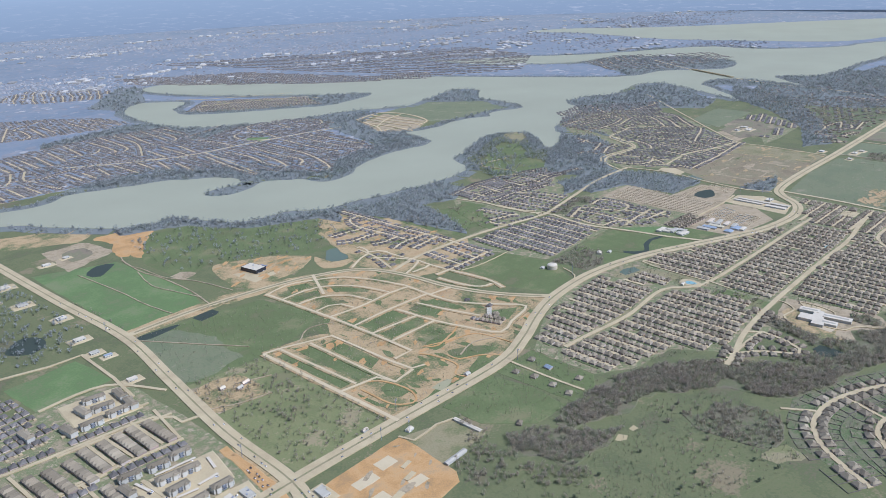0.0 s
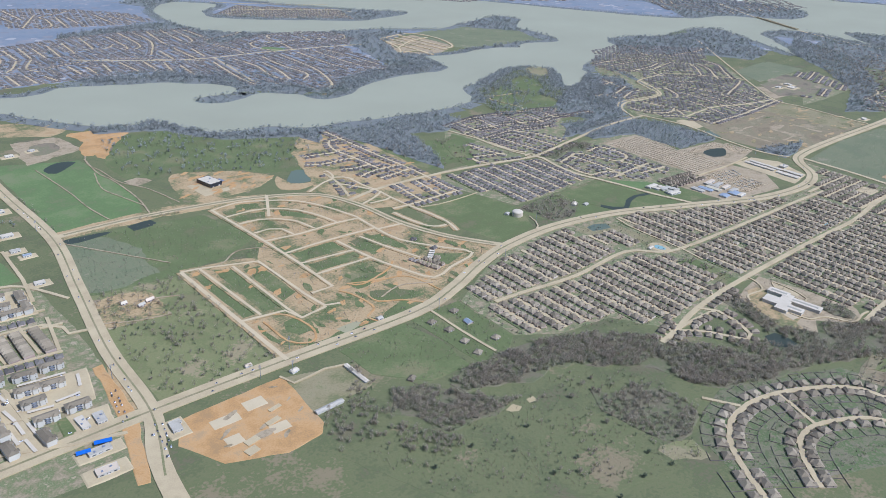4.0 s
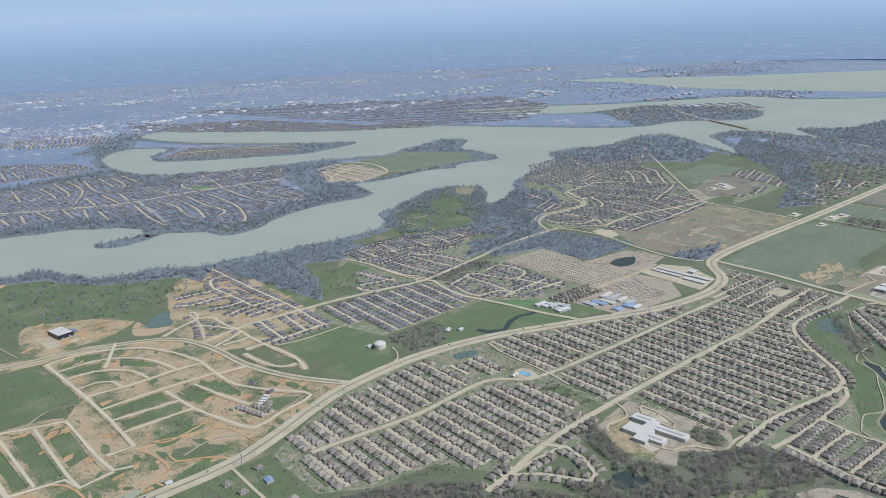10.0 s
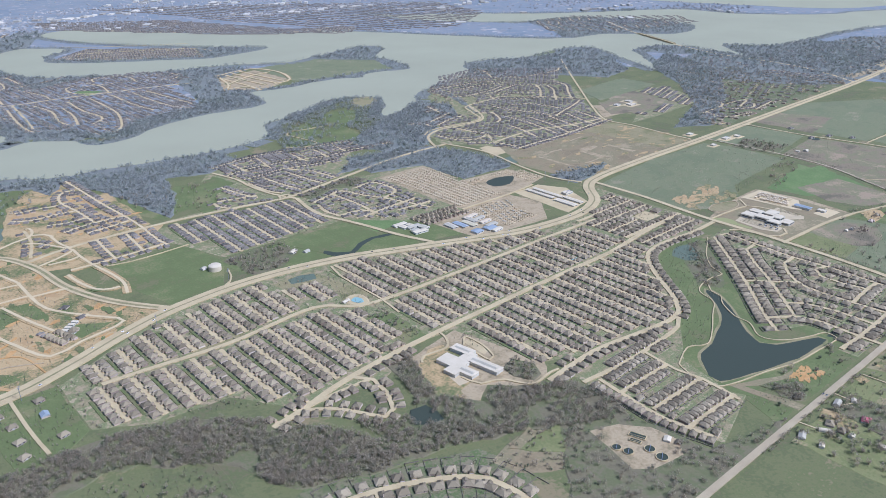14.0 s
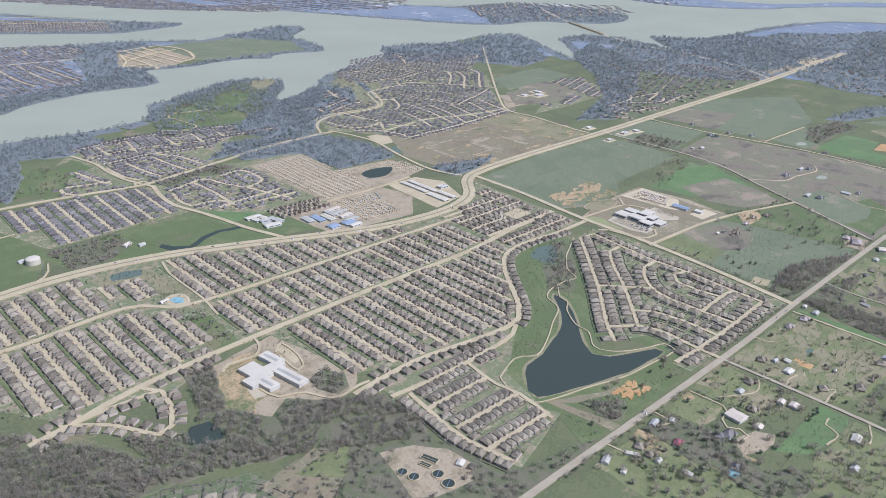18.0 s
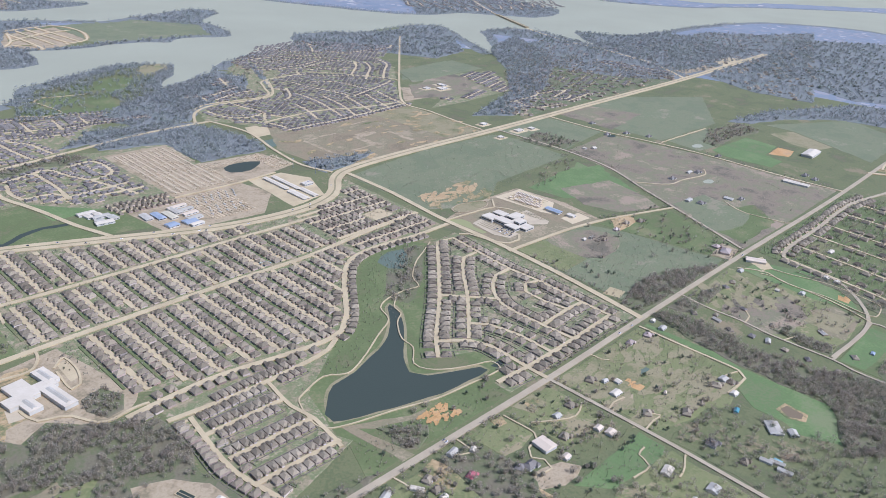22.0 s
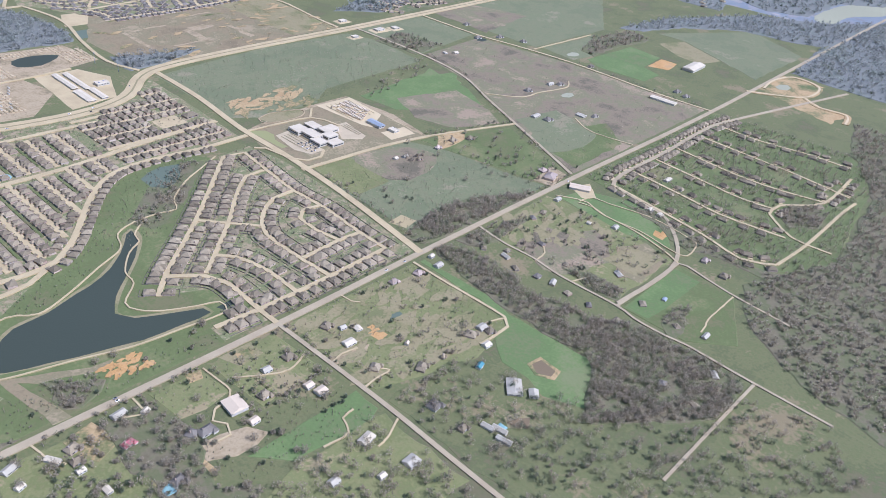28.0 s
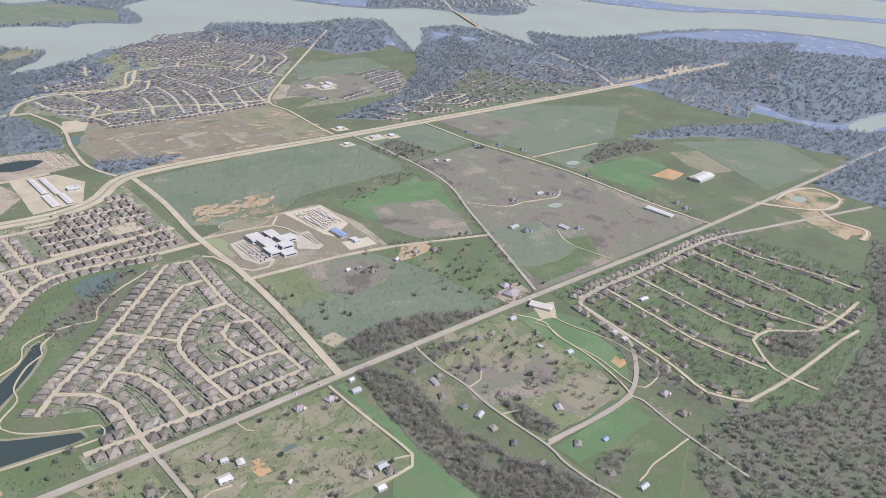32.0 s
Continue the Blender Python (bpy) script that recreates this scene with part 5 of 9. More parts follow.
for pts in ([(1064, 1293), (1152, 1313), (1174, 1244), (1150, 1164), (1106, 1145)], [(1062, 1286), (1041, 1201), (1012, 1155)], [(1041, 1201), (1105, 1244), (1163, 1259)], [(1097, 1302), (1113, 1154)], [(1119, 1311), (1134, 1161)], [(1058, 1260), (1063, 1147), (1060, 1117)], [(1011, 1162), (1057, 1157), (1056, 1113)], [(1078, 1297), (1090, 1150)]):
    road("plot_street", pts, 3.4, M_NEWCONC, "pale new street over empty brown plots")
for pts in ([(963, 1895), (1015, 1841), (1052, 1818), (1150, 1759), (1211, 1733)], [(955, 1751), (1032, 1724), (1107, 1688), (1183, 1651), (1201, 1589)]):
    road("far_street", pts, 4.0, M_CONC, "pale street along a far peninsula")
road("lot_road", [(311, 356), (315, 344), (340, 346), (354, 342)], 1.8, M_CONC, "pale drive into a fenced lot")
for pts in ([(884, 9), (885, -13), (881, -18), (872, -19), (867, -25), (871, -31), (868, -38), (861, -37)], [(891, -6), (906, -16), (917, -20), (930, -15)], [(937, -55), (948, -54), (956, -54), (951, -47)], [(934, -82), (923, -87), (914, -89)], [(847, 12), (847, 1), (844, 0), (835, 5)], [(922, -63), (914, -64), (910, -73), (895, -72)], [(937, -30), (945, -28), (955, -30)], [(1041, -66), (1030, -62), (1018, -60)], [(980, 12), (981, 4), (984, 0)], [(1106, -40), (1120, -38), (1128, -30)], [(1106, -70), (1118, -74)], [(800, 17), (802, 2), (806, -6)]):
    road("farm_drive", pts, 1.05, M_CONC, "pale gravel drive to a country house", step=3)

HALF = [[(626, 811), (628, 749), (630, 691), (633, 648), (634, 611), (632, 564), (634, 546)], [(623, 769), (612, 771), (602, 758), (597, 735), (601, 700), (603, 668), (603, 655)], [(550, 734), (568, 733), (593, 729), (601, 731)]]
HALF += [[(540, 712), (558, 701), (582, 702), (600, 699)], [(571, 642), (591, 649), (614, 650), (633, 648)], [(565, 675), (581, 669), (603, 670)], [(587, 626), (607, 628), (631, 632)], [(588, 601), (586, 572), (585, 546)]]
HALF += [[(565, 546), (585, 546), (604, 547), (623, 548), (635, 546)], [(615, 598), (613, 570), (611, 548)], [(532, 639), (542, 633), (556, 609), (563, 593)], [(558, 644), (559, 616), (563, 599)]]
HALF += [[(500, 634), (515, 643), (528, 650), (541, 654), (548, 665), (549, 679), (545, 679)], [(545, 657), (555, 651), (560, 640)], [(563, 593), (563, 572), (565, 546), (570, 514), (571, 490), (566, 469)], [(528, 575), (544, 581), (559, 589), (563, 593)], [(535, 572), (554, 571), (562, 573)], [(565, 546), (546, 547)], [(541, 539), (543, 517), (549, 494), (558, 486), (566, 485)]]
for pts in HALF:
    road("half_built_street", pts, 2.6, M_NEWCONC, "pale new street among half-built houses", step=5)
road("park_path", [(573, 535), (593, 530), (622, 530), (649, 532)], 0.9, M_CONC, "pale garden wall path along a field", "path")
for pts in ([(928, 811), (942, 827), (965, 822), (1003, 819)], [(928, 811), (935, 775), (937, 749), (914, 743), (889, 759)]):
    road("village_lane", pts, 2.0, M_CONC, "pale lane between lakeside paddocks")
road("tank_drive", [(649, 453), (645, 440), (639, 431), (631, 426)], 1.4, M_CONC, "pale drive to a water tank")


# ---- housing estates ----
STREETS, ROOFS, WALLS, DRIVES, YARDS, SLATES = Bag(), Bag(), Bag(), Bag(), Bag(), Bag()


def far_house(x, y, rot, w, d):
    """One house of a far estate: walls, a main hipped roof and a garage wing with its own."""
    north = y > 440
    h = RND.uniform(0.9, 1.3) if north else RND.uniform(1.3, 1.9)
    c, s = math.cos(rot), math.sin(rot)
    WALLS.add(*box_piece(x, y, 0, h, w * 0.92, d * 0.92, rot))
    roof = SLATES if north else ROOFS
    roof.add(*hip_piece(x, y, h - 0.05, h + (RND.uniform(0.8, 1.2) if north else RND.uniform(1.2, 1.9)), w, d, rot))
    gx_, gy_ = w * RND.choice((-0.26, 0.26)), d * 0.5
    px, py = x + c * gx_ - s * gy_, y + s * gx_ + c * gy_
    WALLS.add(*box_piece(px, py, 0, h * 0.9, w * 0.4, d * 0.4, rot))
    roof.add(*hip_piece(px, py, h * 0.9 - 0.04, h * 0.9 + 1.0, w * 0.46, d * 0.5, rot))
    q = d * 0.85
    DRIVES.add(*box_piece(x + c * gx_ - s * q, y + s * gx_ + c * q, 0, RND.uniform(0.612, 0.6195), w * 0.44, d * 0.6, rot))


def street_houses(pts, lot=7.0, depth=6.2, back=5.6, keep=1.0, make=far_house, poly=None):
    """Houses along both sides of a street, each turned to face it."""
    for (x0, y0), (x1, y1) in zip(pts, pts[1:]):
        ln = math.hypot(x1 - x0, y1 - y0)
        if ln < 0.1:
            continue
        ux, uy = (x1 - x0) / ln, (y1 - y0) / ln
        for side in (1, -1):
            k = 0.5 * lot
            while k < ln:
                hx, hy = x0 + ux * k - uy * side * back, y0 + uy * k + ux * side * back
                if RND.random() < keep and free(hx, hy, 2.0) and (poly is None or inside(poly, [hx], [hy])[0]):
                    rot = math.atan2(uy, ux) + (math.pi if side > 0 else 0) 
                    make(hx, hy, rot, lot * RND.uniform(0.75, 0.85), depth * RND.uniform(0.85, 1.0))
                    take(hx, hy, lot * 0.42)
                k += lot


def estate(poly, angle=90.0, pitch=20.5, lot=7.0, width=4.0, keep=0.97, cross=0, phase=0.0, back=5.6, ground=False):
    """Parallel streets through a polygon, with houses along them."""
    if ground:
        # The farthest estates lie on the haze-coloured ground.
        parcel("estate_ground", poly, M_HAZELAND if poly[0][1] > 2000 or poly[0][0] > 1600 else M_ESTATE, "lots and yards of a far housing estate", "ground", 6)
    a = radians(angle)
    c, s = math.cos(a), math.sin(a)
    r = [(c * x + s * y, -s * x + c * y) for x, y in poly]
    lo, hi = min(p[1] for p in r), max(p[1] for p in r)
    runs = []
    k = lo + pitch / 2 + phase
    while k < hi:
        xs = []
        for (x0, y0), (x1, y1) in zip(r, r[1:] + r[:1]):
            if (y0 > k) != (y1 > k):
                xs.append(x0 + (x1 - x0) * (k - y0) / (y1 - y0))
        xs.sort()
        for p, q in zip(xs[::2], xs[1::2]):
            if q - p > 12:
                wob = RND.uniform(0, 50)
                n = max(2, int((q - p) / 8))
                line = []
                for i in range(n + 1):
                    u = p + (q - p) * i / n
                    w = k + cross * (math.sin(u * 0.021 + k * 0.016) + 0.5 * math.sin(u * 0.05 - k * 0.03))
                    line.append((c * u - s * w, s * u + c * w))
                runs.append(line)
        k += pitch
    for line in runs:
        if not cross and pitch > 18:
            strip(YARDS, [(x - s * pitch / 2, y + c * pitch / 2) for x, y in line[1:-1] or line], 1.7, 0.0, 0.55)
        strip(STREETS, line, width, 0.0, 0.60)
        take_line(line, width + 1)
    for line in runs:
        if cross:
            street_houses(line, lot, 6.2, back, keep)
        else:
            street_houses([line[0], line[-1]], lot, 6.2, back, keep)


def lanes(streets, width=3.6, lot=6.8, keep=0.97, back=5.4):
    """Winding streets, each with houses along both sides."""
    lines = [smooth(pts, 6) for pts in streets]
    for k, ln in enumerate(lines):
        strip(STREETS, ln, width + 0.8, 0.0, 0.601 + 0.0009 * k)
        take_line(ln, width + 1.6)
    for pts in streets:
        street_houses(smooth(pts, lot), lot, 5.6, back, keep)


def infill(poly, angle, lot=7.2, deep=8.6, keep=0.9):
    """Houses in back rows, where the streets of an estate leave room."""
    a = radians(angle)
    c, s = math.cos(a), math.sin(a)
    r = [(c * x + s * y, -s * x + c * y) for x, y in poly]
    u0, u1, v0, v1 = min(p[0] for p in r), max(p[0] for p in r), min(p[1] for p in r), max(p[1] for p in r)
    v, turn = v0, 0
    while v < v1:
        u = u0
        while u < u1:
            x, y = c * u - s * v, s * u + c * v
            if inside(poly, [x], [y])[0] and RND.random() < keep and free(x, y, 2.7):
                far_house(x, y, a + math.pi * turn, lot * RND.uniform(0.78, 0.9), RND.uniform(5.2, 6.2))
                take(x, y, lot * 0.42)
            u += lot
        v += deep
        turn = 1 - turn


estate([(484, 364), (540, 390), (575, 400), (655, 410), (662, 380), (655, 348), (590, 342), (484, 350)], 90, phase=4)
estate([(484, 340), (528, 338), (590, 332), (660, 334), (692, 312), (680, 252), (627, 246), (588, 240), (560, 276), (507, 286), (484, 302)], 90)
estate([(706, 400), (730, 398), (803, 370), (869, 343), (920, 327), (960, 324), (960, 318), (720, 318), (722, 330)], 90)
estate([(706, 308), (960, 306), (960, 258), (920, 254), (706, 252)], 90, phase=3)
estate([(742, 242), (960, 250), (960, 238), (884, 160), (862, 146), (780, 154), (742, 165)], 90)
estate([(966, 320), (1030, 332), (1058, 354), (1058, 292), (1014, 292), (1014, 262), (1058, 262), (1058, 231), (966, 229)], 0, 19.5, phase=2)
estate([(662, 386), (694, 384), (688, 346), (664, 348)], 90, 20.5)
# half-built and built estates across the highway
estate([(655, 594), (786, 575), (775, 492), (665, 482)], 88, 19)
lanes([[(781, 656), (784, 617), (792, 600)], [(804, 663), (808, 625), (814, 598)], [(836, 666), (840, 627), (845, 600)], [(863, 638), (868, 606)], [(840, 678), (859, 651), (863, 638)], [(750, 665), (757, 624), (764, 606)], [(720, 620), (718, 608), (729, 588)], [(725, 623), (746, 617), (767, 612)]], 3.2, 6.0)
infill([(776, 660), (850, 664), (874, 640), (872, 604), (790, 598), (778, 612)], 92, 6.2, 8.0, 0.8)
lanes([[(776, 738), (807, 745), (841, 750), (881, 745), (911, 738), (945, 734), (976, 724)], [(776, 699), (801, 705), (840, 704), (876, 697), (913, 686), (941, 689), (967, 686), (1012, 682)], [(784, 672), (814, 674), (839, 676), (882, 667), (913, 662)], [(839, 738), (831, 693)], [(882, 730), (879, 687)], [(803, 738), (802, 701)], [(915, 724), (910, 682)], [(945, 722), (942, 688)]], 2.8, 5.0, 0.97, 4.8)
infill([(778, 738), (841, 746), (945, 730), (975, 720), (965, 690), (913, 666), (784, 674)], 86, 5.0, 6.6, 0.85)
lanes([[(800, 548), (828, 557), (845, 560), (854, 533), (866, 509)], [(831, 555), (833, 515), (831, 475)], [(798, 497), (825, 494), (831, 475)], [(863, 557), (890, 560), (891, 520), (866, 509)], [(866, 509), (875, 481), (884, 453)], [(816, 477), (853, 482), (892, 485)], [(853, 468), (897, 466)], [(800, 540), (795, 517), (798, 497)]], 3.2, 6.2, 0.9)
infill([(800, 545), (845, 556), (897, 556), (904, 470), (884, 455), (840, 450), (804, 490)], 92, 6.4, 9.0, 0.7)
lanes([[(846, 434), (880, 432), (903, 430)], [(848, 421), (878, 420), (903, 418)]], 2.2, 4.6, 1.0, 4.2)
for k, pts in enumerate(HALF[:12]):
    street_houses(smooth(pts, 6.4), 6.4, 6.0, 5.4, 0.95 if k < 10 else 0.3)
street_houses([(494, 448), (504, 416)], 4.6, 5.0, 4.4, 1.0)
# more rows west of the avenue
infill([(60, 640), (136, 640), (143, 592), (150, 556), (140, 540), (60, 534)], 4, 6.0, 9.5, 0.9)
infill([(60, 480), (92, 480), (90, 330), (60, 330)], 92, 6.0, 9.0, 0.9)
# cape by the lake and beyond
CAPE = [(1085, 600), (1122, 545), (1330, 562), (1400, 660), (1510, 810), (1620, 880), (1585, 905), (1480, 1000), (1370, 985), (1345, 950), (1270, 905), (1255, 840), (1300, 800), (1200, 720), (1120, 700), (1075, 665)]
parcel("estate_ground", CAPE, M_ESTATE, "lots and yards of a lakeside estate", "ground", 5)
lanes([[(1356, 954), (1369, 972), (1383, 975), (1398, 929), (1433, 903), (1449, 903)], [(1432, 992), (1450, 974), (1462, 947), (1441, 911)], [(1478, 998), (1470, 939)], [(1461, 907), (1480, 873), (1525, 870), (1584, 870), (1611, 888)], [(1277, 896), (1315, 900), (1354, 897), (1391, 891), (1429, 869)], [(1295, 872), (1344, 872), (1384, 869), (1429, 854)]])
lanes([[(1268, 834), (1291, 824), (1318, 824), (1356, 827), (1399, 840)], [(1312, 817), (1339, 810), (1378, 819), (1425, 829), (1440, 815), (1451, 790)], [(1321, 796), (1311, 769), (1352, 742), (1400, 714)], [(1337, 793), (1371, 786), (1400, 759)], [(1447, 808), (1429, 778), (1384, 736)], [(1462, 794), (1442, 758), (1408, 725), (1380, 697)], [(1496, 813), (1488, 769), (1446, 727), (1405, 685)]])
lanes([[(1294, 625), (1333, 640), (1371, 653), (1404, 668)], [(1288, 631), (1290, 649), (1278, 687), (1270, 716), (1268, 740)], [(1294, 726), (1327, 706), (1338, 662), (1339, 645)], [(1240, 712), (1218, 672), (1200, 660)], [(1244, 768), (1229, 739), (1222, 719), (1235, 707)], [(1234, 682), (1233, 634), (1222, 584), (1214, 557)], [(1198, 635), (1193, 603), (1180, 564)]])
lanes([[(1285, 634), (1271, 583), (1263, 552)], [(1318, 628), (1303, 582), (1296, 556)], [(1343, 631), (1332, 589), (1327, 562)], [(1257, 650), (1248, 596), (1231, 550)], [(1121, 541), (1151, 543), (1180, 543), (1218, 545), (1271, 551), (1334, 558)], [(1083, 664), (1084, 646), (1093, 622), (1116, 612), (1140, 622)], [(1128, 682), (1133, 651), (1139, 623), (1119, 590)]])
lanes([[(1139, 612), (1149, 589), (1171, 577)], [(1086, 608), (1108, 592), (1122, 563), (1121, 541)], [(1124, 728), (1157, 740), (1187, 753)], [(1122, 706), (1165, 723), (1190, 724)], [(1089, 737), (1112, 734), (1109, 705)], [(1158, 780), (1192, 785)], [(1192, 813), (1176, 763)]])
infill(CAPE, 130)
estate([(1400, 530), (1540, 536), (1610, 640), (1540, 650), (1510, 552), (1395, 545)], 18, 20)
lanes([[(1418, 461), (1429, 432), (1446, 420)], [(1446, 469), (1457, 436)], [(1465, 479), (1543, 486), (1563, 507)], [(1515, 475), (1562, 447), (1592, 457)], [(1560, 488), (1609, 480), (1555, 463)], [(1482, 476), (1478, 442), (1530, 428)], [(1555, 435), (1630, 446)], [(1864, 582), (1867, 499), (1861, 424)], [(1890, 580), (1901, 507), (1903, 460)]], 3.0, 7.5, 0.85)
infill([(1415, 455), (1450, 424), (1640, 424), (1780, 425), (1830, 470), (1790, 560), (1700, 600), (1560, 500)], 20, 10, 13, 0.42)
infill([(1840, 520), (1850, 425), (1880, 430), (1905, 470), (1895, 580), (1860, 590)], 85, 8, 10, 0.85)
parcel("field", [(1468, 720), (1600, 735), (1590, 666), (1432, 645)], M_DULL, "green field among lakeside houses", "field", 3)
parcel("field", [(1414, 635), (1545, 638), (1480, 575), (1427, 551), (1364, 572)], M_GREY, "grey-brown ploughed field among houses", "field", 3)
NORTHEAST = [(1746, 701), (1738, 622), (1764, 530), (1800, 470), (1860, 425), (1959, 421), (1900, 300), (1915, 200), (2755, 500), (2562, 570), (2453, 653), (2194, 663), (2012, 700), (1959, 788), (1850, 760)]
infill(NORTHEAST, 30, 11, 17, 0.28)
# over the water
SHORETOWN = [(330, 1240), (420, 1240), (501, 1245), (560, 1240), (640, 1170), (690, 1085), (745, 990), (790, 1020), (813, 1050), (905, 1060), (930, 1090), (950, 1262), (1020, 1320), (1015, 1400), (960, 1440), (850, 1450), (760, 1400), (770, 1580), (640, 1600), (540, 1590), (380, 1540), (310, 1400)]
parcel("estate_ground", SHORETOWN, M_HAZELAND, "lots and yards of an estate across the lake", "ground", 6)
parcel("field", [(817, 1336), (848, 1300), (812, 1280), (800, 1318)], M_LUSH, "green sports field in an estate across the lake", "field", 2)
take_line([(812, 1318), (830, 1300)], 26)
lanes([[(679, 1260), (668, 1164), (665, 1099), (669, 1078)], [(772, 1255), (768, 1167), (774, 1101), (749, 1069)], [(808, 1254), (807, 1174), (801, 1108), (776, 1027), (752, 998)], [(847, 1259), (846, 1159), (854, 1098)], [(882, 1254), (881, 1175), (889, 1096), (908, 1062)], [(906, 1251), (914, 1162), (920, 1099)], [(719, 1262), (728, 1195), (716, 1116), (725, 1076)], [(749, 1213), (745, 1146), (731, 1081)]], 3.8)
lanes([[(833, 1387), (806, 1368), (803, 1317), (837, 1284)], [(850, 1396), (861, 1347), (852, 1287)], [(834, 1366), (908, 1359), (933, 1356)], [(866, 1400), (876, 1430), (920, 1424), (933, 1401), (927, 1346)], [(949, 1360), (982, 1325), (1012, 1349), (1006, 1383), (969, 1392)], [(741, 1400), (757, 1337), (756, 1289)], [(744, 1445), (810, 1466), (842, 1490)]], 3.8)
lanes([[(549, 1573), (540, 1464)], [(596, 1563), (596, 1445), (579, 1426)], [(628, 1591), (623, 1458), (605, 1426)], [(654, 1582), (651, 1472), (610, 1363)], [(682, 1579), (669, 1474), (667, 1429)], [(711, 1575), (705, 1450)], [(735, 1574), (726, 1457), (700, 1427)], [(755, 1562), (757, 1472)], [(520, 1465), (561, 1456), (584, 1484)], [(506, 1536), (501, 1437)], [(477, 1524), (472, 1422)]], 3.8)
lanes([[(449, 1512), (449, 1427)], [(429, 1526), (427, 1431)], [(402, 1515), (404, 1430)], [(634, 1389), (630, 1316)], [(665, 1399), (665, 1298)], [(692, 1381), (685, 1307)], [(358, 1462), (343, 1396), (323, 1362)], [(379, 1458), (378, 1422), (340, 1328)], [(402, 1421), (384, 1368), (368, 1341)], [(424, 1417), (402, 1356), (412, 1325)], [(338, 1317), (339, 1256)], [(363, 1321), (365, 1246)]], 3.8)
lanes([[(386, 1310), (390, 1250)], [(411, 1293), (420, 1251)], [(461, 1340), (463, 1276)], [(484, 1325), (485, 1274)], [(514, 1330), (508, 1273)], [(541, 1338), (546, 1247)], [(578, 1329), (575, 1247)], [(605, 1294), (591, 1216)], [(620, 1258), (613, 1187)], [(328, 1383), (376, 1373), (421, 1343), (482, 1362), (549, 1359), (606, 1321), (669, 1273)]], 3.8)
infill(SHORETOWN, 92)
UPTOWN = [(420, 1990), (470, 1720), (560, 1690), (660, 1670), (740, 1690), (730, 1800), (640, 1910), (560, 1960)]
parcel("estate_ground", UPTOWN, M_HAZELAND, "lots and yards of a far estate behind a creek", "ground", 6)
lanes([[(485, 1721), (522, 1814), (544, 1868)], [(512, 1703), (540, 1723), (550, 1797), (550, 1839), (628, 1897)], [(575, 1823), (564, 1708)], [(595, 1810), (593, 1728)], [(653, 1817), (657, 1687)], [(673, 1804), (694, 1705)], [(702, 1813), (722, 1712)], [(469, 1933), (483, 1799)], [(499, 1959), (506, 1825)]], 3.8)
infill(UPTOWN, 80, keep=0.8)
estate([(885, 1710), (993, 1815), (1190, 1650), (1150, 1525), (979, 1625)], 125, 19, cross=2, lot=7, width=3.6, ground=True)
estate([(1045, 2440), (1380, 2200), (1530, 1790), (1700, 1700), (1610, 1600), (1382, 1760), (1141, 2080), (1029, 2240)], 135, 23, cross=3, lot=9, width=4, keep=0.9, ground=True)
estate([(640, 2340), (786, 2420), (940, 2240), (860, 2090), (695, 2170)], 70, 23, cross=3, lot=9, width=4, ground=True)
estate([(1640, 1610), (1888, 1490), (2200, 1690), (2300, 2040), (1700, 2500), (1300, 2700)], 110, 36, cross=4, lot=12, keep=0.75, ground=True)
estate([(2120, 1130), (2330, 1080), (2460, 1080), (2540, 1200), (2320, 1430), (2110, 1430), (2020, 1250)], 60, 30, cross=8, lot=10, keep=0.7, ground=True)

# towns spread over the far plain: clusters of low pale roofs and rows of small houses
FARTOWN, FARROWS = Bag(), Bag()
ang, far = np.radians(NPR.uniform(28, 118, 150)), NPR.uniform(2300, 4400, 150)
for big in (0, 1):
    n = 14 if big else 150
    cx, cy = (CENTRE[0] + far * np.cos(ang))[big::2], (CENTRE[1] + far * np.sin(ang))[big::2]
    xs = (cx[:, None] + NPR.normal(size=(75, n)) * (80 if big else 170)).ravel()
    ys = (cy[:, None] + NPR.normal(size=(75, n)) * (26 if big else 60)).ravel()
    dry = ~inside(LAKE, xs, ys) & ~inside(FAR_LAKE, xs, ys)
    for x, y in zip(xs[dry], ys[dry]):
        if big:
            FARTOWN.add(*box_piece(x, y, 0, RND.uniform(3, 6), RND.uniform(10, 38), RND.uniform(8, 20), 0.9))
        else:
            FARROWS.add(*hip_piece(x, y, 0, RND.uniform(3, 4.5), RND.uniform(7, 16), RND.uniform(6, 9), 0.9))
tagged(link("far_town", FARTOWN.mesh("far_town", M_TOWN)), "pale low commercial roofs of far towns", "town", kind="stuff")
tagged(link("far_houses", FARROWS.mesh("far_houses", M_FARROOF)), "clusters of small grey house roofs far off", "town", kind="stuff")

# ---- woods ----


def tree_points(poly, spacing):
    """Loosely even places inside a polygon."""
    xs, ys = [p[0] for p in poly], [p[1] for p in poly]
    w, h = max(xs) - min(xs), max(ys) - min(ys)
    n = int(w * h / spacing**2)
    x, y = min(xs) + NPR.rand(n) * w, min(ys) + NPR.rand(n) * h
    clump = np.array([noise.noise(Vector((a * 0.05, b * 0.05, 2.0))) for a, b in zip(x, y)])
    ok = inside(poly, x, y) & (clump > (-0.36 if spacing < 4 else -0.5 if spacing < 7 else -0.28))
    ok[ok] = ~inside(LAKE, x[ok], y[ok])
    x, y = x[ok], y[ok]
    f = np.array([(int(a), int(b)) not in TAKEN for a, b in zip(x, y)], bool) if len(x) else np.zeros(0, bool)
    return np.stack([x[f], y[f]], 1)


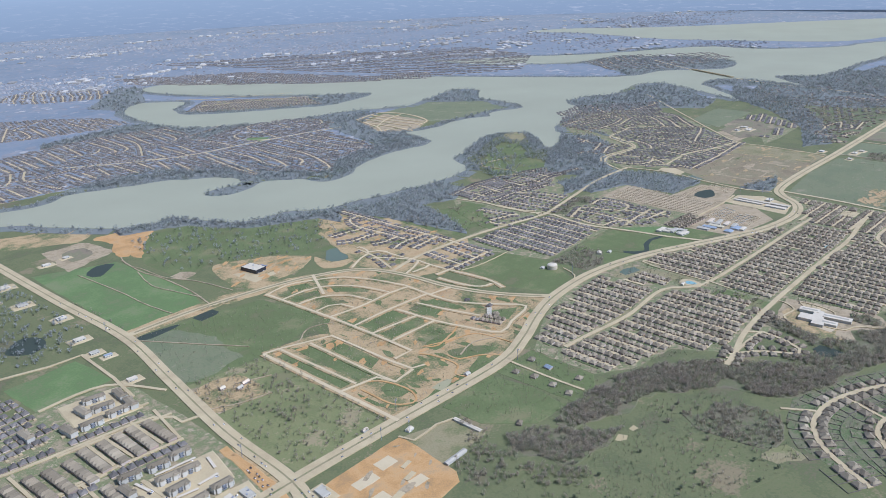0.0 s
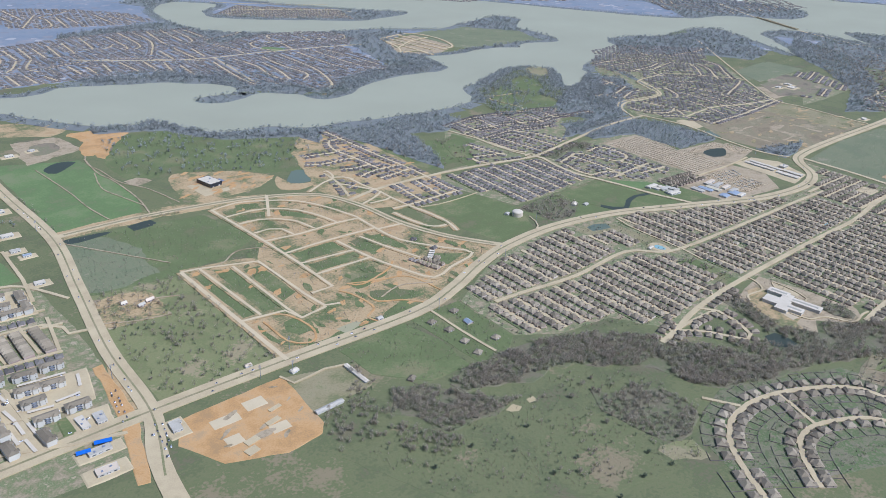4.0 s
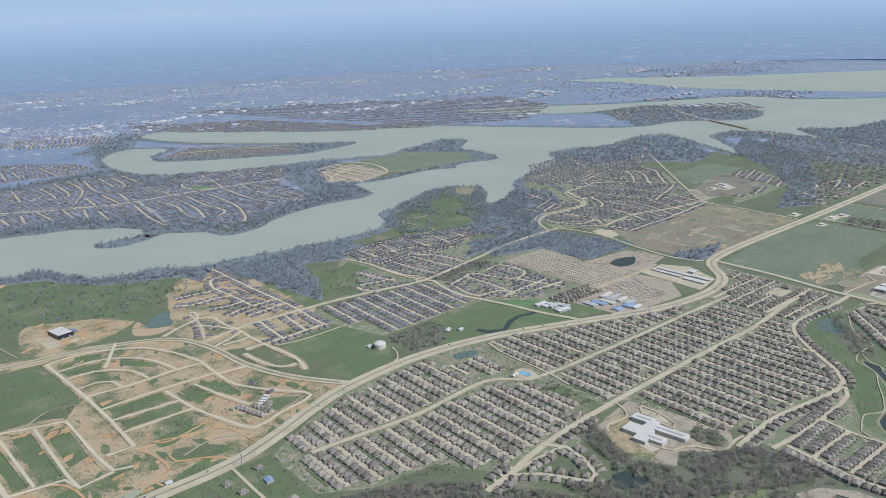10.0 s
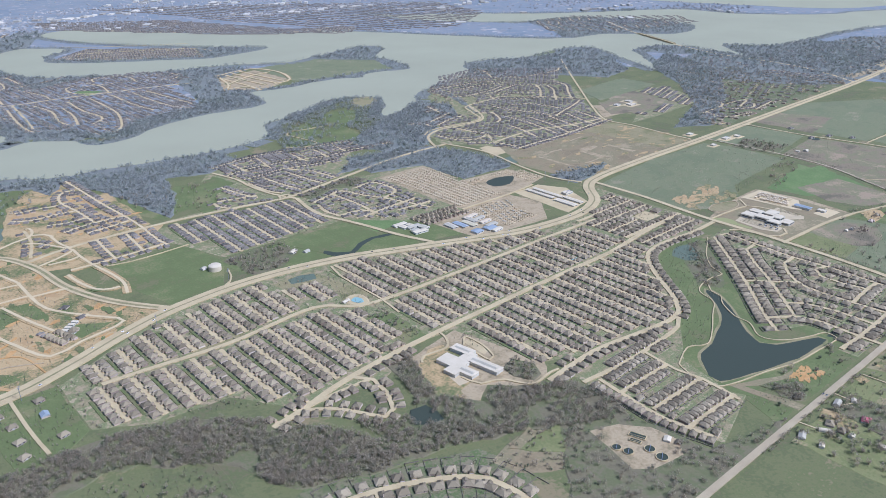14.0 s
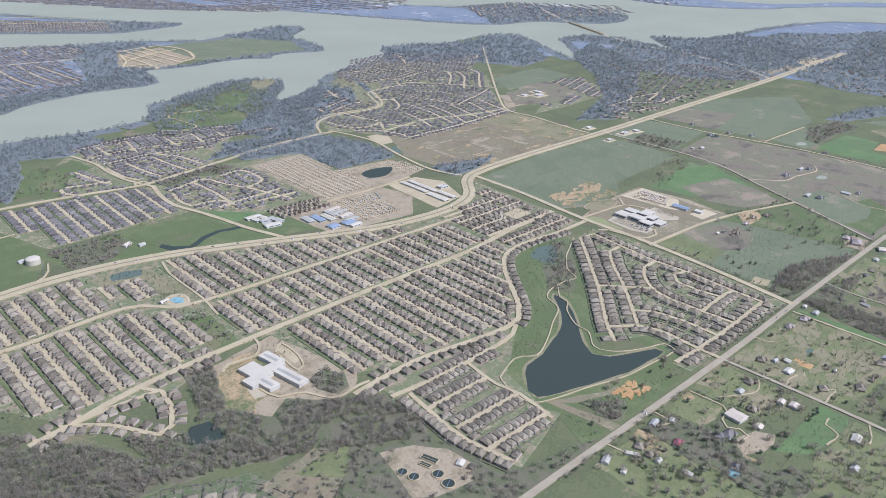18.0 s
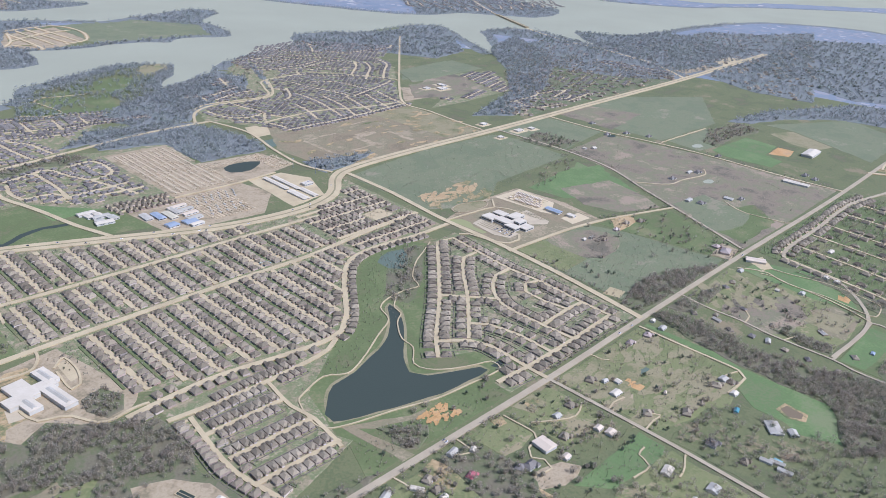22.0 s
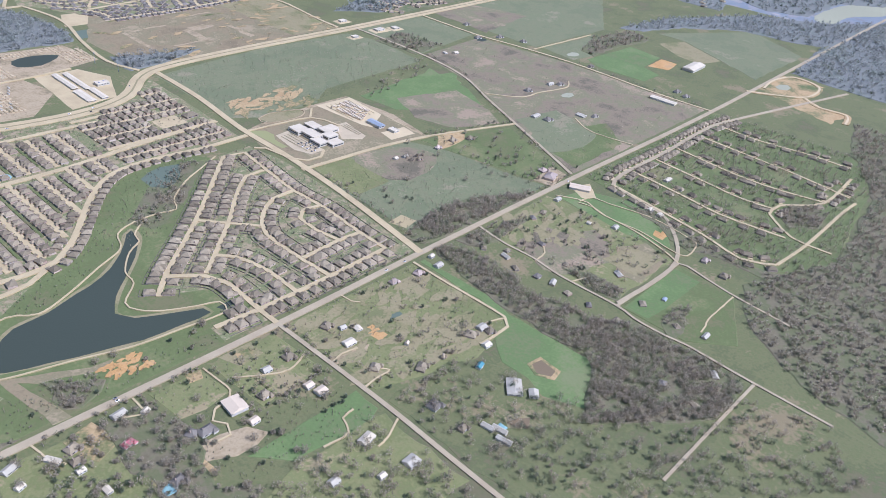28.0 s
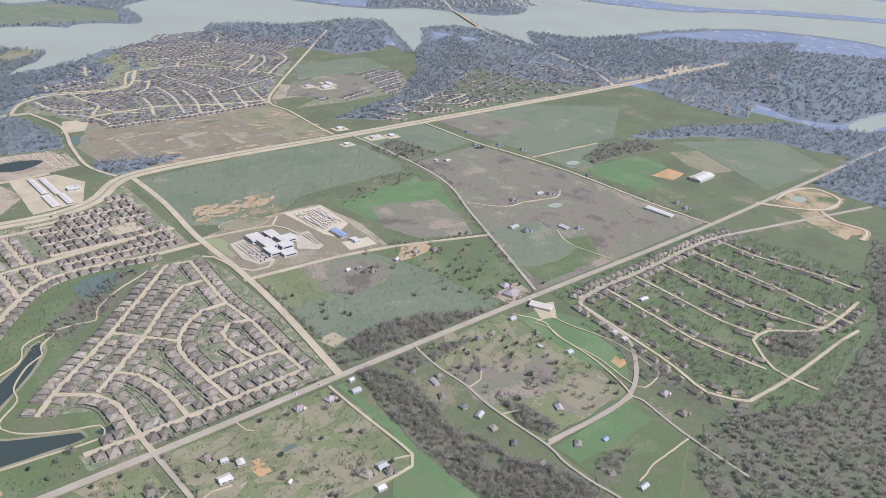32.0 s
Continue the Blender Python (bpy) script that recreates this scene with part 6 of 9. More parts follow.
def crowns(name, pts, mat, label, n=34, size=0.62, rad=(1.3, 2.6), high=1.1, kind="stuff"):
    """Many trees in one mesh: for each a leaning trunk and a crown of loose twig sprays."""
    k = len(pts)
    r = rad[0] + NPR.rand(k) * (rad[1] - rad[0])
    d = NPR.normal(size=(k, n, 3))
    d /= np.linalg.norm(d, axis=2, keepdims=True)
    q = d * (NPR.rand(k, n, 1) ** 0.45)
    c = np.concatenate([pts, (r * high + 0.7)[:, None]], 1)
    p = c[:, None, :] + q * r[:, None, None] * np.array([1.0, 1.0, high])
    p[..., 2] = np.maximum(p[..., 2], 0.25)
    a, b = NPR.normal(size=(2, k, n, 3)) * np.array([1.0, 1.0, 0.45])
    s = size * (0.5 + 0.8 * NPR.rand(k, n, 1))
    a = a / np.linalg.norm(a, axis=2, keepdims=True) * s
    b = b / np.linalg.norm(b, axis=2, keepdims=True) * s
    tri = np.stack([p + a, p + b, p - 0.6 * (a + b)], 2).reshape(-1, 3)
    f = np.arange(len(tri)).reshape(-1, 3)
    base = np.concatenate([pts, np.zeros((k, 1))], 1)
    t = 0.16
    ring = np.array([(t, 0, 0), (-t / 2, t * 0.87, 0), (-t / 2, -t * 0.87, 0)])
    lo, hi = base[:, None] + ring, c[:, None] + ring * 0.4
    trunk = np.concatenate([lo, hi], 1).reshape(-1, 3)
    tf = np.array([(0, 1, 4), (0, 4, 3), (1, 2, 5), (1, 5, 4), (2, 0, 3), (2, 3, 5)])
    tf = (tf[None] + 6 * np.arange(k)[:, None, None]).reshape(-1, 3) + len(tri)
    v, f = np.concatenate([tri, trunk]), np.concatenate([f, tf])
    me = bpy.data.meshes.new(name)
    me.vertices.add(len(v))
    me.vertices.foreach_set("co", v.ravel())
    me.loops.add(f.size)
    me.loops.foreach_set("vertex_index", f.ravel().astype(np.int32))
    me.polygons.add(len(f))
    me.polygons.foreach_set("loop_start", np.arange(0, f.size, 3, dtype=np.int32))
    me.materials.append(mat)
    me.update(calc_edges=True)
    return tagged(link(name, me), label, "woodland", kind=kind)


def treeline(pts, label, spacing=2.6, width=3.0, mat=None, rad=(0.7, 1.5), green=0.15, n=30):
    """A hedge or row of trees along a line."""
    q = np.array(smooth(pts, spacing))
    q = q + NPR.normal(size=q.shape) * width * 0.4
    q = q[[(int(a), int(b)) not in TAKEN for a, b in q]]
    g = NPR.rand(len(q)) < green
    crowns("tree_row", q[~g], mat or M_WOODS, label, n, 0.45, rad)
    if g.sum() > 2:
        crowns("cedars", q[g], M_EVERGREEN, "dark green cedars in a tree row", n, 0.4, rad)


def wood(poly, label, spacing=3.0, n=60, size=0.36, rad=(1.1, 2.2), floor=True, mat=None, green=0.06, holes=()):
    if mat is M_HAZEWOODS:
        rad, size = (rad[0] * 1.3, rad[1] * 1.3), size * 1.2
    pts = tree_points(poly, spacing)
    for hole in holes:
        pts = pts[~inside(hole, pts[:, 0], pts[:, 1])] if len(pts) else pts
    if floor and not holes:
        # Far trees stand on the litter whose colour includes haze.
        parcel("woodland_floor", poly, M_HAZELITTER if mat is M_HAZEWOODS else M_LITTER, "brown leaf litter under bare trees", "ground", 5)
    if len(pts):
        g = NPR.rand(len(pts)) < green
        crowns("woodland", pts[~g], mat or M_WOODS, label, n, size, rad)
        if g.sum() > 3:
            crowns("cedars", pts[g], M_EVERGREEN, "dark green cedars among bare trees", int(n * 1.2), size * 0.8, (rad[0] * 0.7, rad[1] * 0.75))


NE_WOOD = "broad bare woods with houses near the lake"
BARE = "dense bare grey-brown winter woodland"
LANE_HOUSES = ((1101, -20), (1152, -4), (1165, -4), (1094, -24), (1090, -8), (1092, -52), (1088, -37), (1094, -63), (1092, -76), (1092, -92), (1092, -112), (1138, -86), (1119, -56), (1127, -30), (1121, -114), (1122, -157), (1117, -140), (1062, -160), (1060, -180), (1092, -177))
for x, y in LANE_HOUSES:
    take(x, y, 2.6)
CREEK_POND = [(633, 184), (644, 182), (642, 162), (625, 170)]
for x, y in ((634, 180), (640, 178), (636, 173), (631, 172), (639, 167)):
    take(x, y, 5.5)
take(711, 68, 21)
CREEK = "thick bare creek woodland in grey-brown twigs"
wood([(444, 288), (474, 287), (503, 277), (531, 265), (555, 241), (575, 216), (593, 189), (604, 169), (611, 146), (578, 152), (540, 170), (533, 184), (524, 215), (498, 233), (485, 247), (462, 256), (451, 272)], CREEK, 2.1, 40, 0.42)
wood([(600, 200), (621, 178), (644, 190), (656, 236), (674, 232), (656, 184), (675, 158), (690, 166), (712, 148), (735, 135), (736, 100), (728, 88), (669, 121), (611, 146), (604, 169)], CREEK, 2.4, 44, 0.42)
wood([(397, 281), (417, 289), (441, 285), (457, 267), (465, 253), (446, 249), (423, 261), (402, 269)], "bare trees along a creek", 2.3, 44, 0.42)
wood([(364, 301), (382, 290), (401, 267), (414, 250), (428, 242), (406, 240), (382, 242), (366, 242), (358, 266), (351, 280)], BARE + " beside a pasture", 2.4, 44, 0.42)
wood([(345, 270), (357, 252), (368, 233), (354, 225), (332, 248)], "bare trees beside a pasture", 3.2, 44, 0.42, floor=False)
wood([(310, 298), (345, 308), (356, 275), (330, 262), (301, 268)], "loose bare trees and scrub", 4.4, 44, 0.42, floor=False)
wood([(469, 220), (481, 206), (504, 207), (513, 177), (512, 163), (485, 150), (466, 156), (462, 175), (461, 197)], "grey-brown thicket of bare saplings", 2.6, 40, 0.36, (0.8, 1.7))
parcel("pond", CREEK_POND, M_POND, "dark creek pond in bare woods", "pond", 1, True)
parcel("clearing", [(657, 111), (678, 113), (692, 111), (700, 100), (687, 83)], M_OLIVE, "green clearing in creek woods", "field", 3, True)
parcel("clearing", [(651, 116), (666, 119), (675, 122), (674, 115), (657, 111)], M_CLEARED, "dry tan strip in creek woods", "field", 1)
wood([(634, 114), (672, 120), (700, 106), (687, 83), (662, 81), (639, 98)], "scrub and young cedars in a clearing", 4.6, 34, 0.4, (0.7, 1.5), False, green=0.3)
wood([(730, 90), (738, 34), (800, 20), (690, 18), (640, 60), (690, 110)], BARE, 5.0)
parcel("works_ground", [(701, 94), (717, 87), (728, 72), (731, 54), (721, 44), (698, 48), (689, 57), (695, 76)], M_LOTDIRT, "gravel yard of a treatment works", "ground", 2)
wood([(630, 819), (698, 802), (811, 807), (823, 750), (765, 725), (719, 741), (690, 650), (667, 612), (648, 732), (620, 800)], "lakeside wood of bare trees", 4.2, 30, 0.55, mat=M_HAZEWOODS)
wood([(383, 975), (468, 962), (503, 880), (596, 834), (630, 815), (596, 772), (589, 810), (502, 850), (458, 925), (380, 955)], "belt of bare trees along a lake shore", 4.6, 24, 0.8, mat=M_HAZEWOODS)
wood([(926, 855), (997, 910), (1094, 950), (1165, 948), (1185, 915), (1100, 805), (1022, 742), (947, 705), (877, 733)], "bare woods on a lake point", 5.0, 22, 0.8, mat=M_HAZEWOODS, holes=([(1040, 880), (1080, 891), (1087, 864), (1042, 806), (1016, 801), (995, 826)], [(981, 809), (1016, 801), (1020, 765), (999, 727), (949, 725), (929, 747)], [(1131, 936), (1165, 941), (1163, 907), (1125, 879), (1109, 898)], [(905, 770), (940, 815), (985, 850), (980, 815), (940, 770)]))
wood([(929, 747), (981, 809), (1040, 880), (1087, 864), (1020, 765), (949, 725)], "trees between paddocks", 13, 20, 0.8, mat=M_HAZEWOODS, floor=False)
wood([(923, 665), (1048, 612), (1063, 525), (1055, 494), (974, 498), (978, 574), (909, 590)], "bare woodland beside a mobile home park", 4.2, 30, 0.55, mat=M_HAZEWOODS)
wood([(1000, 740), (1100, 800), (1200, 850), (1230, 800), (1180, 722), (1100, 700), (1045, 640), (985, 640), (960, 700)], "bare woods round a lake inlet", 5.5, 20, 0.95, mat=M_HAZEWOODS)
wood([(1759, 771), (1928, 840), (1860, 720), (1804, 640), (1595, 511), (1420, 430), (1366, 461), (1517, 520), (1650, 634)], "wooded hollow between villages", 6.0, 18, 1.1, mat=M_HAZEWOODS)
wood([(1400, 930), (1505, 1035), (1598, 1035), (1654, 1005), (1790, 1020), (1850, 1000), (1780, 880), (1700, 780), (1600, 760), (1540, 860)], "bare woods on a cape", 7.0, 16, 1.3, mat=M_HAZEWOODS)
wood(NORTHEAST, NE_WOOD, 8.0, 14, 1.2, mat=M_HAZEWOODS, green=0.04)
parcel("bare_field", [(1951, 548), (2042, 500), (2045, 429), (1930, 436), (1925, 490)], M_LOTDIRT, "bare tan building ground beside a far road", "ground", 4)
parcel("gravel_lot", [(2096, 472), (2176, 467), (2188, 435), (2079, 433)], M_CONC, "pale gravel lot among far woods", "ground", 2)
wood([(1900, 900), (2000, 910), (2030, 800), (2010, 700), (2100, 790), (2220, 790), (2340, 690), (2300, 480), (1990, 450), (1900, 470), (1960, 560), (1960, 760)], "far wooded shore", 7.5, 14, 1.4, mat=M_HAZEWOODS)
wood([(1058, 36), (1083, 44), (1111, 47), (1132, 46), (1158, 33), (1190, 19), (1161, 17), (1090, 19), (1060, 22)], "bare wood at a crossroads", 2.3, 40, 0.42)
wood([(1083, 11), (1129, 5), (1152, 0), (1123, -6), (1091, -7)], "grey-brown brush beside a county road", 2.8, 34, 0.42, (0.9, 1.9))
wood([(1114, -60), (1123, -74), (1124, -97), (1111, -101), (1107, -86)], "bare clump along a lane of country houses", 2.5, 38, 0.42)
wood([(1108, -132), (1131, -130), (1145, -136), (1115, -146), (1102, -146)], "bare clump beside a country house", 2.6, 38, 0.42)
wood([(1062, 14), (1076, 3), (1082, -16), (1080, -44), (1071, -58), (1077, -72), (1081, -86), (1083, -100), (1091, -109), (1097, -120), (1100, -142), (1101, -156), (1101, -188), (1090, -194), (1058, -193), (1000, -146), (1029, -134), (1043, -125), (1051, -116), (1047, -102), (1049, -79), (1051, -42), (1054, -27)], "dense bare wood behind farms", 2.3, 40, 0.44, (1.1, 2.4), green=0.08)
wood([(940, -72), (986, -72), (1001, -84), (1003, -98), (1003, -121), (1040, -150), (1080, -180), (1100, -240), (1000, -330), (938, -330)], "bare trees over green lawns of country houses", 5.2, 60, 0.42, (1.2, 2.6), False, green=0.22)
wood([(884, -70), (928, -76), (928, -330), (780, -330), (800, -90), (850, -76)], "open bare woods round country houses", 4.9, 60, 0.42, (1.2, 2.6), False, green=0.16)
wood([(826, 6), (852, 4), (856, -28), (846, -60), (860, -70), (850, -84), (826, -70)], "bare and evergreen trees behind a barn", 4.2, 60, 0.42, (1.2, 2.4), green=0.25)
wood([(1668, 233), (1787, 221), (1953, 157), (2011, 85), (2133, 15), (2025, -14), (1877, 34), (1853, 69), (1841, 129), (1760, 187), (1690, 207)], "far belt of bare woodland", 6.5, 18, 1.0, mat=M_HAZEWOODS)
wood([(1861, 28), (2300, 10), (2300, -200), (1713, -140), (1711, -54), (1714, 10)], "broad bare woods beside a road", 6.5, 18, 1.0, mat=M_HAZEWOODS)
wood([(2290, 40), (2200, 110), (2040, 110), (2000, 160), (2100, 400), (2600, 480), (2900, 200), (2600, -100), (2300, -60)], "far wooded country", 10, 12, 1.8, mat=M_HAZEWOODS)
wood([(1534, 206), (1595, 227), (1672, 216), (1658, 180), (1592, 188), (1528, 184)], "wood beside a horse field", 5.0, 24, 0.8)
wood([(1331, 353), (1382, 359), (1391, 301), (1341, 297)], "dark clump of bare trees", 5.0, 24, 0.7, green=0.3)
wood([(1205, 240), (1330, 290), (1335, 272), (1300, 250), (1215, 225)], "scrubby bare trees across a meadow", 7.0, 22, 0.7, (1.0, 1.8), False)
wood([(1062, 400), (1100, 402), (1150, 420), (1110, 428), (1062, 440)], "bare wood below cleared ground", 4.5, 24, 0.7, mat=M_HAZEWOODS)
wood([(655, 475), (716, 478), (716, 446), (690, 426), (660, 430)], "brush and bare saplings", 4.0, 22, 0.6, (0.9, 1.7), False)
wood([(925, 156), (960, 188), (1000, 212), (1010, 206), (966, 160), (935, 142)], "bare brush round a park pond", 3.6, 26, 0.5, (0.9, 1.8), False)
wood([(712, 176), (727, 182), (730, 168), (726, 157), (713, 156), (709, 167)], "round clump of bare trees by a school", 2.6, 36, 0.45, (1.0, 2.0))
wood([(676, 316), (704, 310), (700, 250), (692, 250), (692, 290)], "row of bare trees in a park", 4.5, 26, 0.6, (1.0, 1.8), False)
wood([(821, 48), (840, 39), (843, 35), (829, 23), (821, 24)], "bare purple-brown thicket below a dam", 2.2, 36, 0.42, (0.8, 1.6))
wood([(310, 308), (330, 306), (360, 330), (350, 345), (356, 312), (330, 300), (309, 298)], "hedge of bare trees", 4.2, 26, 0.6, (1.0, 2.0), False)
# scattered trees over pastures, lots and the old village
OPEN = "scattered small trees over open grass"
wood([(243, 540), (319, 532), (317, 378), (240, 382)], "scrubby bushes and small trees over pasture", 5.6, 34, 0.42, (0.8, 2.2), False, green=0.2)
wood([(360, 780), (374, 930), (456, 915), (560, 825), (585, 790), (563, 729), (480, 730)], OPEN, 9.5, 20, 0.7, (1.0, 2.0), False, green=0.2, mat=M_HAZEWOODS)
wood([(456, 250), (518, 220), (512, 175), (473, 135), (400, 160), (330, 205), (310, 260)], OPEN, 10, 34, 0.4, (0.9, 1.7), False, green=0.25)
wood([(1245, 8), (1490, 8), (1506, -121), (1470, -160), (1388, -168), (1291, -182), (1251, -178), (1228, -147), (1238, -65)], "leafless shade trees between village houses", 3.7, 20, 0.42, (0.8, 1.8), False, green=0.25)
wood([(1230, -29), (1223, -64), (1207, -94), (1217, -129), (1218, -166), (1239, -182), (1228, -148), (1225, -107), (1237, -68)], "bare trees along a creek past ball fields", 4.0)
wood([(1322, -124), (1357, -129), (1360, -152), (1327, -154), (1308, -139)], "round bare wood inside a village", 3.2, 34, 0.5)
wood([(1125, -214), (1156, -170), (1197, -148), (1290, -184), (1424, -170), (1510, -125), (1600, -100), (1600, -260), (1300, -330), (1100, -320)], "bare woods behind a village", 4.0, 22, 0.7)
wood([(1110, 8), (1200, 8), (1190, -100), (1110, -100)], "scattered trees round country houses", 9, 26, 0.6, (1.0, 2.2), False, green=0.3)
wood([(1180, 136), (1272, 108), (1242, 36), (1190, 30)], "trees along paddocks", 9, 24, 0.6, (1.0, 2.0), False, green=0.2)
wood([(641, 715), (755, 695), (730, 620), (662, 616)], OPEN, 9, 20, 0.7, (1.0, 2.0), False)
wood([(891, 764), (941, 815), (1022, 875), (1085, 870), (1074, 815), (998, 772)], "trees round lakeside paddocks", 11, 16, 0.8, (1.2, 2.2), False, mat=M_HAZEWOODS)
wood([(1406, 440), (1860, 430), (1867, 664), (1880, 780), (1650, 640)], "trees over village gardens", 8.5, 14, 1.1, (1.4, 2.4), False)
wood([(1070, 630), (1130, 566), (1316, 570), (1500, 800), (1372, 960), (1232, 850)], "garden trees of a lakeside estate", 12, 14, 1.0, (1.2, 2.2), False)
wood([(330, 1300), (586, 1215), (741, 1015), (920, 1075), (990, 1340), (640, 1580), (350, 1440)], "garden trees of an estate across the lake", 14, 12, 1.3, (1.5, 2.5), False, mat=M_HAZEWOODS, green=0)
wood([(780, 8), (826, 8), (826, -70), (780, -70)], "garden trees of country houses", 6, 32, 0.6, (1.2, 2.4), False, green=0.2)
wood([(890, 6), (928, 6), (930, -50), (892, -50)], "trees along small paddocks", 8, 34, 0.5, (1.0, 2.2), False, green=0.3)
wood([(942, 6), (1036, 6), (1036, -70), (942, -70)], "few trees over a pasture", 16, 34, 0.5, (1.0, 2.2), False, green=0.25)
wood([(100, 890), (225, 890), (232, 700), (205, 668), (100, 690)], "scrub behind roadside buildings", 8, 20, 0.7, (1.0, 2.0), False, mat=M_HAZEWOODS)
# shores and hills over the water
wood([(559, 1048), (620, 1060), (640, 1050), (690, 1015), (760, 965), (830, 1005), (983, 1025), (1030, 1060), (960, 1075), (813, 1050), (741, 1005), (690, 1090), (586, 1212), (480, 1245), (415, 1230), (550, 1170), (630, 1100)], "wooded far shore", 6.5, 16, 1.1, mat=M_HAZEWOODS, green=0)
wood([(1030, 1050), (1110, 1115), (1204, 1125), (1300, 1125), (1380, 1110), (1410, 1210), (1420, 1270), (1490, 1345), (1480, 1390), (1364, 1345), (1310, 1330), (1400, 1220), (1360, 1110), (1188, 1106), (1062, 1108), (1010, 1164), (1052, 1262), (1157, 1320), (1100, 1380), (983, 1395), (990, 1330), (930, 1070)], "wooded peninsula", 7.5, 14, 1.3, mat=M_HAZEWOODS, green=0)
wood([(840, 1490), (936, 1430), (760, 1450), (640, 1585), (560, 1612), (570, 1640), (760, 1640)], "far woods along an inlet", 9, 12, 1.6, mat=M_HAZEWOODS, green=0)
wood([(880, 1690), (944, 1625), (1053, 1557), (1160, 1508), (1300, 1535), (1230, 1630), (1190, 1650), (1150, 1530), (979, 1625), (890, 1710)], "wooded rim of a peninsula", 8, 12, 1.5, mat=M_HAZEWOODS, green=0)
wood([(1950, 1160), (2060, 1130), (2140, 1080), (2230, 1000), (2360, 1045), (2395, 1140), (2560, 1190), (2590, 1420), (2330, 1450), (2110, 1430), (2030, 1260)], "wooded isthmus", 9, 12, 1.7, mat=M_HAZEWOODS, green=0)
wood([(760, 1960), (960, 2240), (1010, 2220), (990, 2150), (900, 1940), (800, 1880)], "far woods", 12, 10, 2.0, mat=M_HAZEWOODS, green=0)

wood([(711, 1413), (760, 1402), (830, 1420), (900, 1445), (971, 1461), (1018, 1378), (1027, 1442), (961, 1474), (886, 1481), (791, 1467), (732, 1436)], "wooded strip between far estates", 6, 14, 1.1, mat=M_HAZEWOODS, green=0)
wood([(519, 1616), (571, 1628), (641, 1650), (731, 1673), (748, 1634), (720, 1560), (708, 1410), (700, 1410), (712, 1600), (666, 1612), (580, 1583), (508, 1560)], "wooded creek between far estates", 6, 14, 1.1, mat=M_HAZEWOODS, green=0)
wood([(553, 1041), (575, 1082), (642, 1126), (670, 1111), (702, 1107), (710, 1020), (719, 966), (745, 952), (788, 979), (806, 990), (896, 1046), (922, 1056), (880, 1065), (808, 1039), (757, 998), (723, 1036), (716, 1142), (675, 1155), (655, 1178), (610, 1228), (553, 1258), (502, 1236), (451, 1248), (444, 1212), (494, 1200), (539, 1204), (619, 1153), (630, 1108), (600, 1097)], "wooded spit of a far shore", 4.6, 16, 0.9, floor=False, mat=M_HAZEWOODS, green=0)
wood([(904, 1037), (935, 1021), (974, 1015), (1020, 1033), (1006, 1062), (973, 1102), (917, 1082)], "wooded shore by new plots", 5, 14, 1.0, mat=M_HAZEWOODS, green=0)
wood([(1123, 822), (1193, 863), (1181, 794), (1120, 752), (1112, 693), (1056, 663), (1058, 722), (1059, 753)], "bare woods below an estate", 5, 18, 0.9, mat=M_HAZEWOODS)
wood([(876, 614), (916, 641), (983, 655), (1043, 631), (1043, 620), (939, 623), (903, 616)], "bare woods along a collector road", 4.4, 22, 0.7, mat=M_HAZEWOODS)
wood([(799, 579), (832, 586), (877, 594), (894, 578), (866, 563), (841, 574), (805, 561)], "bare brush beside a collector road", 4.0, 24, 0.6, (0.9, 1.8), False)
wood([(1238, 767), (1289, 887), (1340, 985), (1380, 960), (1300, 905), (1290, 880), (1250, 770), (1213, 716)], "bare trees round a lakeside estate", 6, 14, 1.0, mat=M_HAZEWOODS)
for pts in ([(760, 13), (850, 11.5), (880, 11)], [(886, 4), (888, -18), (886, -36)], [(890, -34), (905, -32), (925, -34)], [(938, 8), (938, -20)], [(938, -58), (960, -60), (978, -68)], [(851, 8), (853, -10), (848, -30)], [(925, -15), (938, -22), (936, -34), (922, -31)], [(1062, 22), (1066, 60), (1070, 120)], [(1042, 18), (980, 19), (945, 19)], [(1250, 45), (1300, 158), (1340, 228), (1348, 290)], [(1282, 115), (1245, 126), (1195, 142)], [(1160, 18), (1235, 19)], [(1490, 20), (1487, 80), (1485, 175)]):
    treeline(pts, "ragged row of bare trees along a fence")
for pts in ([(318, 378), (320, 440), (318, 532)], [(245, 378), (300, 379)], [(256, 650), (258, 700), (252, 780)], [(330, 300), (352, 308), (360, 340)], [(480, 298), (482, 340)], [(440, 655), (380, 660), (330, 664)]):
    treeline(pts, "thin row of bushes along a field edge", 4.5, 4.0)

# trees along every shore of the lake
OPENSHORE = [(1157, 1300), (1320, 1345), (1410, 1230), (1370, 1095), (1180, 1095)]
shore = np.array(LAKE)
shore = shore[(shore[:, 1] > 700) & (shore[:, 1] < 2300) & (shore[:, 0] > 250) & (shore[:, 0] < 2800)]
shore = np.repeat(shore, 9, 0) + NPR.normal(size=(len(shore) * 9, 2)) * 11
ok = ~inside(LAKE, shore[:, 0], shore[:, 1]) & ~inside(OPENSHORE, shore[:, 0], shore[:, 1])
shore = shore[ok]
shore = shore[[(int(a), int(b)) not in TAKEN for a, b in shore]]
crowns("shore_trees", shore, M_HAZEWOODS, "bare trees in hazed grey down to the water", 14, 1.1, (1.4, 2.8))

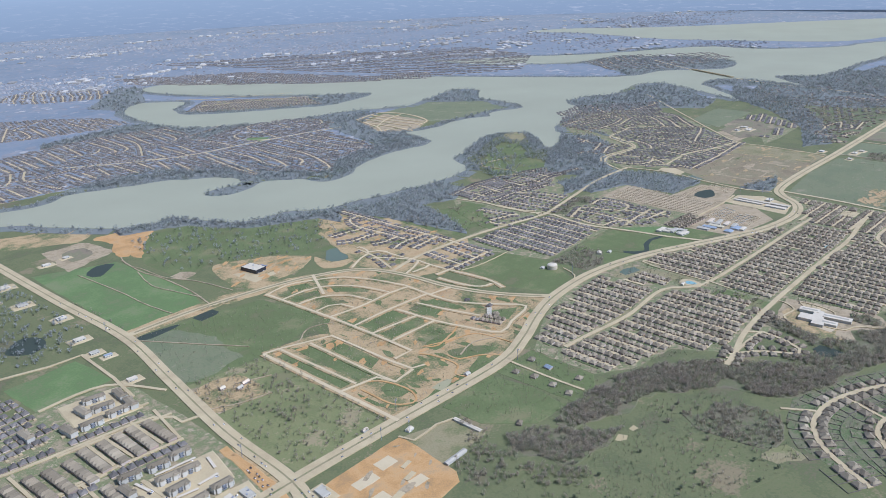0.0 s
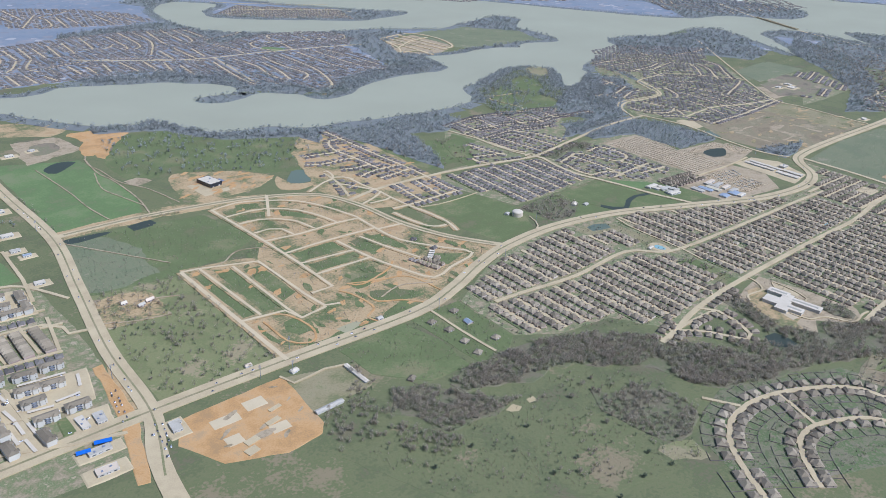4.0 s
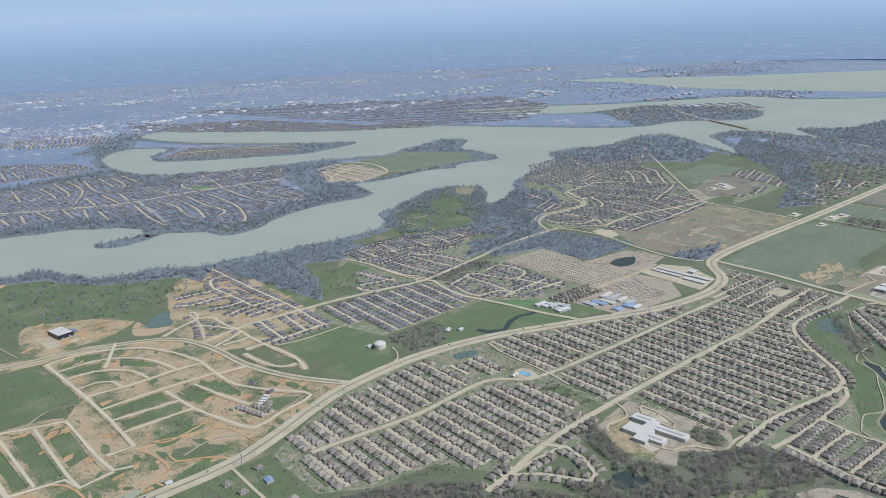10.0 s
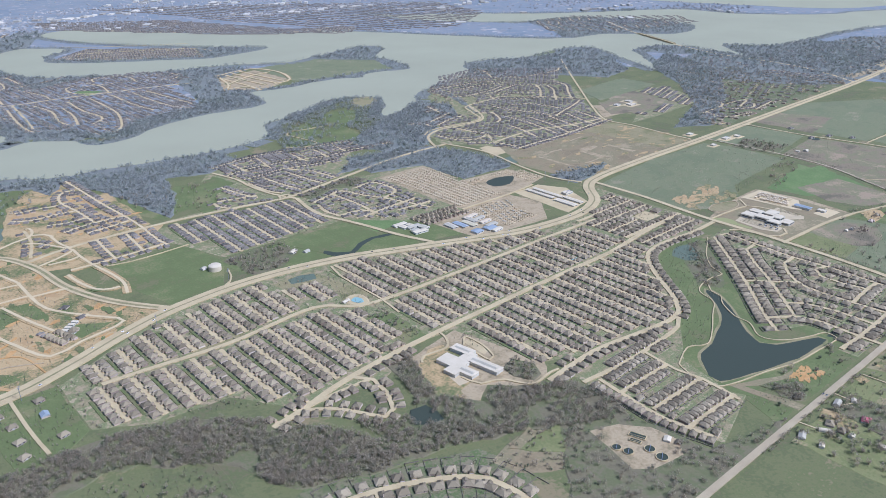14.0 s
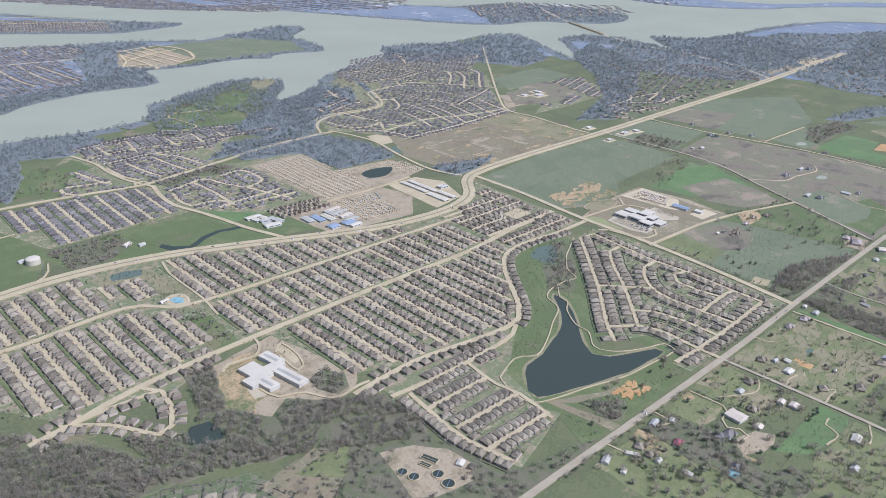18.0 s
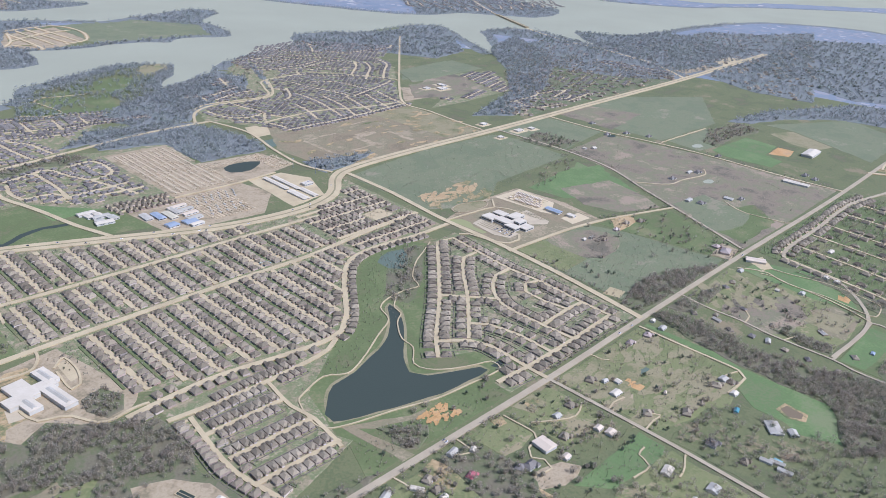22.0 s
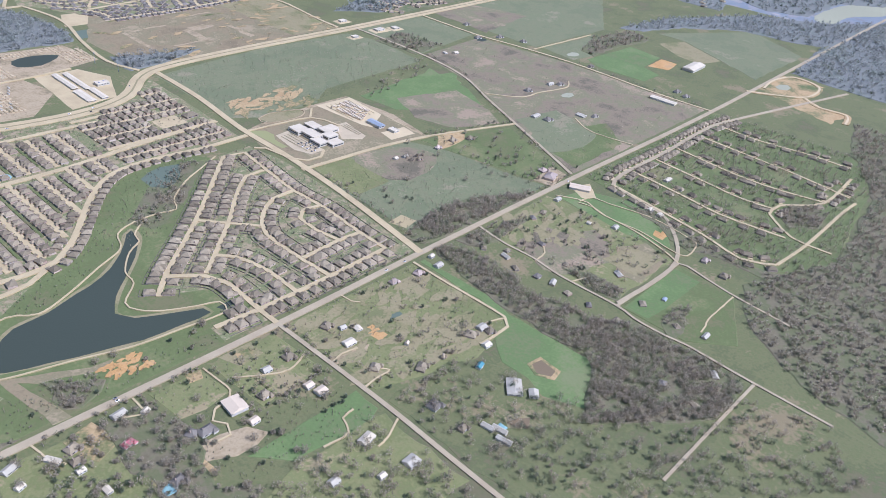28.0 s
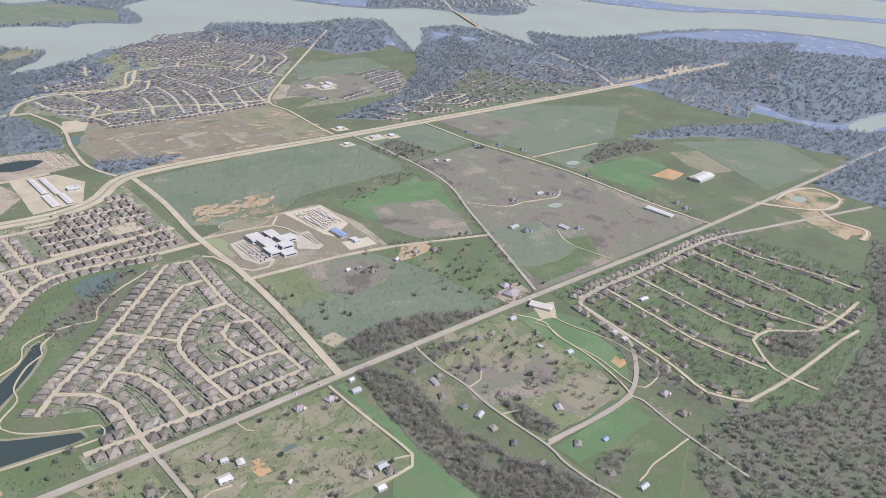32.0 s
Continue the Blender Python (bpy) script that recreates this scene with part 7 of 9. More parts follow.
# small garden trees between the houses of the estates
GARDEN = "small bare and evergreen garden trees between houses"
for poly, gap in (([(484, 362), (540, 390), (655, 412), (730, 400), (803, 372), (869, 345), (983, 324), (1058, 352), (1058, 230), (960, 236), (884, 160), (780, 154), (742, 165), (700, 246), (588, 240), (500, 290)], 4.6), ([(900, 76), (963, 138), (1028, 206), (1056, 208), (1060, 102), (1050, 22), (905, 22), (936, 60)], 4.2), ([(655, 596), (786, 580), (880, 600), (905, 570), (905, 450), (838, 447), (797, 485), (665, 482)], 5.0), ([(745, 670), (846, 672), (876, 614), (795, 596), (735, 606)], 5.5), ([(470, 100), (487, 144), (548, 167), (584, 149), (638, 128), (647, 98), (560, 60)], 4.6), ([(484, 364), (440, 362), (430, 290), (470, 290)], 6.0), ([(745, 130), (800, 128), (800, 45), (748, 40)], 4.6)):
    wood(poly, GARDEN, gap, 16, 0.3, (0.45, 1.05), False, green=0.35)
# low tufts and bushes over the grassland
TUFT = "low grass tufts and bushes over pasture"
for poly, gap in (([(1080, 380), (1320, 388), (1330, 280), (1160, 250), (1078, 262)], 5.5), ([(1070, 140), (1190, 110), (1200, 24), (1068, 24)], 4.5), ([(940, 10), (1038, 9), (1038, -70), (1000, -78), (940, -60)], 3.6), ([(456, 250), (518, 222), (512, 175), (473, 132), (400, 152), (330, 202), (310, 260)], 4.2), ([(256, 657), (384, 640), (402, 564), (319, 537), (243, 542)], 5.0), ([(360, 790), (374, 930), (456, 915), (560, 825), (585, 795), (528, 700), (412, 765)], 6.0), ([(360, 360), (476, 364), (470, 290), (390, 292)], 4.2), ([(802, 46), (905, 34), (905, 22), (792, 24)], 3.2), ([(806, 104), (860, 134), (890, 150), (950, 216), (1008, 220), (960, 140), (905, 130), (840, 103)], 3.6), ([(320, 535), (400, 555), (398, 640), (456, 648), (520, 580), (545, 470), (560, 420), (472, 376), (326, 376)], 4.0), ([(843, 8), (928, 8), (930, -70), (846, -70)], 3.6), ([(1345, 290), (1454, 300), (1484, 80), (1488, 22), (1242, 22), (1325, 195)], 8.0), ([(1106, 560), (1325, 543), (1328, 412), (1100, 404)], 6.0)):
    wood(poly, TUFT, gap, 7, 0.26, (0.22, 0.55), False, green=0.3)

# ---- helpers for things ----


def part(name, bag, mat, parent, label=""):
    return link(name, bag.mesh(name, mat), parent, label)


def one(*pieces):
    b = Bag()
    for p in pieces:
        b.add(*p)
    return b


def base(name, x, y, rot, label, category, group=""):
    ob = new(name)
    ob.empty_display_size = 0.5
    ob.matrix_basis = pose(x, y, 0, 0, 0, math.degrees(rot))
    return tagged(ob, label, category, group)


def house_at(x, y, rot, w, d, style, label, group, roof=None, wall=None, storeys=1):
    """A detached house: walls, hipped roof with a front wing, chimney, doors, windows and drive. Its front looks along its own +y."""
    h = 1.25 * storeys + RND.uniform(0.1, 0.3)
    roof, wall = roof or M_ROOF, wall or M_BRICK
    ob = base("house", x, y, rot, label, "house", group)
    side = -1 if style % 2 else 1
    gw, gd = w * 0.46, d * 0.42
    gx_, gy_ = side * (w / 2 - gw / 2), d / 2 - gd * 0.2
    part("wall", one(box_piece(0, 0, 0, h, w * 0.94, d * 0.8), box_piece(gx_, gy_, 0, h * 0.92, gw * 0.92, gd)), wall, ob)
    part("roof", one(hip_piece(0, 0, h - 0.05, h + w * 0.26, w, d * 0.88), hip_piece(gx_, gy_ - gd * 0.12, h * 0.92 - 0.04, h * 0.92 + gw * 0.4, gw, gd * 1.3, 0, style % 3 == 0)), roof, ob)
    if style % 3 != 1:
        part("porch_roof", one(hip_piece(-side * w * 0.2, d * 0.4, h * 0.75, h * 0.75 + 0.7, w * 0.36, d * 0.3)), roof, ob)
    part("garage_door", one(box_piece(gx_, gy_ + gd / 2 + 0.02, 0.06, h * 0.66, gw * 0.66, 0.05)), M_DOOR, ob, "pale panelled garage door")
    part("front_door", one(box_piece(-side * w * 0.12, d * 0.4 + 0.03, 0.08, 0.92, 0.4, 0.06)), M_FENCE, ob, "dark wooden front door")
    for k in (-0.36, 0.32):
        part("window", one(box_piece(-side * w * 0.28 if k < 0 else side * w * 0.2, d * 0.4 * (1 if k < 0 else -1), 0.5, 1.05, 0.7, 0.07)), M_GLASS, ob)
    part("window", one(box_piece(-w * 0.47, -d * 0.1, 0.5, 1.05, 0.07, 0.6)), M_GLASS, ob)
    if style % 2:
        part("chimney", one(box_piece(side * w * 0.3, -d * 0.2, h, h + w * 0.3, 0.4, 0.4)), wall, ob, "brick chimney")
    part("driveway", one(box_piece(gx_, gy_ + gd / 2 + 1.0, 0, 0.62, gw * 0.8, 2.1)), M_CONC, ob, "pale concrete driveway")
    return ob


def houses(streets, group, labels, lot, depth, back, walls=None, keep=1.0, styles=6, storeys=1, poly=None):
    """Houses along streets, built in a few styles and then repeated."""
    spots = []
    for pts in streets:
        line = smooth(pts, lot)
        street_houses(line if len(pts) > 2 else pts, lot, depth, back, keep, lambda *a: spots.append(a), poly)
    made = []
    for i, (x, y, rot, w, d) in enumerate(spots):
        if i < styles:
            made.append(house_at(x, y, rot, lot * (0.84 + 0.03 * (i % 3)), depth * (0.9 + 0.04 * (i % 3)), i, labels[i % len(labels)], group, None, walls, storeys))
        else:
            copy_thing(made[RND.randrange(styles)], pose(x, y, 0, 0, 0, math.degrees(rot)))
    return spots


FENCES = Bag()


def garden_fences(spots, lot, depth, deep):
    """Board fences behind and between the houses."""
    for x, y, rot, w, d in spots:
        c, s = math.cos(rot), math.sin(rot)
        for ox, oy, ww, dd in ((0, -depth / 2 - deep, lot, 0.14), (lot / 2, -depth / 2 - deep / 2 + 1.0, 0.14, deep + 2)):
            FENCES.add(*box_piece(x + c * ox - s * oy, y + s * ox + c * oy, 0, 0.6, ww, dd, rot))


EAST_LABELS = ["brick house with a grey-brown hipped shingle roof in a tight row", "tan brick house with a dark hipped roof and front garage", "single storey brick house with a steep grey roof"]
spots = houses([[(899, 76), (914, 93), (963, 137), (1029, 203)], [(932, 79), (976, 120), (1001, 147), (1024, 167)], [(1046, 200), (1042, 168), (1038, 130), (1040, 98), (1037, 56), (1037, 33)], [(1037, 33), (983, 31), (938, 31)], [(930, 31), (907, 33)], [(962, 34), (962, 60), (956, 83), (947, 93)], [(988, 34), (986, 65), (987, 94), (1000, 115), (1020, 129)], [(988, 57), (1036, 59)], [(1020, 60), (1016, 78), (1017, 96), (1026, 104)], [(961, 135), (990, 104)], [(912, 91), (930, 77), (936, 63), (935, 34)]], "houses of the fan shaped estate", EAST_LABELS, 6.7, 7.4, 5.9)
garden_fences(spots, 6.7, 7.0, 1.6)
spots = houses([[(747, 106), (799, 105)], [(747, 81), (799, 80)], [(747, 56), (799, 55)], [(746, 128), (745, 97), (743, 71), (749, 40)], [(752, 126), (826, 127)]], "narrow houses above the park", ["narrow dark-roofed house in a dense row", "small grey-roofed house in a dense row"], 4.9, 6.6, 5.4, storeys=1.3)
garden_fences(spots, 4.9, 6.6, 1.2)
spots = houses([[(470, 90), (487, 118), (501, 133), (517, 142), (543, 145), (572, 139), (606, 122), (624, 105), (628, 80)], [(505, 76), (521, 95), (535, 105), (555, 107), (575, 100), (595, 88), (606, 70)], [(571, 136), (559, 110)]], "houses of the ring estate", ["large brick house with a steep grey roof and fenced yard", "brick house with several hipped roofs on a ring street"], 8.2, 7.2, 6.2)
garden_fences(spots, 8.2, 7.2, 7.5)
tagged(link("garden_fences", FENCES.mesh("garden_fences", M_FENCE)), "weathered brown board fences between yards", "fence", kind="stuff")
# more houses of the far kind along streets already laid
for st, lot, back, keep in (([(582, 230), (600, 216), (617, 189), (626, 192), (634, 208), (637, 227)], 6.4, 5.4, 1), ([(582, 230), (610, 231), (637, 229)], 6.4, 5.2, 1), ([(543, 675), (540, 640), (530, 606)], 7, 6, 0.8), ([(609, 770), (609, 716), (609, 662), (622, 610)], 7, 6, 0.9), ([(723, 147), (777, 150), (831, 142), (863, 140), (886, 154), (949, 223), (1030, 224)], 6.8, 6.2, 1), ([(560, 226), (627, 240), (680, 245)], 7, 7, 1), ([(740, 247), (841, 249), (926, 249), (1055, 261)], 7, 7, 0.5), ([(1251, -13), (1272, -7), (1353, -7), (1434, -5), (1490, -12)], 9, 7, 0.85), ([(735, 592), (786, 583), (881, 601)], 7, 7, 0.5), ([(500, 436), (529, 449), (512, 475)], 7, 6, 0.25)):
    street_houses(smooth(st, 7), lot, 6.2, back, keep)
for pts in VILLAGE:
    street_houses(smooth(pts, 11), 9.5, 4.6, 7.5, 0.8)
street_houses([(1316, -119), (1339, -119), (1376, -142), (1450, -142)], 9.5, 5.0, 7, 0.7)
street_houses([(1262, -8), (1353, -7), (1434, -6), (1476, -8)], 7.5, 5.0, 7, 0.9)
PADS = Bag()
for x0, x1, y0, y1, dy in ((909, 972, 432, 562, 3.3), (974, 1038, 478, 490, 3.2), (1026, 1048, 440, 476, 3.2), (906, 950, 360, 420, 3.0)):
    k = 0
    while x0 + 6.5 * k < x1:
        for side in (1.9, 4.6):
            py = y0
            while py < y1:
                px = x0 + 6.5 * k + side
                if RND.random() < 0.93 and not (496 < py < 502):
                    PADS.add(*box_piece(px, py, 0, 0.64, 2.0, 1.3, 0))
                    if RND.random() < 0.22:
                        PADS.add(*box_piece(px, py, 0.6, 1.4, 2.1, 1.1, RND.uniform(-0.05, 0.05)))
                py += dy
        k += 1
tagged(link("home_pads", PADS.mesh("home_pads", M_PAD)), "rows of small pale concrete home pads", "pad", kind="stuff")


BAYS = Bag()
for x0, x1, y0, y1, rows, along in ((1086, 1099, 171, 211, 4, 1), (1142, 1150, 173, 199, 3, 1), (1158, 1189, 198, 240, 6, 1), (680, 697, 218, 225, 2, 0)):
    for k in range(rows):
        if along:
            BAYS.add(*box_piece(x0 + (k + 0.5) * (x1 - x0) / rows, (y0 + y1) / 2, 0.6, 0.68, 0.5, (y1 - y0) * 0.86, 0))
        else:
            BAYS.add(*box_piece((x0 + x1) / 2, y0 + (k + 0.5) * (y1 - y0) / rows, 0.6, 0.68, (x1 - x0) * 0.86, 0.5, 0))
tagged(link("parking_islands", BAYS.mesh("parking_islands", M_DRY)), "thin dry grass islands between car park rows", "kerb", kind="stuff")


def building(name, label, x, y, w, d, h, rot=0.0, roof="flat", wall=None, top=None, rise=0.0, windows=0, category="building", doors=1, group=""):
    """A free-standing building with walls, roof, doors and rows of windows."""
    wall, top = wall or M_STUCCO, top or M_WHITE
    ob = base(name, x, y, rot, label, category, group)
    part("wall", one(box_piece(0, 0, 0, h, w, d)), wall, ob)
    if roof == "flat":
        part("roof", one(box_piece(0, 0, h - 0.02, h + 0.12, w * 0.985, d * 0.985)), top, ob)
        part("parapet", one(box_piece(0, -d / 2, h, h + 0.3, w + 0.1, 0.14), box_piece(0, d / 2, h, h + 0.3, w + 0.1, 0.14), box_piece(-w / 2, 0, h, h + 0.3, 0.14, d), box_piece(w / 2, 0, h, h + 0.3, 0.14, d)), wall, ob)
        if w * d > 60:
            part("roof_unit", one(box_piece(w * 0.2, d * 0.12, h + 0.1, h + 0.75, 1.3, 1.0)), M_STEEL, ob, "grey rooftop air unit")
            part("roof_unit", one(box_piece(-w * 0.24, -d * 0.15, h + 0.1, h + 0.6, 1.0, 1.2)), M_STEEL, ob, "grey rooftop air unit")
    else:
        part("roof", one(hip_piece(0, 0, h - 0.04, h + (rise or min(w, d) * 0.22), w * 1.06, d * 1.08, 0, roof == "gable")), top, ob)
    for k in range(doors):
        part("door", one(box_piece((k - (doors - 1) / 2) * w / max(1, doors), -d / 2 - 0.03, 0.05, min(1.3, h * 0.7), min(1.3, w * 0.3), 0.08)), M_DOOR, ob)
    for k in range(windows):
        part("window", one(box_piece((k - (windows - 1) / 2) * w * 0.9 / max(1, windows), -d / 2 - 0.03, h * 0.45, h * 0.75, w * 0.5 / windows, 0.07)), M_GLASS, ob)
    return ob


# ---- schools, office, water tank and businesses ----
ob = base("school", 694, 199, radians(2), "white-roofed school of crossed wings with standing-seam skylights", "school")
for cx, cy, w, d, rot in ((690, 206, 12, 20, 0.1), (685, 198, 14, 10, 0.1), (701, 203, 14, 8, 0.1), (706, 212, 8, 17, 0.12), (688, 190, 8, 14, 0.12), (703, 188, 8, 26, 0.12)):
    part("wing", one(box_piece(cx - 694, cy - 199, 0, 2.6 + 0.006 * (cx % 7), w, d, rot)), M_STUCCO, ob)
    r = part("roof", one(box_piece(cx - 694, cy - 199, 2.56, 2.86 + 0.013 * (cx % 7), w * 1.02, d * 1.02, rot)), M_WHITE, ob, "bright white membrane roof")
for cx, cy, d in ((706, 212, 13), (688, 190, 11), (703, 188, 21)):
    part("skylight", one(hip_piece(cx - 694, cy - 199, 2.9, 3.6, 3.0, d, 0.12, True)), M_METAL, ob, "grey vaulted skylight strip")
ob = base("school", 1116, 196, 0, "new white-roofed school in stepped blocks with pale walls", "school")
for cx, cy, w, d, h in ((1106, 208, 12, 13, 3.2), (1121, 208, 9, 13, 2.7), (1108.5, 194, 10, 16, 3.5), (1127, 195, 15, 10, 2.9), (1119.5, 184.5, 11, 9, 3.3), (1105, 181, 9, 13, 3.0), (1114.5, 172.5, 12, 9, 2.6)):
    part("block", one(box_piece(cx - 1116, cy - 196, 0, h, w, d)), M_STUCCO, ob)
    part("roof", one(box_piece(cx - 1116, cy - 196, h - 0.02, h + 0.25, w * 1.01, d * 1.01)), M_WHITE, ob, "white membrane roof")
    part("window_band", one(box_piece(cx - 1116 - w / 2 - 0.03, cy - 196, h * 0.4, h * 0.7, 0.06, d * 0.8)), M_GLASS, ob)
    part("window_band", one(box_piece(cx - 1116, cy - 196 - d / 2 - 0.03, h * 0.4, h * 0.7, w * 0.8, 0.06)), M_GLASS, ob)
building("bus_depot", "long depot with a blue metal roof in a bus park", 1170, 182, 7, 16, 2.4, 0, "gable", M_STUCCO, M_BLUE, 0.9, 3)
building("office", "white-roofed depot office beside a bus park", 1174, 164, 6, 8, 2.0, 0, "flat", windows=2)
ob = building("office", "new two storey office with a white roof and dark glass walls", 425, 716, 15, 24, 4.2, 0.2, "flat", M_GLASS, M_WHITE, doors=2)
part("canopy", one(box_piece(10.5, -4, 2.0, 2.4, 6, 9)), M_STEEL, ob, "flat grey entrance canopy")
ob = base("water_tank", 641, 462, 0, "squat white water tank with a shallow domed roof", "water tank")
bm = bmesh.new()
bmesh.ops.create_cone(bm, cap_ends=True, segments=28, radius1=5.6, radius2=5.6, depth=4.2)
bmesh.ops.translate(bm, verts=bm.verts, vec=(0, 0, 2.1))
me = bpy.data.meshes.new("tank_shell")
bm.to_mesh(me)
bm.free()
me.materials.append(M_WHITE)
link("tank_shell", me, ob)
bm = bmesh.new()
bmesh.ops.create_uvsphere(bm, u_segments=28, v_segments=10, radius=5.7)
bmesh.ops.delete(bm, geom=[v for v in bm.verts if v.co.z < -0.01], context="VERTS")
bmesh.ops.scale(bm, verts=bm.verts, vec=(1, 1, 0.3))
bmesh.ops.translate(bm, verts=bm.verts, vec=(0, 0, 4.15))
me = bpy.data.meshes.new("dome")
bm.to_mesh(me)
bm.free()
me.materials.append(M_WHITE)
link("dome", me, ob)
part("ladder", one(box_piece(-5.7, 0, 0, 4.4, 0.12, 0.5)), M_STEEL, ob)
building("pump_house", "small pale pump house beside a water tank", 634, 470, 5, 4, 1.6, 0.3, "gable", M_STUCCO, M_METAL, 0.8)
for cx, y0, y1, w in ((1001, 381, 418, 5.0), (1010, 375, 416, 5.0), (1000, 349, 375, 7.0), (1012, 350, 373, 5.5)):
    building("storage_shed", "long white-roofed self-storage shed", cx, (y0 + y1) / 2, w, y1 - y0, 1.6, 0, "gable", M_STUCCO, M_WHITE, 0.7, 0, "storage shed", 2, "long storage sheds")
building("shop", "pale shop with a sign band beside storage sheds", 1025, 381, 11, 7, 2.2, 0, "flat", windows=4, category="shop")
for i, (cx, cy, w, d, top) in enumerate(((863, 396, 7, 14, M_METAL), (872, 392, 7, 16, M_BLUE), (881, 388, 7, 17, M_YELLOW), (889, 394, 6, 14, M_METAL), (872, 368, 10, 9, M_BLUE), (888, 366, 12, 10, M_BLUE), (826, 426, 6, 9, M_WHITE), (834, 424, 6, 9, M_WHITE), (829, 410, 8, 7, M_METAL), (841, 412, 7, 9, M_METAL))):
    building("workshop", ("blue" if top is M_BLUE else "ochre" if top is M_YELLOW else "white" if top is M_WHITE else "grey") + "-roofed metal workshop in a business yard", cx, cy, w, d, 1.7, 0.02 * i, "gable", M_STUCCO, top, 0.8, 2, "workshop")
for k in range(14):
    building("parked_trailer", "small white trailer parked in a row", 912 + 2.6 * k, 370 + 7 * (k % 3), 1.2, 3.4, 1.1, 0.05, "gable", M_STUCCO, M_METAL, 0.25, 1, "trailer", 1, "trailers in a row")
for k in range(18):
    building("parked_trailer", "white trailer parked on a plot", 914 + 2.6 * k, 398 + 6 * (k % 3), 1.2, 3.2, 1.1, 0.0, "gable", M_STUCCO, M_METAL, 0.25, 1, "trailer", 1, "trailers on plots")
for x, y, w, d, r, top, lab in ((827, 433, 15, 6, 0.0, M_WHITE, "white-roofed workshop beside a green lawn"), (834, 420, 15, 6, 0.0, M_METAL, "grey-roofed workshop by the highway"), (831, 406, 15, 7, -0.1, M_WHITE, "white-roofed store by the highway"), (895, 402, 18, 5, 0.1, M_CREAM, "cream-roofed workshop in a row"), (897, 392, 16, 5, 0.1, M_METAL, "grey-roofed workshop in a row"), (897, 382, 14, 5, 0.1, M_CREAM, "tan-roofed workshop in a row"), (895, 371, 14, 6, 0.1, M_METAL, "grey flat workshop by the highway"), (890, 358, 12, 5, 0.1, M_WHITE, "white-roofed shop by the highway")):
    building("workshop", lab, x, y, w, d, 1.9, r, "gable", M_STUCCO, top, 0.5, 2, "workshop", 2)
building("farmhouse", "pale farmhouse in a field by the highway", 712, 448, 8, 5, 1.6, 0.5, "gable", M_STUCCO, M_WHITE, 1.2, 2, "house")
building("barn", "grey farm shed beside a farmhouse", 722, 441, 6, 4, 1.4, 0.2, "gable", M_STUCCO, M_METAL, 0.8, 0, "barn")
building("nursery", "day nursery with a grey roof and paved yard", 1050, 282, 11, 8, 1.7, 0.1, "hip", M_BRICK, M_ROOF, 2.0, 3)
parcel("car_park", [(1018, 288), (1040, 290), (1042, 264), (1020, 264)], M_CONC, "concrete car park of a nursery", "ground", 0.3)
building("pool_house", "small white pool house beside a swimming pool", 690, 333, 7, 3, 1.4, 0.2, "gable", M_STUCCO, M_WHITE, 0.7, 1)
b = sheet("swimming_pool", smooth([(694, 331), (699, 334), (702, 329), (700, 323), (696, 324)], 1.5, True), M_POOL, 0.0, 0.78, "turquoise swimming pool with a pale deck", "pool", kind="")
sheet("pool_deck", smooth([(691, 335), (700, 339), (706, 334), (703, 321), (693, 319)], 2, True), M_CONC, 0.0, 0.70, "pale concrete pool deck", "deck")
sheet("swimming_pool", smooth([(888, 262), (894, 262), (894, 257), (888, 257)], 1.5, True), M_POOL, 0.0, 0.78, "small turquoise estate pool", "pool", kind="")
sheet("swimming_pool", smooth([(829, -46), (833, -45), (833, -49), (829, -49)], 1.0, True), M_POOL, 0.0, 0.78, "kidney-shaped blue garden pool", "pool", kind="")
sheet("swimming_pool", [(966, -119), (970, -119), (970, -121.5), (966, -121.5)], M_POOL, 0.0, 0.78, "small rectangular blue garden pool", "pool", kind="")
for x, y, w, d, lab in ((1345, 424, 9, 6, "filling station shop with a white roof"), (1362, 378, 12, 7, "pale roadside shop with a flat roof"), (1384, 374, 8, 7, "small flat-roofed roadside shop"), (1318, 372, 8, 5, "white kiosk on a paved lot"), (1440, 590, 14, 10, "pale commercial building by a field"), (1420, 604, 10, 8, "pale flat-roofed commercial building by a field"), (1456, 606, 9, 12, "grey flat-roofed commercial building on a paved lot")):
    parcel("car_park", [(x - w, y - d), (x + w, y - d), (x + w, y + d), (x - w, y + d)], M_CONC, "pale concrete forecourt", "ground", 0.4)
    building("shop", lab, x, y, w, d, 2.0, 0.0, "flat", windows=3, category="shop")
# treatment works
for x, y, r in ((698, 74, 3.0), (700, 67, 3.2), (711, 60, 3.4), (710, 51, 3.8)):
    ob = base("settling_tank", x, y, 0, "round concrete settling tank with dark water", "tank", "settling tanks")
    n = 24
    b = Bag()
    ring = [(math.cos(i * math.tau / n), math.sin(i * math.tau / n)) for i in range(n)]
    b.add([(r * k * c, r * k * s, z) for k, z in ((1.0, 0.0), (1.0, 1.1), (0.88, 1.1), (0.88, 0.6)) for c, s in ring], [(j * n + i, j * n + (i + 1) % n, (j + 1) * n + (i + 1) % n, (j + 1) * n + i) for j in range(3) for i in range(n)])
    part("rim", b, M_CONC, ob)
    b = Bag()
    b.add([(r * 0.9 * c, r * 0.9 * s, 0.8) for c, s in ring], [tuple(range(n))])
    part("water", b, M_POND, ob, "dark still water")
    part("bridge", one(box_piece(0, 0, 1.1, 1.3, r * 2, 0.3, 0.5)), M_STEEL, ob, "steel walkway")
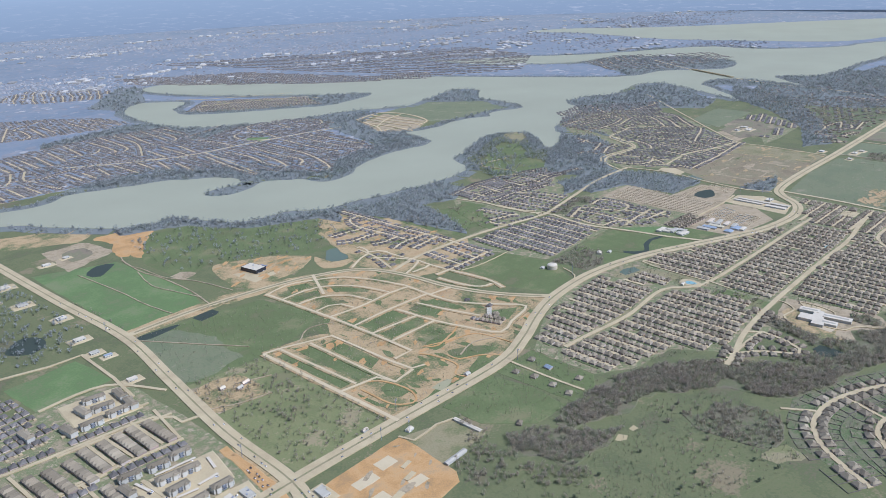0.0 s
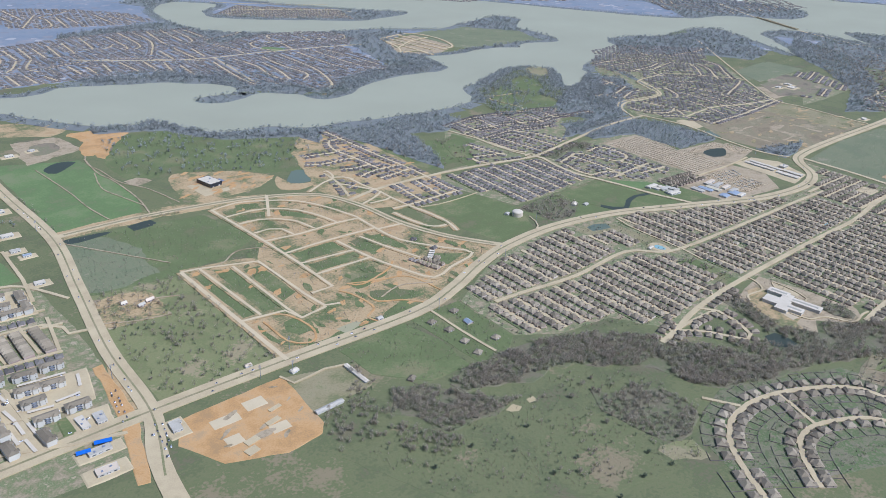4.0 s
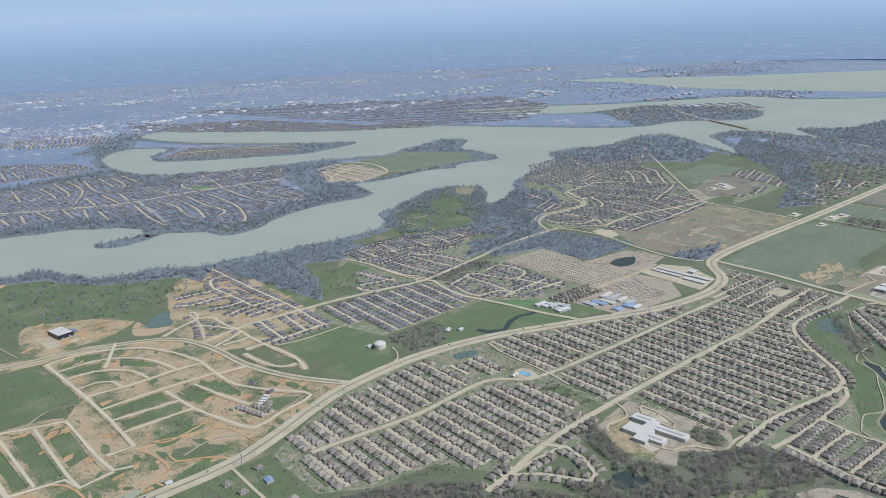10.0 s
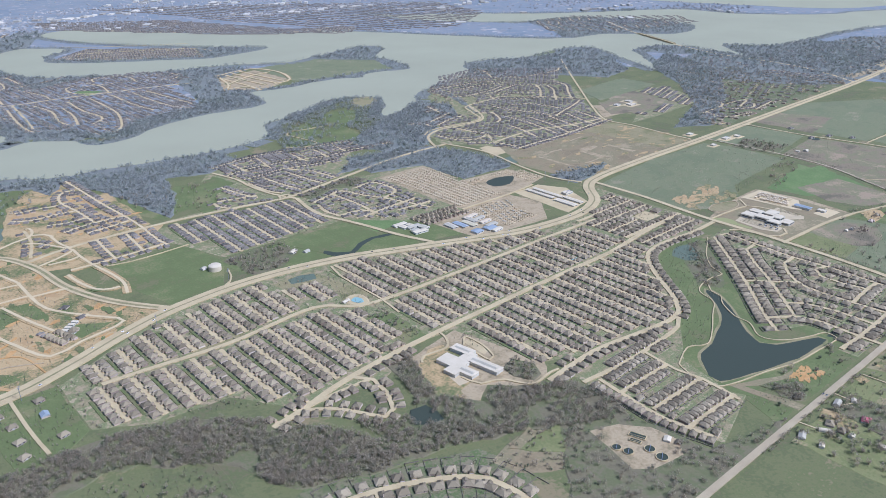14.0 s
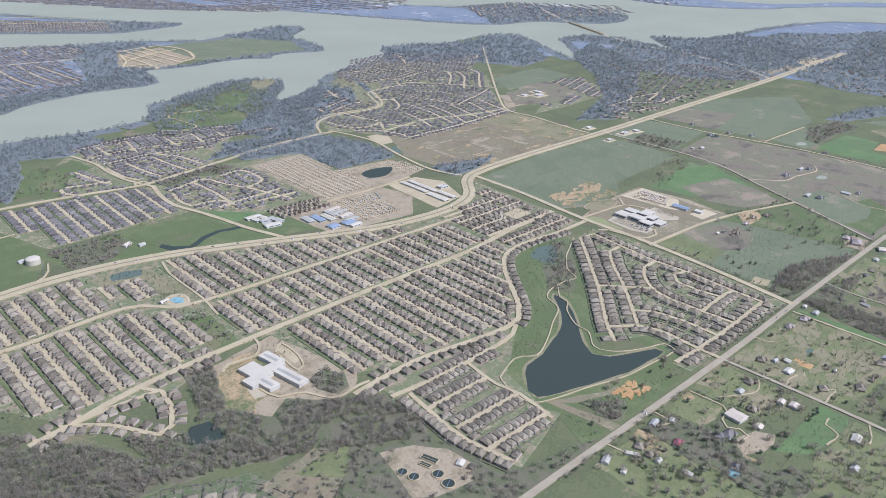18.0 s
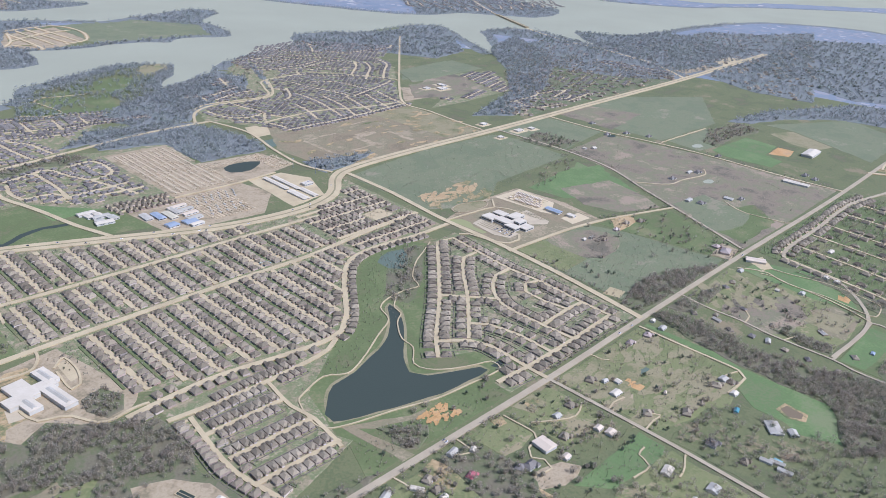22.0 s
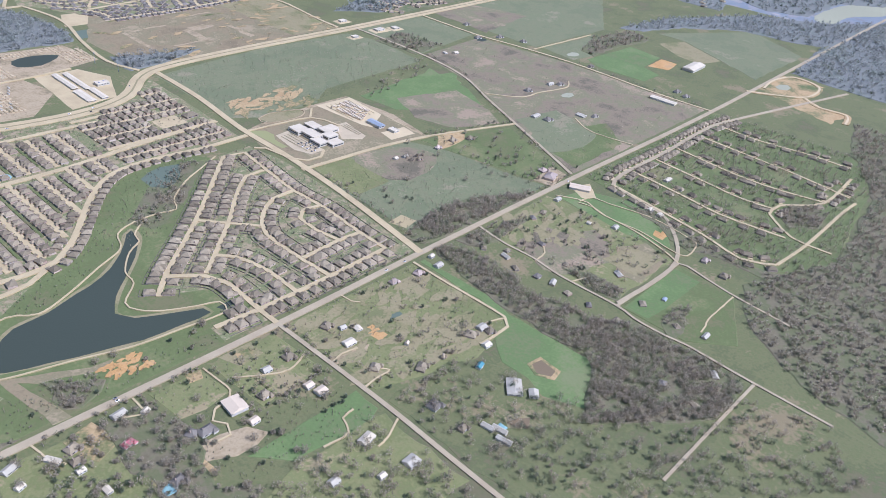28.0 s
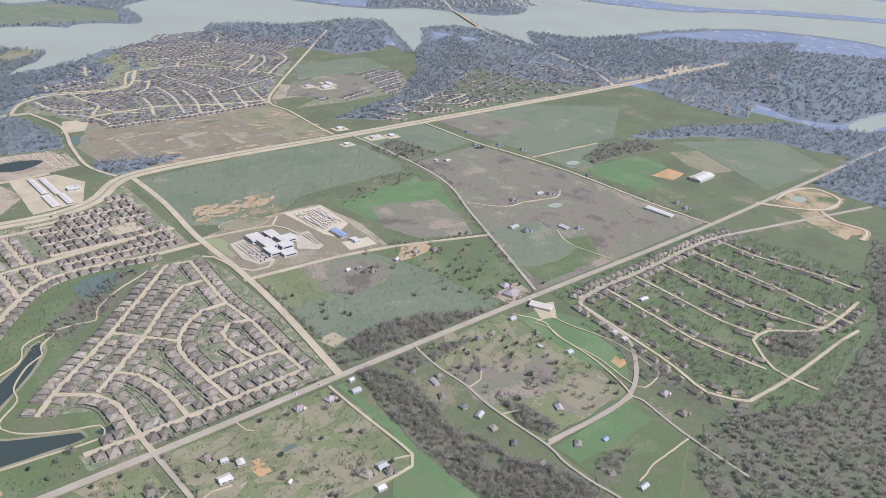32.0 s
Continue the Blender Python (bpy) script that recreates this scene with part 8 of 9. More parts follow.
for x, y, w, d in ((716, 72, 4, 10), (711, 70, 3, 7)):
    ob = base("aeration_basin", x, y, 0.3, "rectangular concrete basin of a treatment works", "basin")
    part("rim", one(box_piece(-w / 2, 0, 0, 1.1, 0.35, d), box_piece(w / 2, 0, 0, 1.1, 0.35, d), box_piece(0, d / 2, 0, 1.1, w, 0.35), box_piece(0, -d / 2, 0, 1.1, w, 0.35), box_piece(0, 0, 0, 1.0, 0.25, d)), M_CONC, ob)
    part("water", one(box_piece(0, 0, 0.1, 0.8, w - 0.4, d - 0.4)), M_POND, ob, "dark water")
building("works_shed", "white shed of a treatment works", 726, 58, 5, 4, 1.5, 0.4, "gable", M_STUCCO, M_WHITE, 0.7)
building("works_shed", "brown shed of a treatment works", 728, 52, 4, 3, 1.4, 0.4, "gable", M_BRICK, M_ROOF, 0.8)
# building site, sheds by the highway
for x, y, w, d in ((285, 317, 10, 4), (266, 308, 9, 5), (262, 300, 8, 6), (292, 328, 9, 3)):
    tagged(link("foundation_slab", one(box_piece(0, 0, 0, 0.75, w, d)).mesh("foundation_slab", M_CONC), None, "", pose(x, y, 0, 0, 0, 12)), "pale concrete foundation slab on orange clay", "slab", "foundation slabs")
building("long_shed", "long white-roofed shed along a fenced lot", 354, 328, 3.2, 24, 1.6, 0.03, "gable", M_STUCCO, M_WHITE, 0.6, 0, "shed")
building("long_shed", "long grey-roofed shed along a fenced lot", 320, 308, 20, 3.6, 1.6, 0.05, "gable", M_STUCCO, M_METAL, 0.6, 0, "shed")
building("filling_station", "filling station kiosk with a blue canopy", 236, 350, 7, 4, 1.8, 0.1, "flat", M_STUCCO, M_METAL, 0, 3, "shop")
building("roadside_shed", "white shed behind roadside trees", 322, 356, 6, 4, 1.5, 0.2, "gable", M_STUCCO, M_WHITE, 0.8, 0, "shed")
building("roadside_shed", "small tan shed by the highway", 300, 380, 5, 3, 1.4, 0.0, "gable", M_STUCCO, M_CREAM, 0.8, 0, "shed")
building("roadside_shed", "blue-grey house by the highway", 409, 378, 5, 4, 1.5, 0.1, "gable", M_STUCCO, M_METAL, 0.9, 1, "house")
for x, y, w, d, r, top, lab in ((381, 301, 6, 4, 0.5, M_ROOF, "grey farmhouse in a paddock"), (438, 350, 6, 5, 0.2, M_ROOF, "brick house on a large lot"), (442, 334, 6, 5, 0.1, M_ROOF, "brown-roofed house on a large lot"), (441, 315, 6, 5, 0.3, M_ROOF, "grey-roofed house on a large lot"), (439, 298, 6, 5, 0.4, M_ROOF, "house beside a turning circle"), (463, 305, 6, 5, 0.2, M_ROOF, "house with a pale drive"), (461, 334, 6, 5, 1.5, M_BLUE, "blue-roofed house on a large lot"), (463, 353, 6, 5, 0.2, M_ROOF, "brown-roofed house among lawns"), (272, 502, 6, 3, 0.3, M_METAL, "grey shed in a scrap yard"), (262, 512, 5, 3, 0.1, M_WHITE, "white shed in a farm yard"), (280, 506, 7, 3, 0.2, M_CREAM, "tan shed in a farm yard")):
    building("country_house" if top is not M_METAL else "shed", lab, x, y, w, d, 1.5, r, "hip" if top is M_ROOF else "gable", M_BRICK, top, 1.6, 2, "house")
# new homes under way
for k in range(5):
    building("new_house", "half-finished house with a pale bare roof", 499 + 3.4 * k, 420 + 3.6 * k, 3.2, 5.0, 1.6, 0.75, "hip", M_STUCCO, M_ROOF, 1.4, 1, "house", 1, "new houses in a row")
for k in range(4):
    building("new_house", "white-wrapped house under way", 506 + 3.4 * k, 437 + 3.0 * k, 3.0, 4.6, 1.4, 0.75, "flat", M_STUCCO, M_WHITE, 0, 1, "house", 1, "new houses in a row")

# ---- row houses and flats by the avenue ----


def terrace(x, y, length, units, rot, label, deep=7.0, h=2.4):
    ob = base("row_house", x, y, rot, label, "row house", "row houses by the avenue")
    u = length / units
    for k in range(units):
        cx = (k + 0.5) * u - length / 2
        part("unit", one(box_piece(cx, 0, 0, h, u * 0.98, deep)), M_BRICK, ob)
        part("roof", one(hip_piece(cx, 0, h - 0.04, h + 1.3, u * 1.02, deep * 1.1)), M_ROOF, ob)
        part("garage_door", one(box_piece(cx, -deep / 2 - 0.03, 0.05, 1.0, u * 0.6, 0.07)), M_DOOR, ob)
        part("window", one(box_piece(cx, -deep / 2 - 0.03, 1.4, 1.9, u * 0.4, 0.07)), M_GLASS, ob)
    return ob


t0 = terrace(185, 495, 38, 9, radians(92), "grey-roofed row of brick town houses along a lane")
for x, y, r in ((198, 494, 94), (175, 494, 93), (163, 493, 93), (150, 494, 94), (138, 488, 96), (143, 440, 93), (142, 402, 93), (127, 416, 93), (124, 488, 96), (112, 490, 96), (112, 416, 94), (98, 490, 96)):
    copy_thing(t0, pose(x, y, 0, 0, 0, r))
for x, y, n, r in ((174, 527, 9, -3), (177, 467, 9, -3), (124, 391, 3, -2), (128, 375, 3, -5), (112, 530, 8, -3), (115, 466, 8, -3)):
    a = radians(r)
    for k in range(n):
        far_house(x + (k - n / 2 + 0.5) * 6.2 * math.cos(a), y + (k - n / 2 + 0.5) * 6.2 * math.sin(a), a, 5.4, 5.8)
for x, y, ln_, r in ((207, 500, 51, -96), (191, 500, 44, -86), (169, 498, 41, -84), (156, 499, 41, -86), (179, 540, 66, -3), (149, 518, 30, -4), (186, 514, 62, -7), (168, 475, 76, -4), (135, 427, 92, -88), (155, 378, 61, -22), (168, 409, 40, -6), (165, 418, 60, -85), (197, 363, 28, -15), (104, 500, 41, -86), (104, 425, 80, -88), (120, 475, 60, -3)):
    c, s = math.cos(radians(r)) * ln_ / 2, math.sin(radians(r)) * ln_ / 2
    road("service_lane", [(x - c, y - s), (x + c, y + s)], 2.6, M_CONC, "pale service lane between row houses")
parcel("car_park", [(166, 445), (212, 442), (206, 405), (186, 404), (164, 410)], M_CONC, "pale car park between apartment blocks", "ground", 1)
parcel("car_park", [(154, 446), (164, 446), (170, 370), (156, 370)], M_CONC, "pale car park along apartment blocks", "ground", 1)
parcel("car_park", [(184, 396), (210, 394), (206, 370), (186, 372)], M_CONC, "paved yard of roadside shops", "ground", 1)
parcel("car_park", [(160, 585), (206, 582), (206, 536), (158, 540)], M_CONC, "paved ground between apartment blocks", "ground", 1)
parcel("lawn", [(181, 396), (186, 396), (187, 378), (180, 378)], M_GRASS, "small green lawn beside apartments", "field", 0.6)


def flats(x, y, rot, length, label):
    ob = base("apartment_block", x, y, rot, label, "apartments", "apartment blocks")
    d, h = 5.6, 4.4
    part("wall", one(box_piece(0, 0, 0, h, length, d), box_piece(-length * 0.3, -d * 0.45, 0, h, length * 0.2, d * 0.5), box_piece(length * 0.3, -d * 0.45, 0, h, length * 0.2, d * 0.5)), M_STUCCO, ob)
    part("roof", one(hip_piece(0, 0, h - 0.04, h + 1.2, length * 1.03, d * 1.12), hip_piece(-length * 0.3, -d * 0.45, h - 0.04, h + 1.0, length * 0.22, d * 0.62), hip_piece(length * 0.3, -d * 0.45, h - 0.04, h + 1.0, length * 0.22, d * 0.62)), M_ROOF, ob)
    for z in (0.5, 1.9, 3.3):
        for k in range(6):
            part("window", one(box_piece((k - 2.5) * length / 6.5, -d / 2 - (0.9 if k in (0, 1, 4, 5) and abs(abs((k - 2.5) / 6.5) - 0.3) < 0.1 else 0.03), z, z + 0.7, length * 0.07, 0.08)), M_GLASS, ob)
        part("balcony", one(box_piece(0, -d / 2 - 0.35, z - 0.1, z + 0.35, length * 0.16, 0.7)), M_STEEL, ob, "grey railed balcony")
    return ob


f0 = flats(177, 453, radians(-8), 15, "pale three storey apartment block with a grey roof")
for x, y, r in ((158, 456, -8), (194, 455, -5), (174, 435, -6), (189, 433, -8), (174, 420, 0), (176, 399, 0), (195, 401, 0), (171, 380, 98), (149, 441, 96), (150, 421, 96), (151, 400, 97), (151, 380, 97)):
    copy_thing(f0, pose(x, y, 0, 0, 0, r))
f1 = flats(184, 574, radians(-8), 17, "brown-roofed apartment block by a green field")
for x, y, r in ((170, 561, 96), (184, 557, -8), (189, 542, 0), (201, 565, 88), (201, 546, 88), (168, 540, -2), (152, 543, 98), (128, 560, 96)):
    copy_thing(f1, pose(x, y, 0, 0, 0, r))
port = base("carport", 178, 445, radians(-6), "long pale flat-roofed carport", "carport", "carports of the apartments")
part("roof", one(box_piece(0, 0, 1.2, 1.36, 15, 2.2)), M_WHITE, port)
for px in (-6.5, -2.2, 2.2, 6.5):
    part("post", one(box_piece(px, 0, 0, 1.2, 0.16, 0.16)), M_STEEL, port)
for x, y, r in ((192, 444, -5), (193, 415, 5), (176, 412, -9), (159, 440, 102), (159, 416, 102), (161, 400, 95), (162, 380, 98), (167, 395, 96), (156, 392, 95), (204, 430, 80)):
    copy_thing(port, pose(x, y, 0, 0, 0, r))
for x, y, w, d, top in ((221, 692, 10, 6, M_WHITE), (219, 655, 8, 5, M_METAL), (228, 753, 9, 7, M_WHITE), (214, 818, 10, 8, M_METAL), (217, 883, 12, 8, M_WHITE), (225, 640, 7, 4, M_BLUE), (220, 583, 8, 5, M_WHITE), (190, 850, 12, 9, M_METAL), (180, 890, 10, 9, M_WHITE), (205, 900, 9, 7, M_METAL), (170, 860, 8, 8, M_WHITE), (192, 383, 5, 13, M_WHITE), (202, 382, 6, 11, M_METAL), (192, 352, 13, 5, M_METAL), (190, 333, 12, 6, M_CREAM), (235, 346, 6, 9, M_METAL), (275, 918, 9, 5, M_WHITE), (300, 925, 7, 4, M_METAL)):
    parcel("car_park", [(x - w, y - d), (x + w, y - d), (x + w, y + d), (x - w, y + d)], M_CONC, "pale concrete forecourt", "ground", 0.5)
    building("shop", ("white" if top is M_WHITE else "blue" if top is M_BLUE else "grey") + "-roofed roadside shop with a paved forecourt", x, y, w, d, 2.0, RND.uniform(-0.1, 0.1), "flat", M_STUCCO, top, windows=3, category="shop")
sheet("swimming_pool", smooth([(186, 437), (191, 438), (190, 433), (185, 433)], 1.0, True), M_POOL, 0.0, 0.78, "small blue pool between apartment blocks", "pool", kind="")

# ---- country houses and barns ----
building("riding_barn", "large cream-roofed riding barn with open sides", 880, -24, 9, 10.5, 2.2, radians(-6), "gable", M_STUCCO, M_CREAM, 1.0, 0, "barn", 2)
COUNTRY = [(861, -29, 8, 5, 0.4, 'b'), (855, -26, 5, 5, 0.9, 'b'), (895, -27, 6, 5, 0.5, 'd'), (907, -13, 5, 4, 0.3, 'm'), (922, -12, 6, 5, 0.4, 'd'), (881, -38, 5, 4, 0.4, 'c'), (916, -36, 5, 4, 0.4, 'c'), (918, -43, 6, 5, 0.4, 'c'), (954, -24, 7, 5, 0.3, 'w'), (954, -5, 6, 5, 0.7, 'd'), (960, -12, 4, 3, 0.2, 'm'), (966, -18, 4, 4, 0.2, 'w'), (951, -48, 6, 5, 0.9, 'd'), (970, -64, 7, 5, 0.8, 'd'), (985, -66, 3, 2, 0.6, 'd'), (995, -84, 5, 3, 0.6, 'g'), (954, -88, 7, 6, 0.5, 'b'), (953, -108, 5, 4, 0.5, 'd'), (996, -107, 8, 12, -0.5, 'm'), (1000, -117, 5, 6, -0.5, 'm'), (963, -116, 3, 7, 0.5, 'm'), (966, -121, 3, 8, 0.5, 'm'), (962, -127, 3, 8, 0.5, 'm'), (913, -82, 8, 5, 0.5, 'w'), (919, -106, 7, 6, 0.4, 'm'), (903, -103, 4, 3, 0.4, 'w'), (885, -91, 5, 4, 0.4, 'm'), (978, -45, 3, 2, 0.8, 'c'), (1054, 7, 4, 3, 0.5, 'w'), (1050, -3, 6, 4, 0.4, 'm'), (1033, -1, 6, 5, 0.6, 'r'), (1014, 2, 6, 4, 0.4, 'r'), (1022, -63, 6, 5, 0.3, 'm'), (1012, -63, 6, 6, 0.8, 'd'), (1023, -68, 5, 5, 0.2, 'd')]
COUNTRY2 = [(1012, -75, 5, 4, 0.3, 'w'), (788, 6, 7, 4, 0.7, 'm'), (787, -6, 4, 3, 0.7, 'w'), (803, -1, 3, 7, 0.9, 'w'), (812, 0, 6, 5, 0.6, 'd'), (810, -8, 5, 4, 0.4, 'd'), (809, -14, 4, 3, 0.4, 'w'), (837, 6, 7, 4, 0.5, 'm'), (847, 0, 4, 3, 0.8, 'w'), (812, -31, 3, 4, 0.4, 'w'), (836, -46, 6, 5, 0.5, 'b'), (831, -13, 6, 4, 0.6, 'x'), (1191, -51, 5, 4, 0.4, 'm'), (1180, -35, 3, 3, 0.4, 'w'), (1191, 1, 6, 4, 0.4, 'm'), (1223, 38, 7, 6, 0.3, 'r')]
COUNTRY3 = [(1196, -135, 6, 5, 0.4, 'd'), (1204, -117, 6, 4, 0.4, 'r'), (1219, 115, 6, 5, 0.4, 'd'), (1203, 121, 6, 4, 0.4, 'd'), (1181, 118, 5, 4, 0.4, 'r'), (1146, 122, 5, 3, 0.4, 'm'), (1137, 124, 4, 3, 0.5, 'w'), (1152, 112, 5, 3, 0.4, 'd'), (1316, 100, 7, 6, 0.4, 'b'), (1313, 112, 10, 5, 0.4, 'm'), (1354, 87, 6, 9, 0.4, 'm'), (1364, 78, 6, 4, 0.4, 'b'), (1362, 158, 7, 5, 0.3, 'b'), (1399, 156, 8, 4, 0.3, 'm'), (1408, 150, 7, 5, 0.3, 'b'), (1479, 343, 7, 5, 0.3, 'b'), (1450, 300, 7, 5, 0.3, 'b'), (1478, 288, 7, 5, 0.3, 'b'), (1491, 262, 6, 5, 0.3, 'b'), (1383, 276, 6, 5, 0.3, 'w'), (1372, 282, 4, 4, 0.3, 'w'), (1490, 164, 6, 4, 0.3, 'b'), (1509, 64, 7, 5, 0.3, 'b'), (1504, 51, 7, 5, 0.3, 'b'), (1283, 2, 6, 5, 0.3, 'd'), (1299, -37, 8, 4, 0.3, 'w'), (1237, -63, 5, 4, 0.3, 'w'), (1238, -54, 5, 4, 0.3, 'w')]
for k, (x, y) in enumerate(LANE_HOUSES):
    top = (M_ROOF, M_SLATE, M_ROOF, M_METAL)[k % 4]
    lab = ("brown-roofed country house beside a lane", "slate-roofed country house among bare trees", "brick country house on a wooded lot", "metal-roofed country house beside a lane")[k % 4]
    building("country_house", lab, x, y, 4.2 + 0.7 * (k * 5 % 4), 3.2 + 0.4 * (k % 3), 1.2, 0.35 * (k * 3 % 5), "hip" if k % 4 < 3 else "gable", M_BRICK, top, 1.1, 2, "house")
building("shed", "blue metal shed on a fenced lawn", 1137, -121, 4.0, 2.6, 1.1, 0.1, "gable", M_STUCCO, M_BLUE, 0.6, 0, "shed")
KINDS = {"b": ("country_house", "slate-blue-roofed country house among trees", "hip", M_STUCCO, M_SLATE, 2.0), "d": ("country_house", "brown-roofed brick country house among trees", "hip", M_BRICK, M_ROOF, 1.8), "m": ("barn", "grey metal-roofed barn beside a paddock", "gable", M_STUCCO, M_METAL, 1.0), "c": ("barn", "cream metal-roofed barn on a gravel yard", "gable", M_STUCCO, M_CREAM, 0.9), "w": ("shed", "small white-roofed farm shed", "gable", M_STUCCO, M_WHITE, 0.9), "g": ("barn", "green metal-roofed barn by a meadow", "gable", M_STUCCO, M_GREENROOF, 1.0), "r": ("country_house", "red brick house in open grass", "hip", M_BRICK, M_BRICK, 1.6), "x": ("country_house", "house with a bright red metal roof", "hip", M_STUCCO, M_REDROOF, 1.4), "u": ("shed", "pale blue-roofed shed by a riding ground", "gable", M_STUCCO, M_BLUE, 0.8)}
for x, y, w, d, r, k in COUNTRY + COUNTRY2 + COUNTRY3:
    nm, lab, rf, wl, tp, rise = KINDS[k]
    ob = building(nm, lab, x, y, w, d, 1.5, r - 0.35, rf, wl, tp, rise, 2, "house" if "house" in nm else "farm building")
    if nm == "country_house":
        part("wing", one(box_piece(w * 0.35, -d * 0.5, 0, 1.4, w * 0.34, d * 0.5)), wl, ob)
        part("wing_roof", one(hip_piece(w * 0.35, -d * 0.5, 1.36, 2.6, w * 0.4, d * 0.6)), tp, ob)
        part("chimney", one(box_piece(-w * 0.25, 0, 1.4, 3.8, 0.5, 0.5)), M_BRICK, ob)
building("riding_arena", "large white-roofed riding hall in horse country", 1606, 92, 34, 14, 3.0, 0.05, "gable", M_STUCCO, M_WHITE, 1.6, 0, "barn", 2)
building("long_barn", "very long white-roofed barn in a field", 1469, 59, 8, 27, 2.0, 0.1, "gable", M_STUCCO, M_WHITE, 0.9, 0, "barn", 1)
building("church", "brown-roofed church with a tan gravel lot", 1218, 27, 12, 8, 2.2, 0.3, "hip", M_BRICK, M_BRICK, 2.0, 3, "church")
building("village_hall", "long pale-roofed hall at a crossroads", 1222, 1, 8, 16, 2.0, 0.5, "gable", M_STUCCO, M_CREAM, 0.9, 2, "hall")

# ---- bridge over the lake ----
ob = base("lake_bridge", 2088, 977, math.atan2(154, 82), "long pale concrete bridge across the lake", "bridge")
part("deck", one(box_piece(0, 0, 2.2, 3.0, 185, 8.0)), M_CONC, ob)
part("parapet", one(box_piece(0, 3.8, 3.0, 3.7, 185, 0.4)), M_CONC, ob)
part("parapet", one(box_piece(0, -3.8, 3.0, 3.7, 185, 0.4)), M_CONC, ob)
for k in range(12):
    part("pier", one(box_piece(-84 + 15.3 * k, 0, -0.5, 2.3, 1.6, 6.5)), M_CONC, ob)

# ---- cars ----
car = base("car", 300, 373, 0, "small car on a pale concrete road", "car", "cars on the roads")
part("body", one(box_piece(0, 0, 0.80, 1.15, 1.95, 0.82), box_piece(0.0, 0, 1.12, 1.2, 1.8, 0.76)), M_CAR, car)
part("cabin", one(box_piece(-0.1, 0, 1.18, 1.5, 1.1, 0.7, 0, 0.78)), M_GLASS, car, "dark tinted windows")
for sx in (-0.6, 0.6):
    for sy in (-0.38, 0.38):
        b = Bag()
        n = 10
        ring = [(0.16 * math.cos(i * math.tau / n), 0.16 * math.sin(i * math.tau / n)) for i in range(n)]
        b.add([(sx + a, sy + o, 0.86 + z) for o in (-0.06, 0.06) for a, z in ring], [tuple(range(n))[::-1], tuple(range(n, 2 * n))] + [(i, (i + 1) % n, n + (i + 1) % n, n + i) for i in range(n)])
        part("wheel", b, M_TYRE, car)


def cars_on(pts, count, off):
    line = smooth(pts, 5)
    for _ in range(count):
        i = RND.randrange(len(line) - 1)
        (x0, y0), (x1, y1) = line[i], line[i + 1]
        a = math.atan2(y1 - y0, x1 - x0)
        s = RND.choice((-1, 1)) * off * RND.choice((0.75, 1.1))
        copy_thing(car, pose(x0 - math.sin(a) * s, y0 + math.cos(a) * s, 0, 0, 0, math.degrees(a) + (180 if s > 0 else 0)))


CANOPY = material("deep_blue_canopy", [(0.03, 0.12, 0.42), (0.04, 0.15, 0.48)], 0.2, 1.0, rough=0.5)
for x, y, w, r in ((196, 358, 10, -14), (184, 355, 8, -10)):
    ob = base("fuel_canopy", x, y, radians(r), "bright blue canopy over fuel pumps", "canopy")
    part("roof", one(box_piece(0, 0, 1.9, 2.3, w, 3.4)), CANOPY, ob)
    for px in (-0.35, 0.35):
        part("post", one(box_piece(px * w, 0, 0, 1.9, 0.25, 0.25)), M_STEEL, ob)
for x, y, ln_, r in ((214, 389, 41, -97), (217, 388, 38, -97), (224, 342, 40, -98), (228, 343, 30, -100)):
    for k in range(6):
        u = (k + RND.uniform(0.1, 0.9)) / 6 * ln_ - ln_ / 2
        copy_thing(car, pose(x + u * math.cos(radians(r)), y + u * math.sin(radians(r)), 0, 0, 0, r))
for k in range(22):
    copy_thing(car, pose(RND.choice((164, 172, 185, 197, 160)) + RND.uniform(-2, 2), RND.uniform(376, 446), -0.2, 0, 0, RND.choice((84, 174, -6))))
cars_on(HIGHWAY[1:16], 34, 3.6)
cars_on([(243, 804), (252, 666), (242, 562), (231, 456), (229, 371), (214, 310)], 26, 3.2)
cars_on([(790, 17), (935, 14), (1054, 15), (1233, 15)], 5, 1.1)
bus = base("bus", 1164, 231, 0, "white-roofed school bus parked in a row", "bus", "parked buses")
part("body", one(box_piece(0, 0, 0.75, 1.9, 4.4, 1.05), box_piece(2.5, 0, 0.75, 1.3, 0.7, 0.95)), M_CREAM, bus)
part("roof", one(box_piece(0, 0, 1.9, 2.06, 4.3, 0.95, 0, 0.9)), M_WHITE, bus, "white bus roof")
part("window_band", one(box_piece(0, 0, 1.35, 1.7, 4.0, 1.09)), M_GLASS, bus, "dark side windows")
for x0, x1, y0, y1 in ((1164, 1167, 229, 197), (1169.5, 1172.5, 232, 200), (1175, 1178, 236, 204), (1181, 1184, 237, 207)):
    for k in range(15):
        if k and RND.random() < 0.88:
            copy_thing(bus, pose(x0 + (x1 - x0) * k / 14, y0 + (y1 - y0) * k / 14, -0.2, 0, 0, 6))
for k in range(14):
    copy_thing(car, pose(1090 + 3.0 * (k % 4), 172 + 2.8 * (k // 2), -0.3, 0, 0, 90 * (k % 2)))

